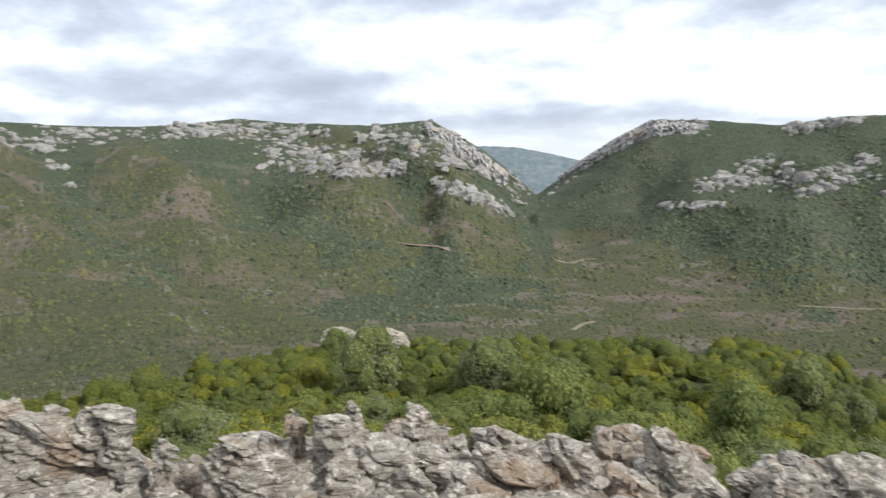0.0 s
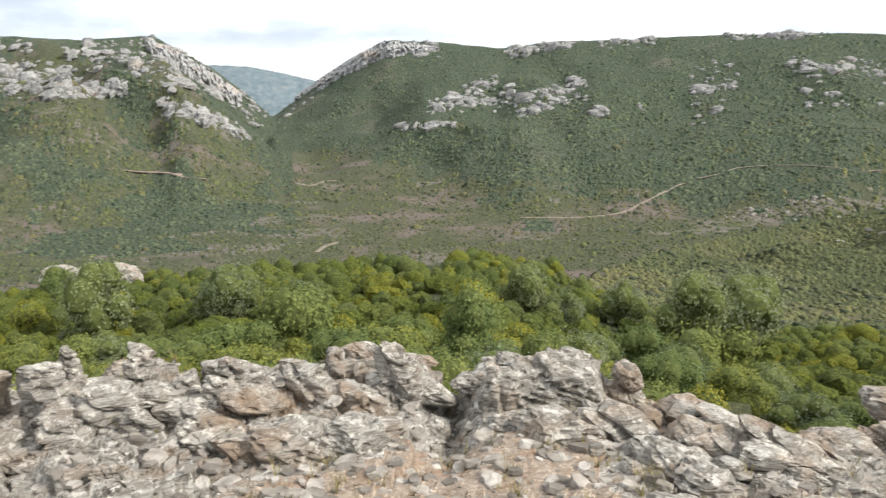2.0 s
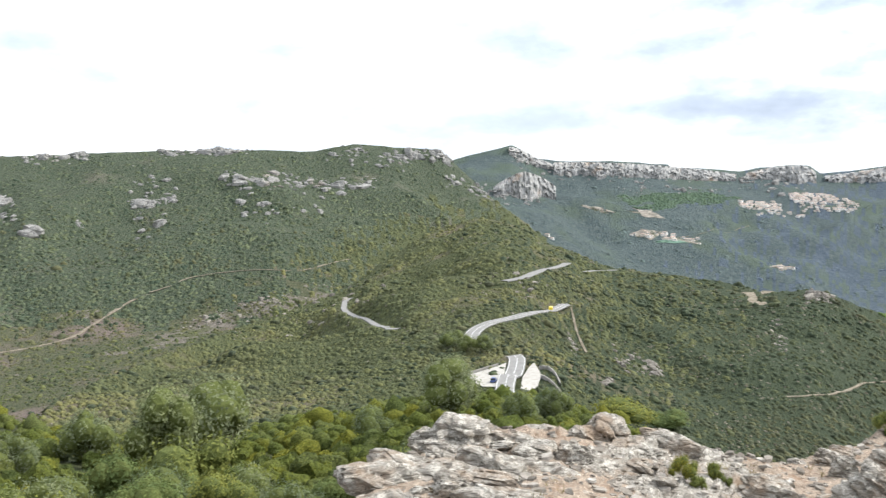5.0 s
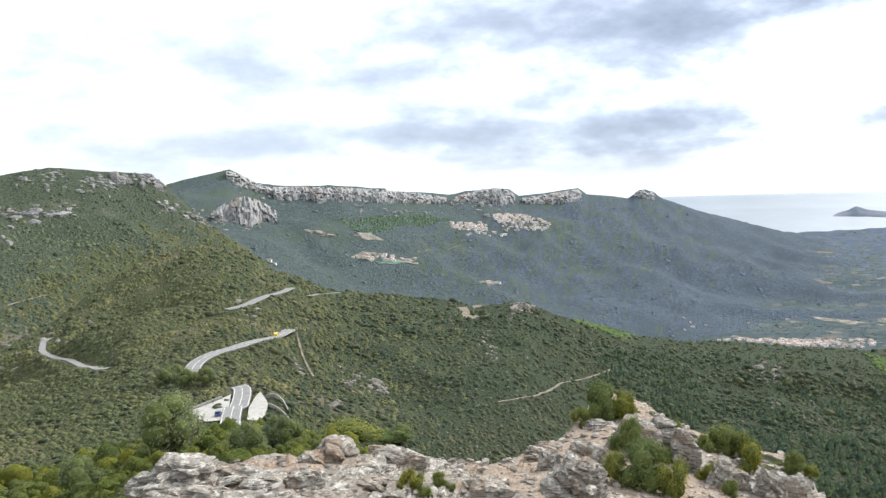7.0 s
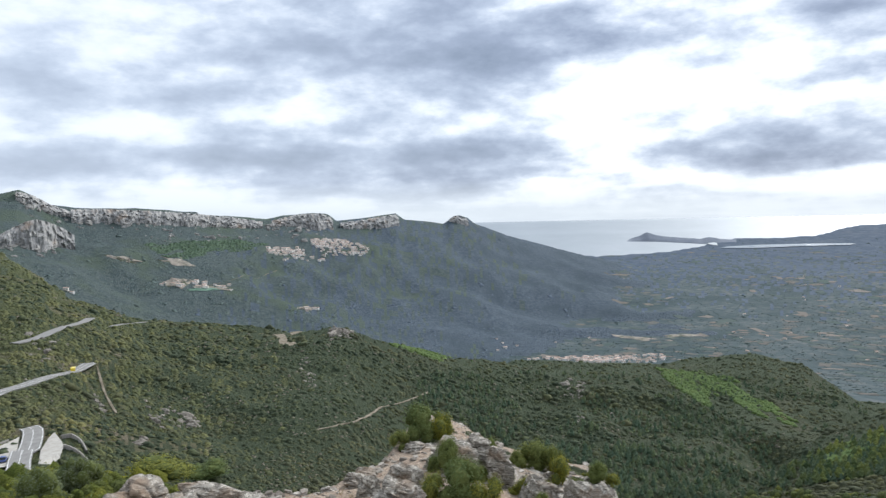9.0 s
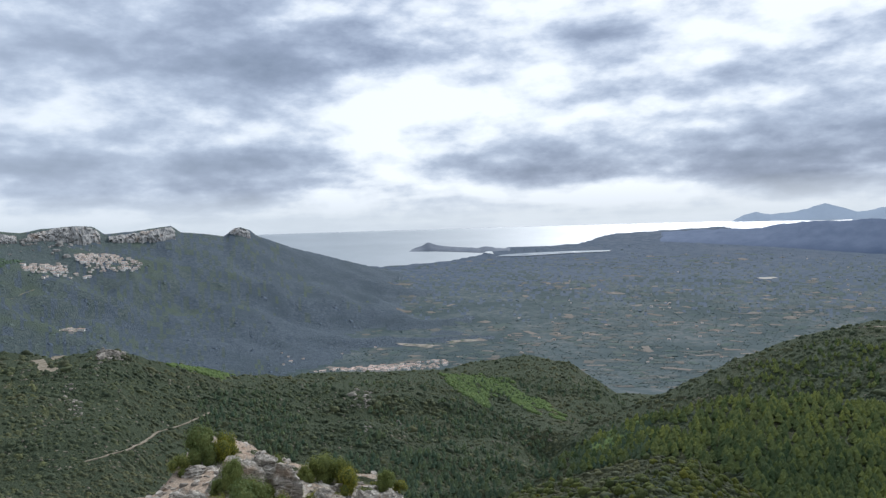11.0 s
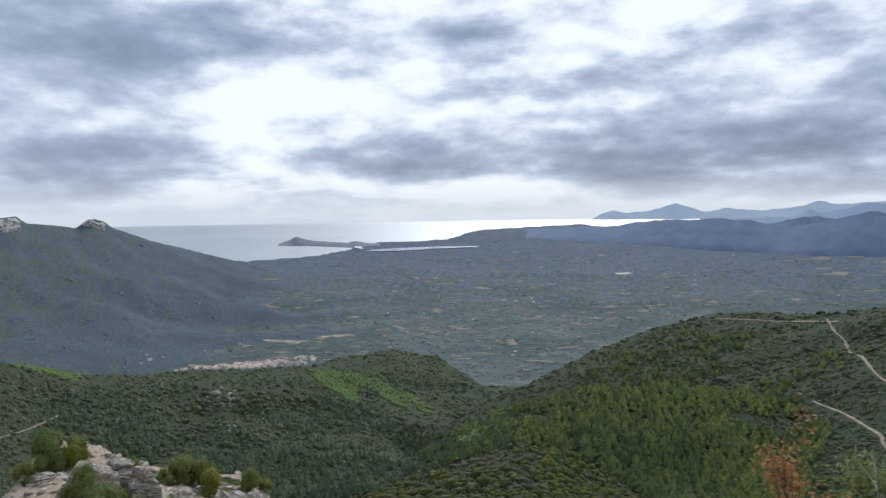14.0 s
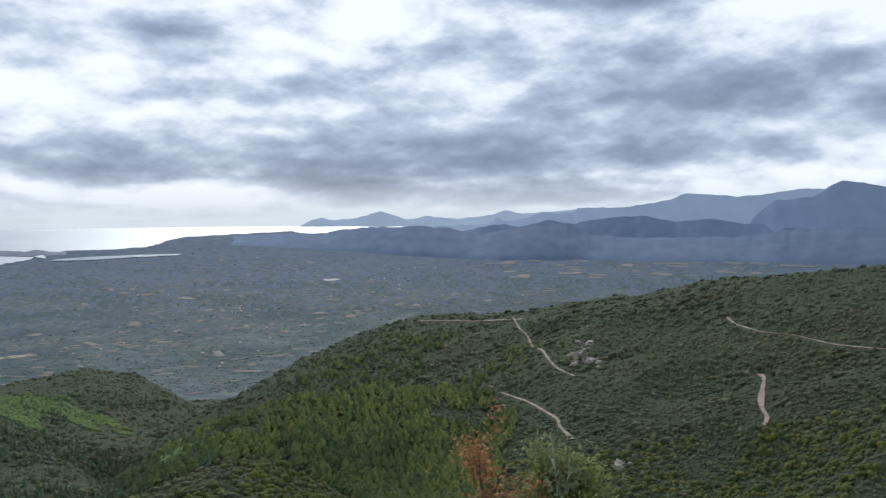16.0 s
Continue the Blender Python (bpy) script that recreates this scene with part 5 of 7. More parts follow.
BANDS += [([(32.38, -2.47), (32.75, -2.69)], 6, 0.1, 6), ([(23.02, 1.03), (25.69, 1.56), (27.57, 1.64)], 40, 0.18, 9), ([(29.24, 1.83), (33.38, 1.81)], 35, 0.12, 8), ([(37.81, 2.05), (42.49, 2.17)], 40, 0.12, 8)]
BANDS += [([(10.34, -0.43), (12.36, 0.86), (14.56, 1.84)], 90, 0.30, 9), ([(14.56, 1.77), (16.73, 1.66), (18.71, 1.48)], 60, 0.22, 9), ([(7.09, -2.58), (8.72, -1.51), (10.34, -0.43)], 60, 0.35, 9)]
BANDS += [([(-19.08, 1.44), (-15.00, 1.87), (-10.41, 1.52)], 80, 0.28, 9), ([(-28.82, 1.32), (-26.95, 1.06), (-24.98, 1.26), (-22.25, 1.46)], 50, 0.25, 9), ([(-11.21, 0.98), (-9.29, -0.04), (-7.73, -0.66)], 45, 0.25, 9), ([(-13.16, 0.53), (-10.49, -0.69), (-8.94, -1.24)], 40, 0.25, 8)]
BANDS += [([(-8.88, 0.47), (-5.71, -0.09), (-2.51, -1.15)], 45, 0.3, 8), ([(-7.35, -1.27), (-4.94, -1.35), (-2.31, -1.32)], 30, 0.12, 8), ([(-0.50, -2.20), (1.94, -2.92), (4.77, -4.29)], 90, 0.20, 9), ([(-4.87, 1.45), (-1.64, 1.80), (0.77, 1.21), (2.78, -0.23)], 60, 0.35, 9)]
BANDS += [([(-17.0, 1.7), (-12.5, 1.95), (-8.0, 1.55)], 60, 0.25, 11), ([(-12.0, 0.6), (-8.5, -0.3), (-5.5, -1.0)], 60, 0.3, 11), ([(-6.0, 1.2), (-2.0, 0.6), (1.5, -0.6)], 60, 0.35, 11), ([(-27.0, 1.7), (-22.0, 1.5), (-18.0, 1.6)], 40, 0.2, 9)]
BANDS += [([(1.57, 0.31), (3.98, -1.65), (6.39, -3.09)], 70, 0.45, 9), ([(-26.25, -0.53), (-25.26, -0.55)], 12, 0.08, 7), ([(-25.17, -1.73), (-24.68, -1.82)], 6, 0.05, 6), ([(-13.02, -0.57), (-12.28, -1.37)], 8, 0.1, 7)]
BANDS += [([(41.68, 0.28), (44.49, -0.12), (47.45, -0.11)], 45, 0.22, 8), ([(47.45, -0.31), (50.17, -0.50), (52.62, -0.42)], 45, 0.18, 8), ([(37.84, 2.09), (44.26, 2.11)], 40, 0.10, 8), ([(35.82, -1.42), (38.67, -1.09)], 30, 0.12, 6)]
BANDS += [([(48.95, 1.92), (52.75, 1.43), (54.96, 1.42)], 40, 0.25, 8), ([(42.71, -1.73), (45.52, -2.31), (50.58, -1.88)], 14, 0.35, 6), ([(54.59, 1.61), (56.74, 1.78), (58.01, 0.83)], 50, 0.22, 9), ([(57.17, -0.10), (59.65, -0.92), (60.69, -1.39)], 40, 0.2, 8)]
for k, (sight, n, thick, size) in enumerate(BANDS):
    crag_band(sight, n, thick, size, 100 + k)
CLIFFS = [
    ([(65.33, 0.33), (68.82, 0.08), (72.79, -0.26), (77.23, -0.62)], 50, 0.25, 11, (0.6, 1.2)), ([(62.17, 1.61), (63.46, 1.20), (64.96, 0.65)], 30, 0.3, 11, (0.6, 1.1)), ([(77.64, -0.63), (79.67, -0.69), (81.91, -0.91)], 30, 0.3, 11, (0.6, 1.2)),
    ([(61.04, -1.46), (62.31, -1.31), (64.11, -1.56)], 24, 0.25, 10, (0.6, 1.2)), ([(69.57, -0.94), (73.57, -1.05), (75.99, -1.40)], 20, 0.2, 8, (0.5, 1.0)),
]
for k, (sight, n, thick, size, tall) in enumerate(CLIFFS):
    crag_band(sight, n, thick, size * 0.8, 200 + k, tall, True, "grey limestone cliffs below the mountain crest")
HILL_ROCKS = []
HILL_ROCKS += [([(81.92, -8.39), (83.54, -8.46)], 40, 0.14, 3.2), ([(71.45, -13.66), (72.56, -13.88)], 20, 0.2, 2.4), ([(98.76, -12.73), (100.16, -12.87)], 26, 0.3, 2.6), ([(99.45, -14.59), (100.09, -14.65)], 10, 0.2, 1.6), ([(101.92, -14.34), (102.40, -14.52)], 8, 0.12, 1.4)]
HILL_ROCKS += [([(68.66, -14.81), (69.26, -14.85)], 14, 0.12, 1.8), ([(148.06, -17.40), (149.44, -17.25)], 14, 0.15, 1.2), ([(145.14, -10.40), (146.48, -9.77)], 24, 0.25, 2.2), ([(69.13, -13.09), (71.52, -13.82)], 24, 0.3, 2.0), ([(65.85, -10.91), (66.55, -12.91)], 20, 0.2, 1.5)]
HILL_ROCKS += [([(38.30, -9.88), (43.62, -8.80), (49.19, -7.85)], 110, 0.3, 2.6), ([(45.27, -10.97), (53.02, -7.13)], 40, 0.4, 2.0), ([(62.34, -7.55), (64.59, -8.48)], 20, 0.3, 1.8), ([(145.47, -9.32), (147.06, -10.85)], 22, 0.3, 1.6), ([(79.66, -10.26), (80.80, -12.29)], 26, 0.3, 2.0)]
for k, (sight, n, thick, size) in enumerate(HILL_ROCKS):
    crag_band(sight, n, thick, size, 300 + k, (0.5, 1.0), False, "grey rocks breaking through the scrub", M_HILLROCK)

def cliff_wall(top, low, seed, label="grey and ochre limestone cliff face"):
    """A rock face between an upper and a lower sighted line, fluted and ragged."""
    t, l = np.array(sorted(top)), np.array(sorted(low))
    b = np.arange(max(t[0, 0], l[0, 0]), min(t[-1, 0], l[-1, 0]), 0.035)
    e1, e0 = np.interp(b, t[:, 0], t[:, 1]), np.interp(b, l[:, 0], l[:, 1])
    flute = 0.55 * fbm(b * 2.2, b * 0 + seed, 4, seed, 0.5)
    e1 = e1 + 0.10 * np.minimum(0, fbm(b * 5, b * 0 + 3, 3, seed + 1) + 0.1) - 0.01
    e0 = e0 + 0.22 * fbm(b * 4, b * 0 + 9, 4, seed + 2)
    _, _, _, r0, _ = place(b, e0)
    r0 = np.convolve(np.pad(r0, 15, mode="edge"), np.ones(31) / 31, mode="valid") - 6
    rows, steps = [], 9
    for k in range(steps + 1):
        u = k / steps
        r = r0 + 16 * flute + 22 * u * u + 11 * fbm(b * 7, b * 0 + u * 7, 3, seed + 5)
        e = e0 + (e1 - e0) * u
        if k == 0:
            r, e = r - 4, e - 0.3
        rows.append(np.stack([r * np.sin(np.radians(b)), r * np.cos(np.radians(b)), EYE + r * np.tan(np.radians(e))], -1))
    back_row = rows[-1] + np.stack([np.sin(np.radians(b)) * 60, np.cos(np.radians(b)) * 60, 0 * b - 25], -1)
    rows.append(back_row)
    tagged(new("cliff", np_mesh("cliff", np.stack(rows, 1).reshape(-1, 3), [grid_faces(len(b), len(rows))], M_CLIFF)), label, "cliff")


cliff_wall([(65.15, 0.81), (66.89, 0.81), (70.42, 0.60), (72.81, 0.38), (75.22, 0.08), (77.48, -0.30)], [(65.13, 0.10), (67.24, -0.04), (70.39, -0.28), (72.78, -0.51), (75.20, -0.65), (77.47, -0.79)], 1)
cliff_wall([(60.85, -0.79), (61.72, -0.28), (62.52, 0.09), (63.12, 0.23), (63.98, -0.03), (64.61, -0.36), (65.35, -0.93)], [(60.82, -1.49), (61.68, -1.29), (62.05, -1.22), (63.04, -1.76), (64.10, -1.68), (65.32, -1.88)], 2)
cliff_wall([(78.06, -0.24), (79.69, 0.13), (81.32, 0.21), (82.05, -0.01), (82.37, -0.43)], [(78.05, -0.48), (79.67, -0.69), (81.29, -1.05), (82.36, -0.92)], 3)
cliff_wall([(82.85, -0.52), (84.56, -0.32), (86.78, -0.01), (87.05, -0.30)], [(82.85, -0.85), (84.54, -1.05), (86.76, -0.86), (87.05, -0.71)], 4)
cliff_wall([(62.01, 2.04), (62.92, 1.79), (64.21, 1.06), (65.15, 0.69)], [(61.99, 1.57), (62.90, 1.17), (64.19, 0.59), (65.13, 0.26)], 5)
cliff_wall([(90.66, -0.47), (91.01, -0.24), (91.32, -0.21), (91.94, -0.43), (92.10, -0.67)], [(90.65, -0.71), (91.32, -0.81), (92.09, -0.91)], 6)
cliff_wall([(8.31, -1.74), (10.34, -0.36), (12.36, 0.90), (14.56, 2.00), (16.73, 1.89), (18.51, 1.56)], [(8.30, -2.05), (10.32, -1.14), (12.34, -0.07), (14.55, 0.92), (16.73, 1.28), (18.51, 1.37)], 7, "bare grey rock face of the summit above the gorge")
cliff_wall([(-1.03, 2.19), (0.77, 1.33), (2.78, 0.14), (4.79, -1.46)], [(-1.04, 1.64), (0.76, 0.33), (2.77, -1.23), (4.78, -2.47)], 8, "bare grey rock face above the gorge")

# bare quarry and terrace ground on the far slope
for k, (sight, mt) in enumerate((
        ([(67.16, -2.32), (68.10, -2.36), (69.32, -2.83), (68.96, -2.97), (68.08, -2.77)], M_TERRACE), ([(70.59, -2.54), (71.68, -2.78), (72.22, -3.07), (71.12, -2.91)], M_TERRACE), ([(70.70, -4.28), (71.45, -4.00), (72.17, -4.31), (71.50, -4.51)], M_TERRACE),
        ([(72.91, -4.58), (74.71, -4.83), (74.85, -5.03), (73.08, -4.82)], M_TERRACE), ([(71.83, -4.85), (73.86, -4.76), (74.58, -5.02), (72.23, -4.98)], M_SPORT), ([(70.44, -4.39), (71.86, -4.04), (72.86, -4.28), (71.83, -4.70)], M_TERRACE), ([(70.50, -2.78), (71.91, -2.62), (72.69, -3.26), (71.49, -3.22)], M_TERRACE),
        ([(79.55, -6.52), (80.39, -6.36), (80.90, -6.66), (80.18, -6.75)], M_TERRACE),
        ([(102.22, -8.89), (105.07, -9.11), (104.66, -9.30), (102.83, -9.11)], M_TERRACE), ([(105.69, -8.85), (107.95, -8.75), (107.74, -8.90), (105.97, -9.02)], M_TERRACE), ([(127.39, -4.60), (128.42, -4.56), (128.42, -4.67), (127.47, -4.72)], M_GRAVEL))):
    patch("bare_ground", sight, mt, "bare cleared ground on the slope", "ground patch", lift=0.7, ragged=0.7)

# ---------------------------------------------------------------- houses
def box(bm, x0, x1, y0, y1, z0, z1):
    vs = [bm.verts.new(c) for c in ((x0, y0, z0), (x1, y0, z0), (x1, y1, z0), (x0, y1, z0), (x0, y0, z1), (x1, y0, z1), (x1, y1, z1), (x0, y1, z1))]
    for q in ((0, 3, 2, 1), (4, 5, 6, 7), (0, 1, 5, 4), (1, 2, 6, 5), (2, 3, 7, 6), (3, 0, 4, 7)):
        bm.faces.new([vs[i] for i in q])
    return vs


def bm_mesh(name, bm, mt):
    me = bpy.data.meshes.new(name)
    bm.normal_update()
    bm.to_mesh(me)
    bm.free()
    me.materials.append(mt)
    return me


def make_house(w, d, h, pitch, label):
    house = tagged(new("house"), label, "house", "houses of the towns")
    bm = bmesh.new()
    box(bm, -w / 2, w / 2, -d / 2, d / 2, -3, h)
    part("wall", bm_mesh("wall", bm, M_WALL), house)
    bm = bmesh.new()
    o, t = 0.5, 0.25
    prof = [(-d / 2 - o, h - 0.2), (0, h + pitch), (d / 2 + o, h - 0.2), (d / 2 + o, h - 0.2 + t), (0, h + pitch + t), (-d / 2 - o, h - 0.2 + t)]
    a = [bm.verts.new((-w / 2 - o, y, z)) for y, z in prof]
    b = [bm.verts.new((w / 2 + o, y, z)) for y, z in prof]
    for i in range(6):
        j = (i + 1) % 6
        bm.faces.new((a[i], a[j], b[j], b[i]))
    bm.faces.new((a[1], a[4], a[5], a[0])), bm.faces.new((a[3], a[4], a[1], a[2]))
    bm.faces.new((b[1], b[4], b[3], b[2])), bm.faces.new((b[5], b[4], b[1], b[0]))
    for e in (-1, 1):
        bm.faces.new([bm.verts.new((e * (w / 2 - 0.02), y, z)) for y, z in ((-d / 2, h - 0.3), (d / 2, h - 0.3), (0, h + pitch - 0.05))])
    part("roof", bm_mesh("roof", bm, M_ROOF), house, "terracotta tiled roof")
    bm = bmesh.new()
    box(bm, -0.55, 0.55, -0.08, 0.08, -0.75, 0.75)
    wm = bm_mesh("window", bm, M_WINDOW)
    for x in (-w * 0.27, w * 0.27):
        for z in ([1.7, 4.6] if h > 5 else [1.7]):
            part("window", wm, house, m=pose(x, -d / 2, z))
    return house


HOUSES = [make_house(12, 9, 5.6, 1.3, "pale rendered house with a terracotta roof"), make_house(16, 10, 7.5, 1.4, "tall pale house with a terracotta roof"),
          make_house(10, 8, 4.2, 1.1, "small pale house with a terracotta roof")]


FAR_HOUSES = [[] for _ in range(4)]


def settle(corners, n, seed, sizes=(0.36, 0.62), pick=(0, 1, 2), gap=4.2, beyond=0.0, joined=False):
    rng = np.random.default_rng(seed)
    b, e = quad_sights(n * 5, corners, seed)
    x, y, z, r, _ = place(b, e)
    far = r > beyond
    x, y, z = x[far], y[far], z[far]
    kept = []
    for q in zip(x, y, z):
        if len(kept) < n and all(math.hypot(q[0] - k[0], q[1] - k[1]) > gap for k in kept):
            kept.append(q)
    for q in kept:
        face = math.degrees(math.atan2(q[0], q[1])) + rng.uniform(-35, 35)
        s = rng.uniform(*sizes)
        house, m = HOUSES[pick[int(rng.integers(0, len(pick)))]], pose(q[0], q[1], q[2], 0, 0, -face)
        if joined:
            FAR_HOUSES[int(rng.integers(0, 4))].append((house, m @ Matrix.Diagonal((s, s, s, 1))))
        else:
            copy_thing(house, m).scale = (s, s, s)


def join_houses(rows):
    """One mesh of many small houses, with their walls, roofs and windows."""
    vs, fs, idx, n, mats = [], [], [], 0, [M_WALL, M_ROOF, M_WINDOW]
    for house, m in rows:
        for o in house.children:
            for v in o.data.vertices:
                vs.append(m @ (o.matrix_basis @ v.co))
            for f in o.data.polygons:
                if len(f.vertices) in (3, 4):
                    fs.append([n + i for i in f.vertices])
                    idx.append(mats.index(o.data.materials[0]))
            n += len(o.data.vertices)
    me = bpy.data.meshes.new("far_houses")
    me.from_pydata(vs, [], fs)
    for mt in mats:
        me.materials.append(mt)
    me.polygons.foreach_set("material_index", idx)
    return me


settle([(77.65, -2.21), (80.32, -2.30), (80.30, -2.90), (77.75, -2.62)], 62, 1, sizes=(0.38, 0.64), gap=4.4)
settle([(80.54, -1.58), (82.73, -1.73), (85.05, -2.44), (81.11, -2.32)], 115, 2, sizes=(0.38, 0.64), gap=4.4)
settle([(81.11, -2.32), (84.93, -2.44), (84.71, -2.92), (81.69, -2.95)], 44, 3, sizes=(0.38, 0.62), gap=4.6, joined=True)
settle([(78.52, -2.88), (81.09, -2.89), (81.68, -3.23), (78.71, -3.29)], 10, 4)
settle([(95.00, -10.76), (100.95, -10.91), (104.63, -10.46), (97.76, -10.50)], 75, 5, sizes=(0.36, 0.62), gap=4.2, beyond=1150)
settle([(99.35, -10.60), (105.66, -10.15), (105.64, -10.69), (100.95, -11.10)], 60, 6, sizes=(0.36, 0.62), gap=4.2, beyond=1150, joined=True)
settle([(70.54, -3.96), (74.98, -4.68), (75.16, -5.08), (70.52, -4.46)], 26, 7)
settle([(79.79, -6.33), (81.06, -6.63), (80.97, -6.83), (79.98, -6.74)], 4, 8)
settle([(119.75, -6.26), (121.70, -6.26), (121.70, -6.86), (119.74, -6.86)], 8, 9)
settle([(106.75, -7.30), (127.01, -7.38), (125.11, -10.50), (109.14, -10.58)], 30, 10, pick=(0, 2), beyond=1200, joined=True)
settle([(118.72, -2.64), (154.30, -3.25), (140.63, -6.56), (109.82, -6.44)], 26, 11, pick=(0, 2), beyond=1200, joined=True)
settle([(92.37, -9.03), (101.00, -9.12), (100.97, -10.31), (92.34, -9.99)], 7, 12, pick=(0, 2), beyond=1200, joined=True)
settle([(64.37, -4.33), (65.13, -4.57), (65.13, -4.73), (64.36, -4.61)], 2, 14, pick=(0,))
for rows in FAR_HOUSES:
    tagged(new("far_houses", join_houses(rows)), "small pale houses with terracotta roofs, far off", "houses", kind="stuff")
for h in HOUSES:
    for o in (*h.children_recursive, h):
        bpy.data.objects.remove(o)

# ---------------------------------------------------------------- viewpoint car park on the saddle
patch("car_park_lower", [(58.33, -14.54), (59.81, -14.12), (60.83, -13.82), (61.55, -13.55), (61.40, -14.30), (60.87, -15.25), (59.76, -15.23), (59.04, -14.85)], M_GRAVEL, "pale gravel car park beside the road", "car park", lift=0.55)
patch("car_park_upper", [(62.55, -15.39), (62.72, -14.57), (63.21, -13.86), (63.57, -13.55), (63.93, -14.12), (64.07, -14.47), (63.81, -15.21), (63.33, -15.54)], M_GRAVEL, "pale gravel lay-by beside the road", "car park", lift=0.55)


def parapet(sight, h=0.6, t=0.35, lift=0.5):
    line = road_line(sight, 3.0)
    z = height(line[:, 0], line[:, 1]) + lift
    d = np.gradient(line, axis=0)
    d /= np.linalg.norm(d, axis=1, keepdims=True) + 1e-9
    nrm = np.stack([-d[:, 1], d[:, 0]], -1) * t / 2
    rows = [np.column_stack([line + nrm, z - 2]), np.column_stack([line + nrm, z + h]), np.column_stack([line - nrm, z + h]), np.column_stack([line - nrm, z - 2])]
    ob = new("parapet_wall", np_mesh("parapet_wall", np.stack(rows, 1).reshape(-1, 3), [grid_faces(len(line), 4)[:, ::-1]], M_CONCRETE))
    tagged(ob, "low concrete parapet along the car park", "wall")


for sight in ([(58.26, -14.50), (59.44, -14.15), (60.94, -13.75)], [(63.94, -13.93), (64.56, -13.91), (65.12, -14.41), (65.44, -15.05)], [(64.07, -14.51), (64.79, -14.92), (65.46, -15.59)]):
    parapet(sight)


def make_car(name, mt, label, pos, heading, L=4.2, W=1.75, H=1.5, van=False):
    car = tagged(new(name), label, "car")
    car.matrix_basis = pose(*pos, 0, 0, heading)
    bm = bmesh.new()
    top = H if van else H * 0.58
    prof = [(-L / 2, 0.3), (L / 2, 0.3), (L / 2, top * 0.8), (L * 0.40, top), (-L * 0.46, top), (-L / 2, top * 0.85)]
    a = [bm.verts.new((x, -W / 2, z)) for x, z in prof]
    b = [bm.verts.new((x, W / 2, z)) for x, z in prof]
    for i in range(6):
        bm.faces.new((a[i], a[(i + 1) % 6], b[(i + 1) % 6], b[i]))
    bm.faces.new(a[::-1]), bm.faces.new(b)
    bmesh.ops.bevel(bm, geom=list(bm.edges), offset=0.08, segments=2, affect="EDGES")
    part("body", bm_mesh("body", bm, mt), car)
    bm = bmesh.new()
    z0, z1 = (H * 0.55, H * 0.9) if van else (H * 0.55, H)
    prof = [(-L * 0.42, z0), (L * 0.24, z0), (L * 0.10, z1), (-L * 0.32, z1)] if not van else [(-L * 0.44, z0), (L * 0.44, z0), (L * 0.44, z1), (-L * 0.44, z1)]
    a = [bm.verts.new((x, -W * (0.44 if not van else 0.505), z)) for x, z in prof]
    b = [bm.verts.new((x, W * (0.44 if not van else 0.505), z)) for x, z in prof]
    for i in range(4):
        bm.faces.new((a[i], a[(i + 1) % 4], b[(i + 1) % 4], b[i]))
    bm.faces.new(a[::-1]), bm.faces.new(b)
    part("cabin_glass", bm_mesh("cabin_glass", bm, M_WINDOW), car, "dark glass")
    if not van:
        bm = bmesh.new()
        box(bm, -L * 0.31, L * 0.09, -W * 0.42, W * 0.42, z1 - 0.02, z1 + 0.05)
        part("roof", bm_mesh("roof", bm, mt), car)
    bm = bmesh.new()
    bmesh.ops.create_cone(bm, cap_ends=True, segments=14, radius1=0.33, radius2=0.33, depth=0.22)
    tyre = bm_mesh("tyre", bm, M_TYRE)
    bm = bmesh.new()
    bmesh.ops.create_cone(bm, cap_ends=True, segments=10, radius1=0.19, radius2=0.17, depth=0.24)
    rim = bm_mesh("rim", bm, M_CONCRETE)
    for x in (-L * 0.31, L * 0.31):
        for y in (-W / 2 + 0.08, W / 2 - 0.08):
            part("rim", rim, part("wheel", tyre, car, m=pose(x, y, 0.33, 90, 0, 0)))
    bm = bmesh.new()
    box(bm, L / 2 - 0.04, L / 2 + 0.03, -0.18, 0.18, 0.6, 0.75)
    lamp = bm_mesh("headlight", bm, M_PAINT)
    for y in (-W * 0.34, W * 0.34):
        part("headlight", lamp, car, m=pose(0, y, 0))
    return car


def at(sight, lift):
    x, y, z, r, _ = place([sight[0][0]], [sight[0][1]])
    return float(x[0]), float(y[0]), float(z[0]) + lift


make_car("car", M_CAR_BLUE, "blue car parked on the pale gravel", at([(60.59, -14.91)], 0.55), 20, 3.3, 1.4, 1.25)
make_car("van", M_CAR_YELLOW, "bright yellow van on the mountain road", at([(64.84, -9.75)], 0.1), 21, 3.9, 1.6, 1.6, van=True)

# ---------------------------------------------------------------- rocks of the summit
def ico(sub):
    bm = bmesh.new()
    bmesh.ops.create_icosphere(bm, subdivisions=sub, radius=1.0)
    v = np.array([q.co for q in bm.verts])
    fc = np.array([[w.index for w in q.verts] for q in bm.faces])
    bm.free()
    return v, fc


ICO = {k: ico(k) for k in (1, 2, 3, 4, 5, 6)}
BED = np.array([0.36, -0.12, 0.92])
BED /= np.linalg.norm(BED)


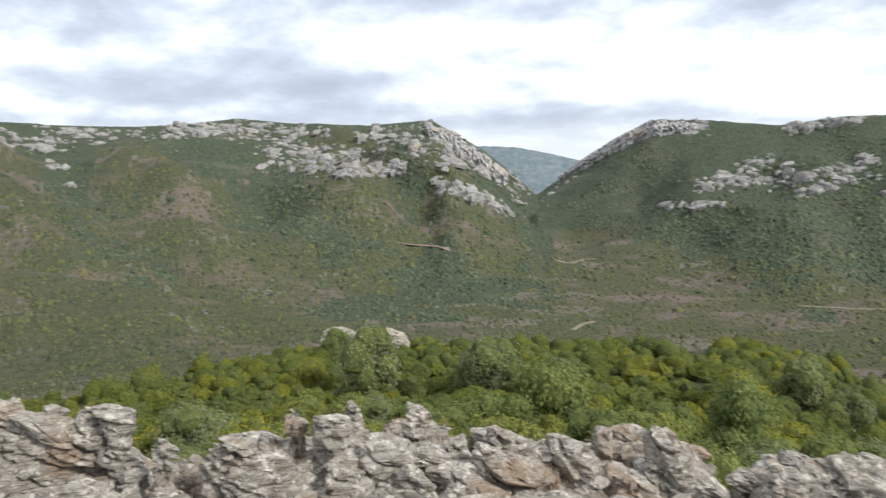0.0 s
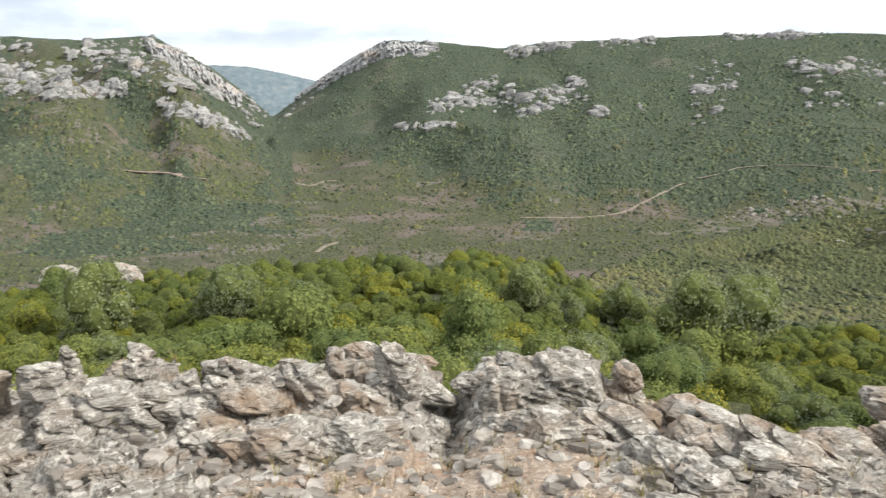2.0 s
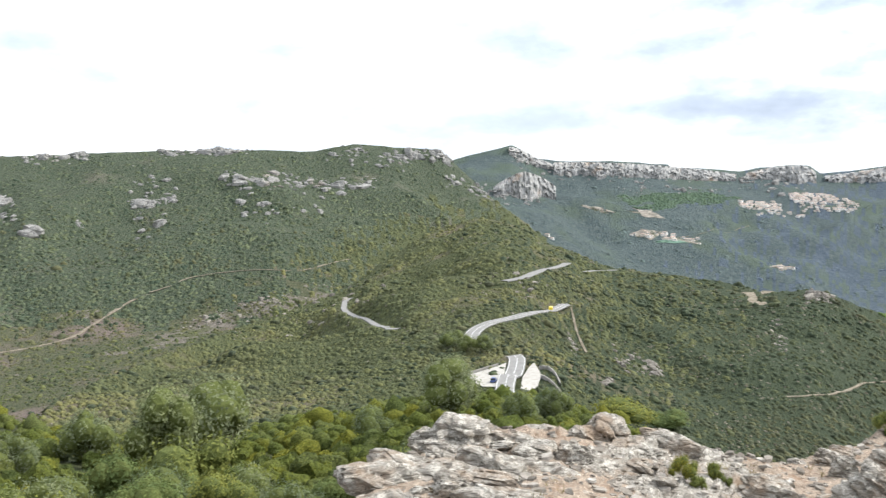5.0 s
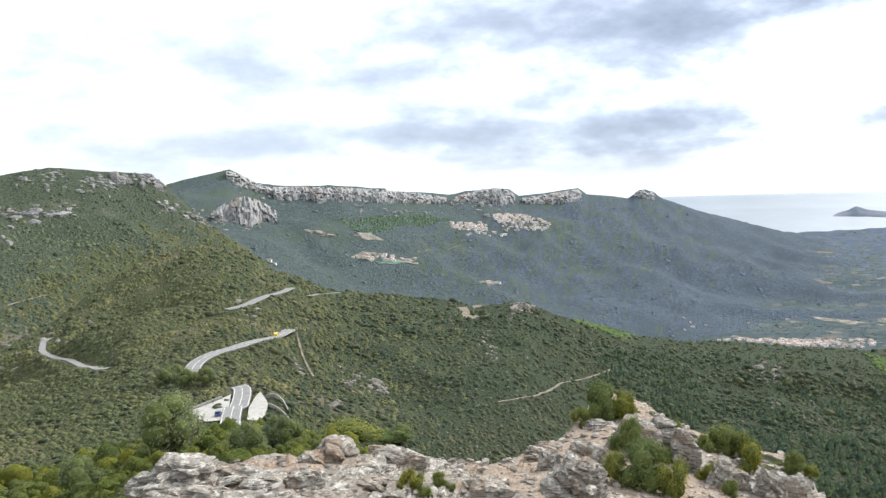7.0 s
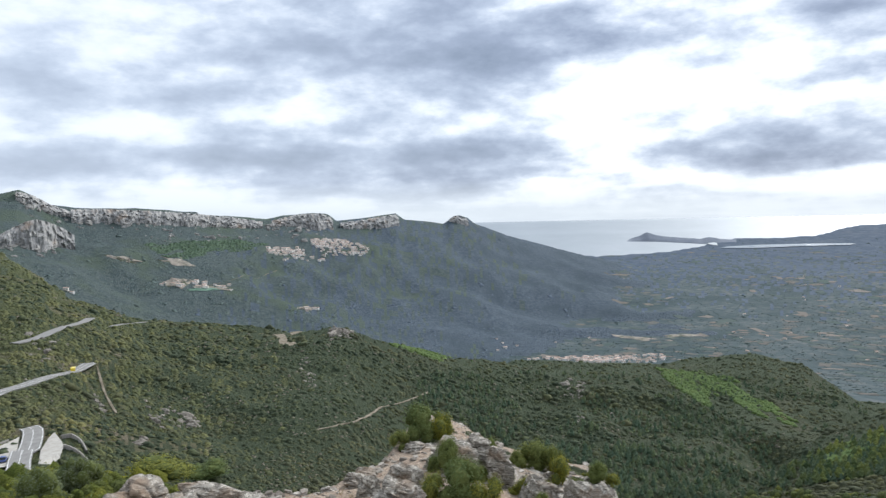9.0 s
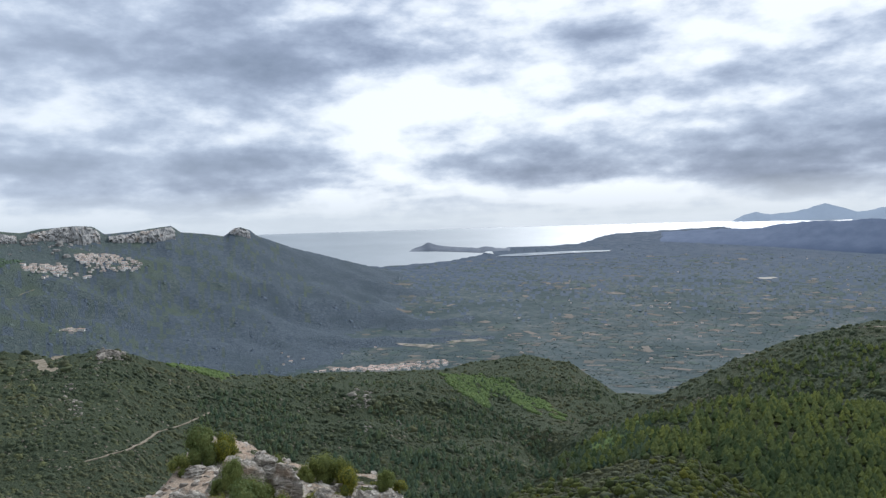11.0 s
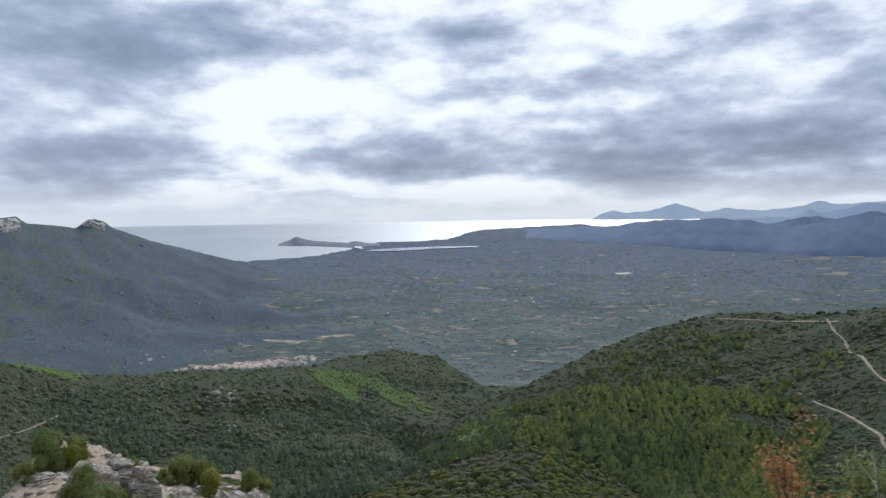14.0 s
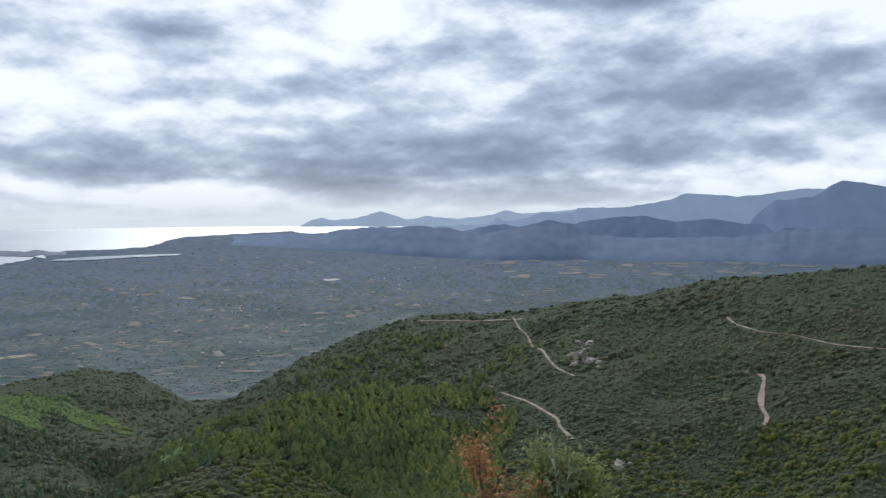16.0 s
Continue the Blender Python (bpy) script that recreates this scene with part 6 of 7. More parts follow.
def rock_points(seed, size, sub=5, block=None):
    """A block of schist: cut by joints, split along tilted beds, chipped and pitted."""
    rng = np.random.default_rng(seed)
    v, fc = ICO[sub]
    # a loaf-shaped block with rounded edges
    k = block or rng.uniform(2.4, 3.8)
    p = v / ((np.abs(v) ** k).sum(axis=1) ** (1 / k))[:, None]
    cuts = [(np.array([0.30, -0.12, 1.0]) + rng.normal(0, 0.10, 3), rng.uniform(0.72, 0.9))]
    a0 = rng.uniform(0, 6.28)
    for i in range(5):
        a = a0 + i * 1.2566 + rng.normal(0, 0.35)
        cuts.append((np.array([math.cos(a), math.sin(a), rng.normal(0.12, 0.25)]), rng.uniform(0.74, 0.96)))
    for i in range(5):
        a = rng.uniform(0, 6.28)
        cuts.append((np.array([math.cos(a), math.sin(a), rng.uniform(0.4, 1.3)]), rng.uniform(0.78, 1.0)))
    for n, c in cuts:
        n = n / np.linalg.norm(n)
        p = p - 0.96 * np.maximum(p @ n - c, 0)[:, None] * n
    p = p / np.abs(p).max(axis=0) * np.asarray(size)
    small = min(size)
    flat = np.stack([p[:, 0], p[:, 1], 0 * p[:, 0]], -1)
    ln = np.linalg.norm(flat, axis=1, keepdims=True) + 1e-6
    side = np.clip(1.6 * ln[:, 0] / max(size[:2]) - 0.3, 0, 1)
    wob = fbm(p[:, 0] * 1.1 + seed, p[:, 1] * 1.1 + p[:, 2], 3, seed)
    # thick beds that step in and out, thin beds that show as fine ledges, open seams between some of them
    push = 0 * side
    for thick, amount, seam in ((rng.uniform(0.13, 0.20), 0.34, 0.06), (rng.uniform(0.035, 0.05), 0.13, 0.035)):
        t = (p @ BED) / thick + 0.5 * wob
        layer = np.floor(t)
        split = np.floor(n_at(p, 1.2 / max(size[0], 0.3), seed + 4) * 3)
        edge = np.clip((np.abs(t - layer - 0.5) - 0.38) / 0.07, 0, 1)
        push = push + (hash2(layer, split + seed, 5) - 0.6) * amount * small - seam * edge * (hash2(layer, layer * 0 + seed, 9) > 0.45)
    # a few upright joints
    for i in range(3):
        a, off = rng.uniform(0, 3.14), rng.uniform(-0.6, 0.6) * size[0]
        d = p[:, 0] * math.cos(a) + p[:, 1] * math.sin(a) + 0.15 * p[:, 2] - off + 0.06 * wob
        push = push - 0.09 * small ** 0.5 * np.exp(-(d / 0.022) ** 2)
    p = p + flat / ln * (push * side)[:, None]
    p[:, 2] += 0.7 * push * (1 - side) * (p[:, 2] > 0)
    q = p * 4.0
    n1 = fbm(q[:, 0] + 0.7 * q[:, 2] + seed * 3, q[:, 1] - 0.6 * q[:, 2], 5, seed, 0.6)
    n2 = fbm(q[:, 0] * 1.3 - q[:, 2] * 1.6, q[:, 1] + q[:, 2] * 1.1 + seed, 5, seed + 3, 0.6)
    p = p + v * (0.022 * n1)[:, None] + np.stack([0.012 * n2, -0.012 * n1, 0.010 * n2], -1)
    return p, fc


def rock_mesh(name, seed, size, sub=5, mt=None):
    p, fc = rock_points(seed, size, sub)
    return np_mesh(name, p, [fc], mt or M_SCHIST, smooth=False)


def make_ledge(seed, size, label):
    """An outcrop of thin tilted slabs lying on one another, broken back towards the top."""
    rng = np.random.default_rng(seed)
    w, d, h = size
    ledge = tagged(new("rock"), label, "rock", "rocks of the summit")
    z, tilt = -h, rng.uniform(0.12, 0.28)
    while z < h - 0.03:
        t = min(rng.uniform(0.08, 0.18), h - z)
        u = (z + h) / (2 * h)
        for side in range(1 if w < 0.5 else 2):
            ww = w * (1 - 0.3 * u) * (rng.uniform(0.75, 1.0) if w < 0.5 else rng.uniform(0.45, 0.66))
            cx = (0 if w < 0.5 else (side * 2 - 1) * w * 0.45 * (1 - 0.3 * u)) + rng.normal(0, 0.10) * w
            q, fc = rock_points(int(rng.integers(1, 99999)), (ww, d * (1 - 0.35 * u) * rng.uniform(0.75, 1.0), t * 0.66), 4 if w > 0.35 else 3, 6.5)
            a = rng.normal(0, 0.25)
            x, y = q[:, 0] * math.cos(a) - q[:, 1] * math.sin(a), q[:, 0] * math.sin(a) + q[:, 1] * math.cos(a)
            tx, ty = -tilt + rng.normal(0, 0.05), rng.normal(0.05, 0.06)
            at_slab = np.stack([x + cx, y + rng.normal(0, 0.08) * d + 0.18 * d * u, q[:, 2] + z + t / 2 + x * tx + y * ty], -1)
            part("slab", np_mesh("slab", at_slab, [fc], M_SCHIST, smooth=False), ledge)
        z += t * 0.84
    return ledge


def n_at(p, s, seed):
    return fbm(p[:, 0] * s + p[:, 2] * s, p[:, 1] * s - p[:, 2] * s, 3, seed)


def summit_hit(b, e, r0=2.0):
    """The distance at which the line of sight first meets the summit."""
    r = np.linspace(r0, 13.4, 700)
    h = summit(np.full(700, b), r) + 0.02
    seen = np.where(np.degrees(np.arctan2(h - EYE, r)) >= e)[0]
    return float(r[seen[0]]) if len(seen) else None


def put_rock(seed, t_l, t_r, sub=5, sink=0.2, deep=0.85, far=None, full=1.1, bedded=False, label="weathered grey schist boulder with pale lichen"):
    """A rock between two sighted corners (upper one side, lower other side), standing on the summit."""
    (b0, e_top), (b1, e_low) = t_l, t_r
    b = (b0 + b1) / 2
    s1 = float(table(S1, b))
    hit = summit_hit(b, e_low)
    r = (hit if hit and (far or hit < float(table(RIM, b)) + 1.5) else None) or far or EYE / max(0.05, math.tan(radians(-e_low)) - s1)
    w = r * radians(abs(b1 - b0)) * 0.5
    z1, z0 = EYE + (r + w * deep * 0.45) * math.tan(radians(e_top)), EYE + r * math.tan(radians(e_low))
    h = max(0.12, (z1 - z0 + sink) / 2)
    x, y = (r + w * deep * 0.5) * math.sin(radians(b)), (r + w * deep * 0.5) * math.cos(radians(b))
    if bedded:
        ob = make_ledge(seed, (w * full, w * deep, h), label)
    else:
        ob = tagged(new("rock", rock_mesh("rock", seed, (w * full, w * deep, h * 1.08), sub)), label, "rock", "rocks of the summit")
    ob.matrix_basis = pose(x, y, z0 - sink + h, 0, 0, -b)
    return ob


SUMMIT_ROCKS = []
SUMMIT_ROCKS += [[(-10.48, -18.54), (-6.06, -22.40)], [(-7.89, -17.51), (-6.06, -19.63)], [(-4.05, -18.27), (-0.56, -22.35)], [(-11.96, -18.14), (-9.77, -21.73)], [(-0.41, -20.51), (2.38, -22.55)], [(2.38, -19.81), (5.52, -21.62)], [(6.09, -20.33), (11.87, -23.07)]]
SUMMIT_ROCKS += [[(10.20, -18.97), (13.26, -22.24)], [(13.63, -19.28), (18.26, -22.85)], [(1.38, -21.23), (5.92, -23.28)], [(-4.04, -22.37), (-0.31, -24.25)], [(-9.70, -22.31), (-4.75, -24.16)], [(-8.81, -21.34), (-4.80, -23.09)]]
SUMMIT_ROCKS += [[(11.77, -22.73), (15.98, -24.01)], [(22.00, -20.69), (25.63, -23.51)], [(23.83, -19.85), (32.17, -22.89)], [(31.56, -19.70), (34.73, -22.43)], [(30.05, -23.57), (36.71, -24.95)], [(35.08, -22.28), (40.99, -23.86)]]
SUMMIT_ROCKS += [[(40.29, -23.63), (48.20, -25.65)]]
SUMMIT_ROCKS += [[(-31.29, -15.05), (-28.31, -18.94)], [(-28.10, -16.10), (-25.37, -20.79)], [(-25.16, -16.83), (-21.60, -21.69)], [(-22.10, -19.16), (-18.93, -22.50)], [(-18.57, -19.62), (-13.45, -23.51)]]
OUTCROPS = [[(-31.99, -16.56), (-20.95, -21.36)], [(-18.40, -20.61), (-9.44, -23.80)], [(-7.96, -20.91), (3.66, -23.28)], [(35.63, -23.30), (46.76, -24.85)]]
for k, sight in enumerate(OUTCROPS):
    put_rock(470 + k, *sight, deep=0.5, sink=0.55, bedded=True, label="long low outcrop of bedded grey schist")
for k, sight in enumerate(SUMMIT_ROCKS):
    put_rock(400 + k, *sight, full=0.95 if k in (7, 8, 14, 16) else 1.08, bedded=k not in (1, 7, 8, 14, 15, 16, 20))
# the shelf beside it: two boulders on its brow, flat tilted slabs half sunk in soil over the rest
for k, sight in enumerate([[(55.12, -16.9), (59.75, -18.6)], [(66.15, -16.9), (69.73, -18.0)], [(76.44, -20.2), (81.16, -21.4)]]):
    put_rock(500 + k, *sight, deep=1.0, sink=0.3, bedded=k > 1)
rng = np.random.default_rng(74)
SHELF_MESH = [rock_mesh("rock", 720 + k, (0.62, 0.30, 0.13 + 0.05 * (k % 3)), 4) for k in range(8)]
for k in range(70):
    b, u = rng.uniform(52.5, 84), rng.uniform(0, 1) ** 0.6
    r = 3.4 + (float(table(RIM, b)) - 3.2) * u
    x, y, w = r * math.sin(radians(b)), r * math.cos(radians(b)), 0.22 + 0.5 * rng.uniform(0, 1) ** 1.5 * (1.0 if b < 70 else 0.6)
    ob = tagged(new("rock", SHELF_MESH[k % 8]), "flat tilted slab of pale grey schist", "rock", "rocks of the summit")
    ob.matrix_basis = pose(x, y, float(summit_height(np.array([x]), np.array([y]))[0]) - 0.02, rng.normal(4, 8), 16 + rng.normal(0, 8), rng.normal(-50, 22)) @ Matrix.Diagonal((w, w, w, 1))
put_rock(521, *[(82.65, -18.38), (87.73, -21.58)], label="large pale boulder with grey lichen")
KNOLL_ROCKS = [([(87.72, -15.37), (91.29, -17.42)], 11.8), ([(89.94, -15.10), (92.58, -17.31)], 12.2), ([(92.11, -15.91), (94.04, -18.33)], 11.6), ([(97.29, -18.14), (100.30, -19.96)], 11.2), ([(94.37, -17.64), (97.11, -19.41)], 11.4),
               ([(84.80, -16.93), (87.77, -18.37)], 11.6), ([(99.52, -18.54), (101.15, -20.67)], 11.4), ([(82.30, -17.68), (84.58, -18.73)], 10.5)]
for k, (sight, far) in enumerate(KNOLL_ROCKS):
    put_rock(540 + k, (sight[0][0], sight[0][1] - 0.6), (sight[1][0], sight[1][1] - 0.6), far=far, deep=0.8, sink=0.45, full=1.15)

# smaller blocks that fill the gaps between the big ones
rng = np.random.default_rng(76)
BLOCK_MESH = [rock_mesh("rock", 700 + k, (0.5, 0.36, 0.12 + 0.05 * (k % 3)), 4) for k in range(12)]
n_block = 0
while n_block < 150:
    b, u = rng.uniform(-34, 101), rng.uniform(0, 1)
    r = 2.6 + (float(table(RIM, b)) - 2.5) * u ** 0.7
    x, y = r * math.sin(radians(b)), r * math.cos(radians(b))
    if r < float(table(RIM, b)) - 1.6 and fbm(np.array([x / 2.4 + 3]), np.array([y / 2.4]), 3, 41)[0] < -0.05:
        continue
    s = 0.15 + 0.45 * rng.uniform(0, 1) ** 1.6
    ob = tagged(new("rock", BLOCK_MESH[n_block % 12]), "small broken block of grey schist", "rock", "rocks of the summit")
    ob.matrix_basis = pose(x, y, float(summit_height(np.array([x]), np.array([y]))[0]) + 0.03 * s, rng.uniform(-8, 8), 14 + rng.uniform(-9, 9), rng.normal(0, 25)) @ Matrix.Diagonal((s, s, s * rng.uniform(0.8, 1.4), 1))
    n_block += 1

# rocks that stand out of the scrub on the spur
for k, (sight, wide, high) in enumerate((([(-7.70, -14.20)], 4.0, 1.8), ([(-5.67, -14.00)], 6.0, 2.3), ([(-3.99, -14.41)], 4.0, 1.7), ([(-9.36, -13.93)], 2.0, 0.7), ([(-6.47, -14.36)], 2.0, 1.2), ([(-13.08, -14.33)], 3.2, 0.7), ([(14.39, -13.54)], 1.6, 0.6), ([(14.23, -13.51)], 1.4, 0.5))):
    x, y, z, r, _ = place([sight[0][0]], [sight[0][1]])
    ob = tagged(new("rock", rock_mesh("rock", 800 + k, (wide * 0.5, wide * 0.35, high), 4)), "grey rock standing out of the scrub", "rock")
    ob.matrix_basis = pose(float(x[0]), float(y[0]), float(z[0]) + 0.55 + 0.3 * high, 0, 0, -sight[0][0])
# loose slabs and chips between them
rng = np.random.default_rng(77)


def slab(rnd):
    v, fcs, n = [], [], 6
    for h, rad in ((0.0, 1.0), (0.55, 0.85)):
        for i in range(n):
            a = 2 * math.pi * (i + rnd.uniform(-0.3, 0.3)) / n
            v.append((rad * rnd.uniform(0.7, 1.1) * math.cos(a), rad * 0.75 * math.sin(a), h + 0.25 * math.cos(a) + rnd.uniform(-0.1, 0.1)))
    for i in range(n):
        j = (i + 1) % n
        fcs += [(i, j, n + j), (i, n + j, n + i)]
    for i in range(1, n - 1):
        fcs.append((n, n + i, n + i + 1))
    return np.array(v), np.array(fcs)


SLABS = [slab(rnd) for _ in range(10)]
b, rr = np.concatenate([rng.uniform(-34, 103, 19000), rng.uniform(103, 326, 2500)]), 1.9 + 10.8 * rng.uniform(0, 1, 21500) ** 0.9
x, y = rr * np.sin(np.radians(b)), rr * np.cos(np.radians(b))
keep = rr < table(RIM, np.where(b > 180, b - 360, b)) + 0.4
x, y = x[keep], y[keep]
z = summit_height(x, y)
scattered("loose_stones", SLABS, np.stack([x, y, z], -1), 0.014 + 0.062 * rng.uniform(0, 1, len(x)) ** 2.6, M_STONE, "loose flat chips and slabs of schist", "stones", tall=(0.35, 0.9), seed=78, sink=0.1, lean=0)


# dry grass in the cracks
def tuft(rnd, n=14):
    v, fcs = [], []
    for i in range(n):
        a, lean = rnd.uniform(0, 6.28), rnd.uniform(0.3, 1.3)
        h, w = rnd.uniform(0.4, 1.0), 0.025
        px, py = 0.15 * rnd.uniform(-1, 1), 0.15 * rnd.uniform(-1, 1)
        ca, sa = math.cos(a), math.sin(a)
        v += [(px - w * sa, py + w * ca, -0.1), (px + w * sa, py - w * ca, -0.1), (px + lean * h * ca, py + lean * h * sa, h)]
        fcs.append((3 * i, 3 * i + 1, 3 * i + 2))
    return np.array(v), np.array(fcs)


TUFT_SHAPES = [tuft(rnd) for _ in range(6)]
b, rr = rng.uniform(-34, 103, 2600), 2.1 + 9.5 * rng.uniform(0, 1, 2600)
x, y = rr * np.sin(np.radians(b)), rr * np.cos(np.radians(b))
keep = (rr < table(RIM, b) + 0.2) & (fbm(x / 1.3, y / 1.3, 3, 91) > 0.08)
x, y = x[keep], y[keep]
scattered("dry_grass", TUFT_SHAPES, np.stack([x, y, summit_height(x, y)], -1), rng.uniform(0.04, 0.11, len(x)), M_GRASS, "dry grass tufts in the cracks of the rock", "grass", tall=(0.8, 1.3), seed=92, sink=0, lean=0)


# ---------------------------------------------------------------- shrubs and trees near the summit
def leaf_cloud(seed, n, leaf, lobes=7, squash=0.8, spread=0.55):
    """Leaves set round a lumpy crown, about one metre in radius, resting on z = 0."""
    rng = np.random.default_rng(seed)
    c = rng.normal(0, 1, (lobes, 3))
    c /= np.linalg.norm(c, axis=1, keepdims=True)
    c = c * spread * rng.uniform(0.6, 1.0, (lobes, 1)) * (1, 1, 0.75) + (0, 0, 0.75 * squash)
    c[:, 2] = np.maximum(c[:, 2], 0.32)
    rad = rng.uniform(0.36, 0.56, lobes)
    k = rng.integers(0, lobes, n)
    d = rng.normal(0, 1, (n, 3))
    d /= np.linalg.norm(d, axis=1, keepdims=True)
    pos = c[k] + d * (rad[k] * rng.uniform(0.5, 1.0, n) ** 0.6 * (1 + 0.22 * np.sin(d[:, 0] * 9 + k) * np.sin(d[:, 1] * 8 + 2 * k) * np.sin(d[:, 2] * 7)))[:, None] * (1, 1, squash)
    pos[:, 2] = np.maximum(pos[:, 2], 0.03)
    nrm = d + rng.normal(0, 0.38, (n, 3)) + (0, 0, 0.3)
    nrm /= np.linalg.norm(nrm, axis=1, keepdims=True)
    u = np.cross(nrm, rng.normal(0, 1, (n, 3)))
    u /= np.linalg.norm(u, axis=1, keepdims=True)
    w = np.cross(nrm, u)
    s = (leaf * rng.uniform(0.6, 1.3, n))[:, None]
    v = np.stack([pos - u * s, pos + u * s * 0.8 - w * s * 0.5 + nrm * s * 0.2, pos + u * s * 0.8 + w * s * 0.6], 1).reshape(-1, 3)
    f4 = np.arange(3 * n).reshape(-1, 3)
    cv, cf = ICO[2]
    core_v, core_f, base = [], [], 0
    for q, rr_ in zip(c, rad):
        lump = 1 + 0.25 * fbm(cv[:, 0] * 3 + q[0] * 9, cv[:, 1] * 3 + cv[:, 2] * 2, 3, seed)
        core_v.append(cv * (rr_ * 0.62 * lump)[:, None] * (1, 1, squash) + q)
        core_f.append(cf + base)
        base += len(cv)
    return v, f4, np.vstack(core_v), np.vstack(core_f)


def stem_mesh(seed, n, reach, mt, thick=0.05):
    rng = np.random.default_rng(seed)
    vs, fs = [], []
    for _ in range(n):
        a, lean = rng.uniform(0, 2 * np.pi), rng.uniform(0.1, 0.6)
        pts = [np.array([0.05 * math.cos(a), 0.05 * math.sin(a), -0.25])]
        for s in range(4):
            pts.append(pts[-1] + np.array([math.cos(a) * lean, math.sin(a) * lean, 1.0]) * reach / 4 + rng.normal(0, 0.04 * reach, 3))
        for s, q in enumerate(pts):
            w = thick * (1 - 0.2 * s)
            for i in range(5):
                vs.append(q + np.array([w * math.cos(i * 1.2566), w * math.sin(i * 1.2566), 0]))
        o = len(vs) - 25
        for s in range(4):
            for i in range(5):
                j = (i + 1) % 5
                fs.append((o + s * 5 + i, o + s * 5 + j, o + s * 5 + 5 + j, o + s * 5 + 5 + i))
    return np_mesh("stem", np.array(vs), [np.array(fs)], mt)


def make_shrub(name, seed, n, leaf, leaf_mt, label, group, squash=0.85, lobes=8, spread=0.55, cat="shrub"):
    shrub = tagged(new(name), label, cat, group)
    v, f4, cv, cf = leaf_cloud(seed, n, leaf, lobes, squash, spread)
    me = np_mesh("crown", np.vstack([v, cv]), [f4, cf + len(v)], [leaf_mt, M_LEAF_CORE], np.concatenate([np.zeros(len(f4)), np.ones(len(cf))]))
    part("crown", me, shrub)
    part("stem", stem_mesh(seed, 4, 0.75 * squash, M_BARK, 0.035), shrub)
    return shrub


NEAR = "shrubs of the near slope"
CLOSE = [make_shrub("shrub", 640 + k, 3700, 0.038, M_LEAF_A, "dense green evergreen maquis shrub", NEAR, 0.8 + 0.1 * (k % 3), 10, 0.68) for k in range(4)]
SHRUBS = [make_shrub("shrub", 600 + k, 3000, 0.041, M_LEAF_A, "dense green evergreen maquis shrub", NEAR, 0.8 + 0.1 * (k % 3)) for k in range(5)]
OLIVES = [make_shrub("tree", 620 + k, 3500, 0.037, M_LEAF_G, "round grey-green evergreen tree on the slope", "round trees of the near slope", 0.95, 11, 0.6, "tree") for k in range(3)]


def plant(ob, x, y, z, s, tall, turn):
    q = copy_thing(ob, pose(x, y, z, 0, 0, turn))
    q.scale = (s, s, s * tall)
    return q


def near_ground(x, y):
    r = np.hypot(x, y)
    return np.where(r < 12.4, summit_height(x, y), height(x, y))


# single trees that stand out on the slope: sight of the foot, width in degrees
OUTSTANDING = []
OUTSTANDING += [([(24.43, -17.72)], 4.2, 1), ([(21.13, -17.87)], 4.2, 0), ([(32.12, -18.04)], 4.0, 1), ([(36.65, -19.44)], 6.2, 1), ([(40.43, -19.01)], 6.8, 1), ([(38.35, -21.73)], 7.5, 0)]
OUTSTANDING += [([(51.65, -18.61)], 3.2, 1), ([(57.13, -17.16)], 5.0, 1), ([(27.68, -18.28)], 3.2, 1), ([(-4.96, -17.64)], 5.5, 1), ([(3.44, -17.59)], 5.0, 1), ([(8.23, -17.33)], 3.5, 1)]
OUTSTANDING += [([(-7.78, -14.94)], 3.0, 0), ([(62.64, -18.38)], 3.2, 1), ([(58.71, -12.73)], 1.6, 1), ([(58.01, -12.13)], 1.3, 1), ([(59.88, -12.70)], 1.4, 1), ([(57.35, -12.43)], 1.5, 1)]
OUTSTANDING += [([(62.72, -18.00)], 2.2, 1), ([(57.85, -16.96)], 4.2, 1), ([(64.60, -17.31)], 2.4, 1), ([(56.99, -16.05)], 3.0, 1), ([(65.59, -17.03)], 1.6, 1), ([(65.17, -17.46)], 2.4, 1)]
OUTSTANDING += [([(57.51, -16.78)], 4.2, 1), ([(70.21, -17.27)], 5.0, 2), ([(73.15, -17.57)], 3.6, 2), ([(21.34, -21.44)], 6.0, 0), ([(33.78, -21.15)], 4.5, 0), ([(8.22, -20.07)], 7.0, 0)]
OUTSTANDING += [([(-9.49, -17.02)], 3.5, 0)]
rng = np.random.default_rng(55)
for k, (sight, wide, kind) in enumerate(OUTSTANDING):
    x, y, z, r, _ = place([sight[0][0]], [sight[0][1]])
    s = float(r[0]) * radians(wide) / 2
    src = (SHRUBS, OLIVES, SHRUBS)[kind]
    plant(src[k % len(src)], float(x[0]), float(y[0]), float(z[0]), s * 1.15, rng.uniform(0.45, 0.55) if kind == 2 else rng.uniform(1.05, 1.35), rng.uniform(0, 360))
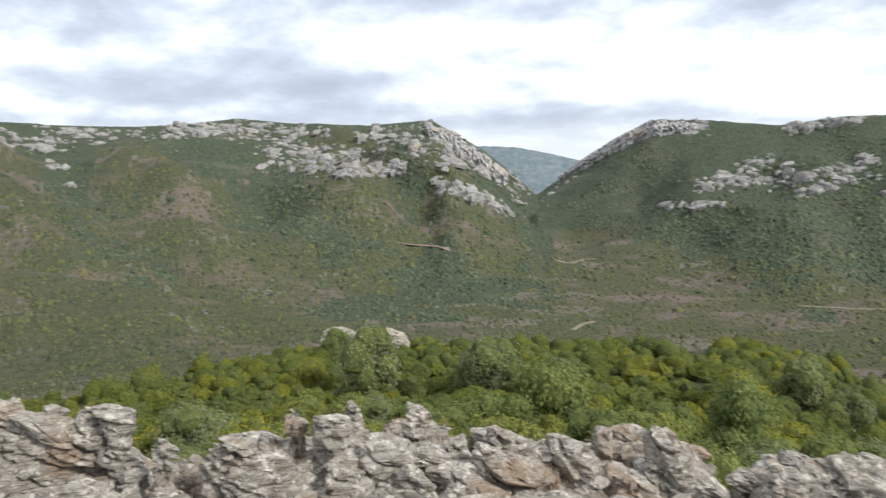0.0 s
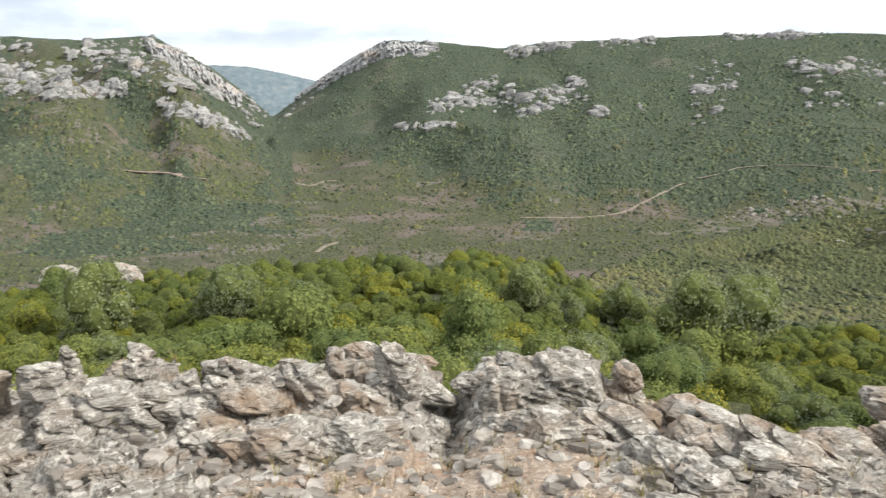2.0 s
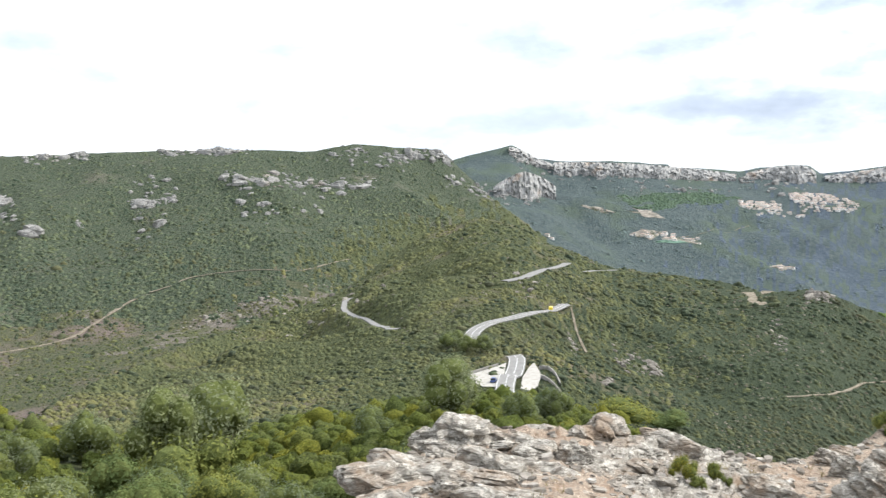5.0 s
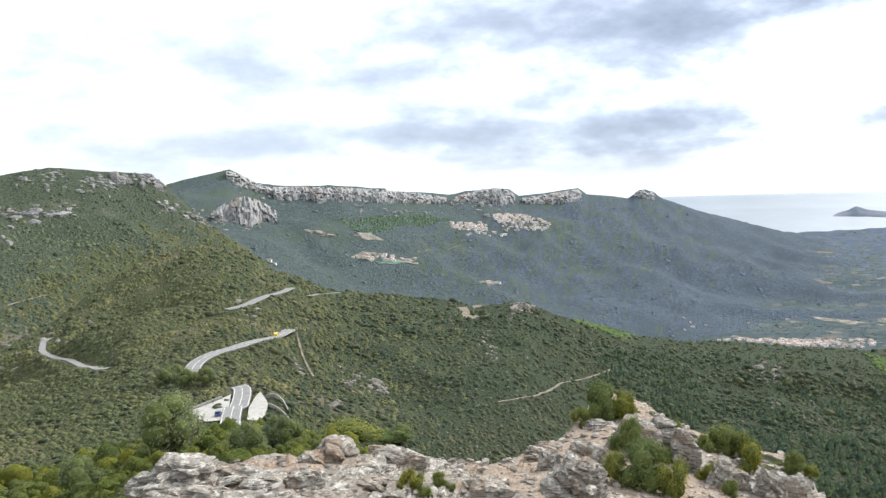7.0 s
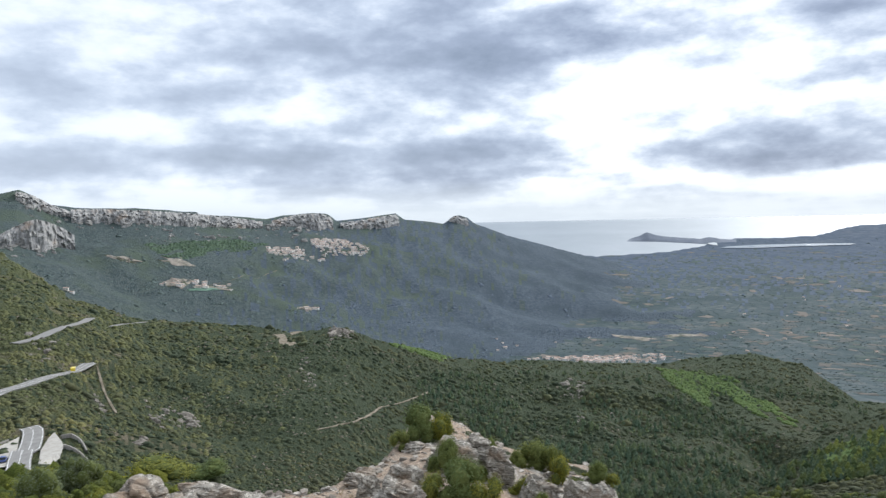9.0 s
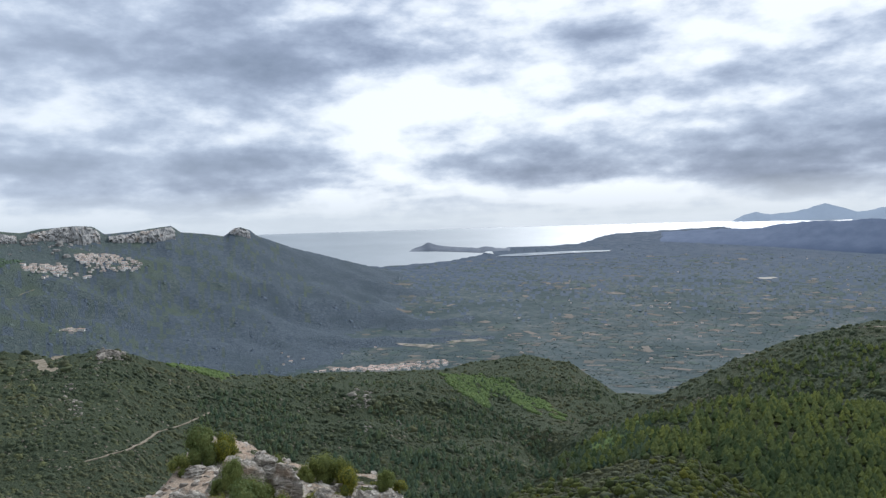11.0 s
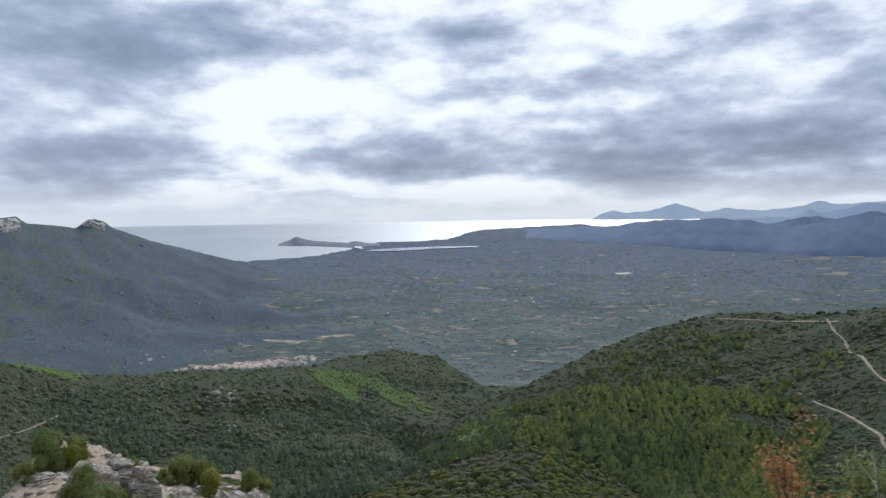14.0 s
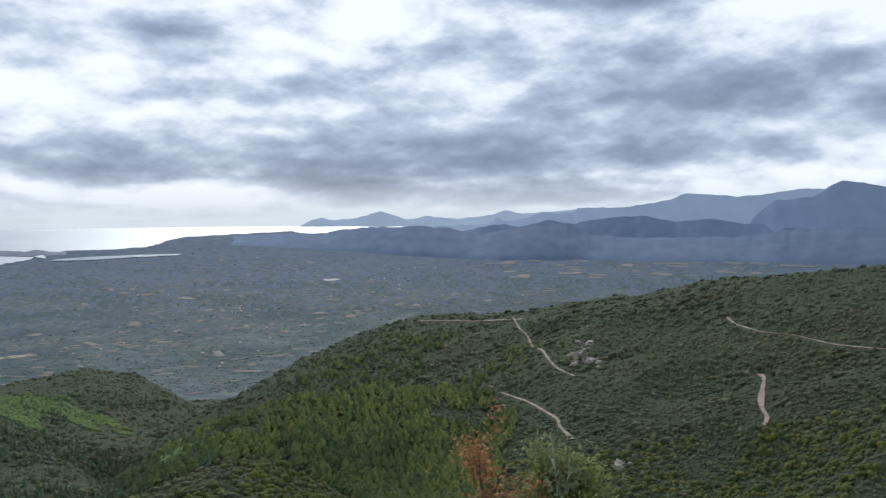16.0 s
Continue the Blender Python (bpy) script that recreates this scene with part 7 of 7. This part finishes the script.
# the close cover between them
cover = []
for band, n in (((8.2, 16), 105), ((16, 27), 150)):
    for _ in range(n * 4):
        b, r = rng.uniform(-34, 104), math.sqrt(rng.uniform(band[0] ** 2, band[1] ** 2))
        if r < table(RIM, b) + 1.6 or (r < 16 and b > 64):
            continue
        x, y = r * math.sin(radians(b)), r * math.cos(radians(b))
        s = rng.uniform(0.5, 1.0) * (0.75 + r / 60)
        if all(math.hypot(x - q[0], y - q[1]) > 0.60 * (s + q[2]) for q in cover):
            cover.append((x, y, s))
        if sum(1 for q in cover if band[0] <= math.hypot(q[0], q[1]) < band[1]) >= n:
            break
for k, (x, y, s) in enumerate(cover):
    z = float(near_ground(np.array([x]), np.array([y]))[0])
    plant((CLOSE[k % 4] if math.hypot(x, y) < 17 else SHRUBS[k % 5]) if rng.uniform() < 0.85 else OLIVES[k % 3], x, y, z - 0.15, s, rng.uniform(0.8, 1.2), rng.uniform(0, 360))
# small bushes rooted in the knoll
for k, (sight, wide, far) in enumerate((([(87.41, -15.92)], 4.2, 11.8), ([(92.33, -17.19)], 2.4, 11.6), ([(89.41, -18.27)], 3.2, 10.6), ([(91.67, -18.88)], 2.2, 10.3), ([(89.99, -19.98)], 5.5, 9.6), ([(95.81, -18.07)], 3.8, 11.9), ([(97.43, -18.88)], 2.6, 11.7),
                                        ([(100.26, -18.81)], 2.4, 11.7), ([(98.85, -19.07)], 1.6, 11.4), ([(94.95, -20.02)], 2.6, 10.6), ([(93.74, -18.90)], 1.6, 11.0), ([(73.35, -20.59)], 2.6, 6.4), ([(75.46, -19.96)], 1.8, 6.8))):
    b, e = sight[0]
    r = summit_hit(b, e) or far
    s = r * radians(wide) / 2
    for part_no, (size, aside) in enumerate(((0.8, 0.0), (0.55, 0.75), (0.45, -0.7))[:3 if wide > 2 else 2]):
        bb, r2 = b + math.degrees(s * aside / r), r + rng.uniform(-0.2, 0.3)
        px, py = r2 * math.sin(radians(bb)), r2 * math.cos(radians(bb))
        plant(CLOSE[(k + part_no) % 4], px, py, float(summit_height(np.array([px]), np.array([py]))[0]) - 0.05, s * size * 0.95, rng.uniform(1.2, 1.7), rng.uniform(0, 360))
# leafy cover farther down the spur, too dense to count
def cushion(seed, sub):
    """A lumpy rounded bush, about a metre in radius, without its underside."""
    v, fc = ICO[sub]
    n1 = fbm(v[:, 0] * 1.6 + seed * 3, v[:, 1] * 1.6 + v[:, 2] * 1.3, 3, seed)
    n2 = fbm(v[:, 0] * 5 + v[:, 2] * 4, v[:, 1] * 5 - v[:, 2] * 3 + seed, 3, seed + 5)
    q = v * (0.80 + 0.42 * n1 + 0.30 * n2)[:, None]
    q = q * (1, 1, 0.85) + (0, 0, 0.42)
    return q, fc[(q[fc][:, :, 2] > -0.12).all(axis=1)]


leafy_near = [leaf_cloud(660 + k, 190, 0.075, 6, 0.85)[:2] for k in range(5)]
leafy_far = [leaf_cloud(670 + k, 60, 0.10, 5, 0.85)[:2] for k in range(5)]
SPUR_TINT = [(0.58, 0.68, 0.66), (0.80, 0.88, 0.86), (0.72, 0.82, 0.60), (0.96, 0.98, 0.74), (0.88, 0.94, 1.05), (0.86, 0.92, 0.66), (1.12, 1.08, 0.64), (1.25, 1.14, 0.56)]
M_SPUR_LEAF = surface("spur_scrub_leaves", [(0.122, 0.134, 0.038), (0.170, 0.182, 0.050), (0.222, 0.230, 0.062)], 0.5, leafy=0.2, tint=SPUR_TINT, island=[(0.75, 0.77, 0.77), (1, 1, 1), (1.2, 1.16, 1.0)], bump=0)
M_SPUR_BUSH = surface("spur_scrub_foliage", [(0.036, 0.044, 0.016), (0.114, 0.126, 0.039), (0.182, 0.190, 0.053)], 7.0, tint=SPUR_TINT, bump=1.0, depth=0.2, bump_scale=9.0)
for nm, r0, r1, n, shapes, sub, e_low in (("spur_scrub", 24, 52, 8000, leafy_near, 2, -26), ("far_spur_scrub", 52, 145, 15000, leafy_far, 1, -24)):
    p, r = sights(n, -33, 104, e_low, -12.5, r0, [1, 2, 5, 6, 9], r0=r0, r1=r1)
    size = np.clip(np.exp(rng.normal(-0.25, 0.38, len(p))), 0.4, 1.8) * np.clip(r / 80, 0.55, 1.1)
    scattered(nm, shapes, p, size, M_SPUR_LEAF, "dense leafy scrub on the spur", "scrub", seed=22, sink=0.05, tall=(0.8, 1.25))
    scattered(nm, [cushion(80 + k, sub) for k in range(5)], p, size, M_SPUR_BUSH, "rounded evergreen bushes on the spur", "scrub", seed=22, sink=0.05, tall=(0.8, 1.25), smooth=sub == 1)
p, r = sights(15000, 103, 171, -27, -12.5, 61, [1, 6], r0=55, r1=235)
p, r = thinned(p, r, 25, -0.3, 62)
size = np.clip(np.exp(rng.normal(-0.4, 0.36, len(p))), 0.35, 1.5) * np.clip(r / 150, 0.4, 1.1)
scattered("slope_scrub", [cushion(90 + k, 1) for k in range(5)], p, size, surface("slope_scrub_foliage", [(0.034, 0.044, 0.019), (0.084, 0.096, 0.038), (0.128, 0.134, 0.050)], 4.0, tint=SPUR_TINT, bump=1.0, depth=0.25, bump_scale=5.0), "rounded olive-green bushes on the slope below", "scrub", seed=63, sink=0.05, smooth=True)
for o in (*CLOSE, *SHRUBS, *OLIVES):
    for q in (*o.children_recursive, o):
        bpy.data.objects.remove(q)

# ---------------------------------------------------------------- pines of the opposite slope
def pine_shape(rnd, n=7):
    v, fcs, rings = [], [], ((0.08, 0.20), (0.22, 0.32), (0.42, 0.30), (0.63, 0.22), (0.83, 0.12))
    for k, (h, rad) in enumerate(rings):
        for i in range(n):
            a = 2 * math.pi * (i + 0.5 * k) / n
            s = rad * rnd.uniform(0.6, 1.3)
            v.append((s * math.cos(a), s * math.sin(a), h + rnd.uniform(-0.07, 0.07)))
    v.append((0, 0, 1.0))
    for k in range(len(rings) - 1):
        for i in range(n):
            j = (i + 1) % n
            fcs += [(k * n + i, k * n + j, (k + 1) * n + j), (k * n + i, (k + 1) * n + j, (k + 1) * n + i)]
    top = len(rings) - 1
    for i in range(n):
        fcs.append((top * n + i, top * n + (i + 1) % n, len(v) - 1))
    return np.array(v), np.array(fcs)


PINE_SHAPES = [pine_shape(rnd) for _ in range(6)]
trunk_v = np.array([(0.02 * math.cos(a) * (1 - 0.5 * h), 0.02 * math.sin(a) * (1 - 0.5 * h), h * 0.4 - 0.05) for h in (0, 1) for a in np.arange(6) * 1.0472])
trunk_f = np.array([(i, (i + 1) % 6, 6 + (i + 1) % 6, 6 + i) for i in range(6)])
TRUNK = np_mesh("trunk", trunk_v, [trunk_f], M_BARK)
PINE_MESH = [np_mesh("crown", v, [fc], M_PINE, smooth=False) for v, fc in PINE_SHAPES]
rng_p = np.random.default_rng(41)
pb, pe = rng_p.uniform(113.5, 143, 4600), rng_p.uniform(-21.0, -12.3, 4600)
pb3, pe3 = quad_sights(900, [(121.33, -12.2), (132.66, -8.35), (145.67, -9.52), (146.67, -13.66)], 44, 0.1)
x, y, z, r, zone = place(np.concatenate([pb, pb3]), np.concatenate([pe, pe3]))
drift = fbm(x / 45, y / 45, 3, 45)
near = (r > 192) & (r < 352) & (np.concatenate([pb, pb3]) < 139.5 + 5 * drift) & (drift > -0.42)
beyond = (np.arange(len(x)) >= len(pb)) & (r > 352) & (r < 640) & (drift > -0.1)
ok = near | beyond
pines, _ = clear_of_roads(np.stack([x, y, z], -1)[ok], r[ok])
order = np.argsort(np.hypot(pines[:, 0], pines[:, 1]))
for k, i in enumerate(order[:240]):
    h = rng.uniform(2.5, 4.4)
    tree = tagged(new("pine"), "young bright green pine on the slope", "tree", "pines of the plantation")
    tree.matrix_basis = pose(*pines[i], 0, 0, rng.uniform(0, 360)) @ Matrix.Diagonal((h, h, h, 1))
    part("crown", PINE_MESH[k % 6], tree)
    part("trunk", TRUNK, tree)
scattered("pine_wood", PINE_SHAPES, pines[order[240:]], rng.uniform(2.4, 4.4, len(order) - 240), M_PINE, "plantation of young bright green pines", "pines", tall=(0.9, 1.1), seed=43, sink=0, lean=0)
p, r = clear_of_roads(*sights(3800, 88, 120, -21, -11.6, 46, [6], r0=230, r1=820))
p, r = thinned(p, r, 60, -0.1, 47)
# these needles are lightened and blued for haze across the valley
scattered("hillside_pines", PINE_SHAPES, p, rng.uniform(1.8, 3.6, len(p)), surface("hazed_pine_needles", [(0.078, 0.112, 0.074), (0.112, 0.150, 0.092), (0.146, 0.180, 0.104)], 0.8, tint=[(0.7, 0.8, 0.85), (1, 1, 1), (1.25, 1.18, 0.95)], bump=0.8, depth=0.5, bump_scale=2.5), "young pines among the dark scrub", "pines", tall=(0.9, 1.3), seed=48, sink=0, lean=0)
bright = []
for k, (n, corners) in enumerate(((900, [(105.75, -11.21), (109.13, -10.90), (115.20, -14.77), (111.53, -13.99)]), (300, [(85.80, -9.27), (87.91, -9.64), (92.12, -10.71), (89.33, -10.63)]), (500, [(115.89, -15.93), (119.40, -14.52), (119.40, -17.56), (115.21, -17.74)]), (500, [(104.80, -11.08), (108.64, -11.17), (108.66, -13.61), (107.12, -13.05)]))):
    b, e = quad_sights(n * 4, corners, 50 + k, 0.42)
    x, y, z, r, zone = place(b, e)
    bright.append(np.stack([x, y, z], -1)[(r > 300) & (r < 2400)])
bright = np.vstack(bright)
scattered("bright_thicket", TUFTS, bright, rng.uniform(1.2, 2.8, len(bright)), surface("fresh_green_canopy", [(0.078, 0.116, 0.042), (0.105, 0.148, 0.054)], 0.2, island=[(0.8, 0.85, 0.85), (1.15, 1.1, 1.0)], bump=0.6, depth=0.6),
          "fresh green thicket on the lower slopes", "thicket", seed=51, tall=(0.6, 0.9), smooth=True)

b, e = quad_sights(6500, [(69.2, -1.40), (76.5, -1.30), (79.4, -1.85), (71.2, -2.95)], 57, 0.42)
x, y, z, r, zone = place(b, e)
# green dulled in the base colour to suit the haze
scattered("mountain_meadow", TUFTS, np.stack([x, y, z], -1), np.exp(rng.normal(0.9, 0.4, len(x))), surface("hazy_green_canopy", [(0.078, 0.116, 0.078), (0.100, 0.140, 0.094)], 0.2, island=[(0.85, 0.9, 0.9), (1.1, 1.08, 1.0)], bump=0.5, depth=0.6), "green wood below the cliffs", "woods", seed=58, tall=(0.3, 0.5), smooth=True)

# ---------------------------------------------------------------- the withered tree and its neighbours below the summit
def branchy(seed, height_m, n, mt, thick):
    rng = np.random.default_rng(seed)
    vs, fs, tips = [], [], []

    def limb(p, d, ln, w, level):
        pts = [np.array(p)]
        for s in range(4):
            d = d + rng.normal(0, 0.14, 3)
            d /= np.linalg.norm(d)
            pts.append(pts[-1] + d * ln / 4)
        o = len(vs)
        for s, q in enumerate(pts):
            for i in range(5):
                vs.append(q + np.array([math.cos(i * 1.2566), math.sin(i * 1.2566), 0]) * w * (1 - 0.17 * s))
        for s in range(4):
            for i in range(5):
                j = (i + 1) % 5
                fs.append((o + s * 5 + i, o + s * 5 + j, o + s * 5 + 5 + j, o + s * 5 + 5 + i))
        tips.extend(pts[2:])
        if level:
            for _ in range(n):
                k = rng.integers(1, 5)
                dd = d + rng.normal(0, 0.6, 3) + (0, 0, 0.3)
                limb(pts[k], dd / np.linalg.norm(dd), ln * rng.uniform(0.4, 0.65), w * 0.5, level - 1)
    limb((0, 0, -0.3), np.array([0.05, 0.0, 1.0]), height_m * 0.7, thick, 2)
    return np.array(vs), np.array(fs), np.array(tips)


def branch_tree(name, seed, pos, h, leaf_mt, wood, n_leaf, label, leaf=0.09, spread=0.28):
    rng = np.random.default_rng(seed)
    tree = tagged(new(name), label, "tree")
    tree.matrix_basis = pose(*pos)
    v, f4, tips = branchy(seed, h, 5, wood, 0.02 * h)
    part("trunk", np_mesh("trunk", v, [f4], wood), tree)
    if n_leaf:
        c = tips[rng.integers(0, len(tips), n_leaf)] + rng.normal(0, spread, (n_leaf, 3))
        u = rng.normal(0, 1, (n_leaf, 3))
        u /= np.linalg.norm(u, axis=1, keepdims=True)
        w = np.cross(u, rng.normal(0, 1, (n_leaf, 3)))
        w /= np.linalg.norm(w, axis=1, keepdims=True) + 1e-6
        s = leaf * rng.uniform(0.6, 1.3, (n_leaf, 1))
        q = np.stack([c - u * s, c - w * s * 0.6, c + u * s, c + w * s * 0.6], 1).reshape(-1, 3)
        part("crown", np_mesh("crown", q, [np.arange(4 * n_leaf).reshape(-1, 4)], leaf_mt), tree)
    return tree


def foot_below(sight, r, drop):
    b, e = sight[0]
    return r * math.sin(radians(b)), r * math.cos(radians(b)), EYE + r * math.tan(radians(e)) - drop


branch_tree("withered_tree", 71, foot_below([(138.80, -15.61)], 22, 4.2), 4.2, M_LEAF_RED, M_BARK, 1900, "withered tree with orange-brown leaves", 0.07, 0.2)
branch_tree("dead_tree", 72, foot_below([(142.22, -18.06)], 21, 3.0), 3.2, M_LEAF_G, M_DEADWOOD, 500, "half bare tree with bleached branches")
branch_tree("young_tree", 73, foot_below([(144.00, -16.65)], 22, 3.6), 3.6, M_LEAF_LIGHT, M_BARK, 3200, "light green young tree below the summit")
branch_tree("young_tree", 74, foot_below([(145.76, -17.85)], 21, 3.0), 3.0, M_LEAF_LIGHT, M_BARK, 2600, "light green young tree below the summit")
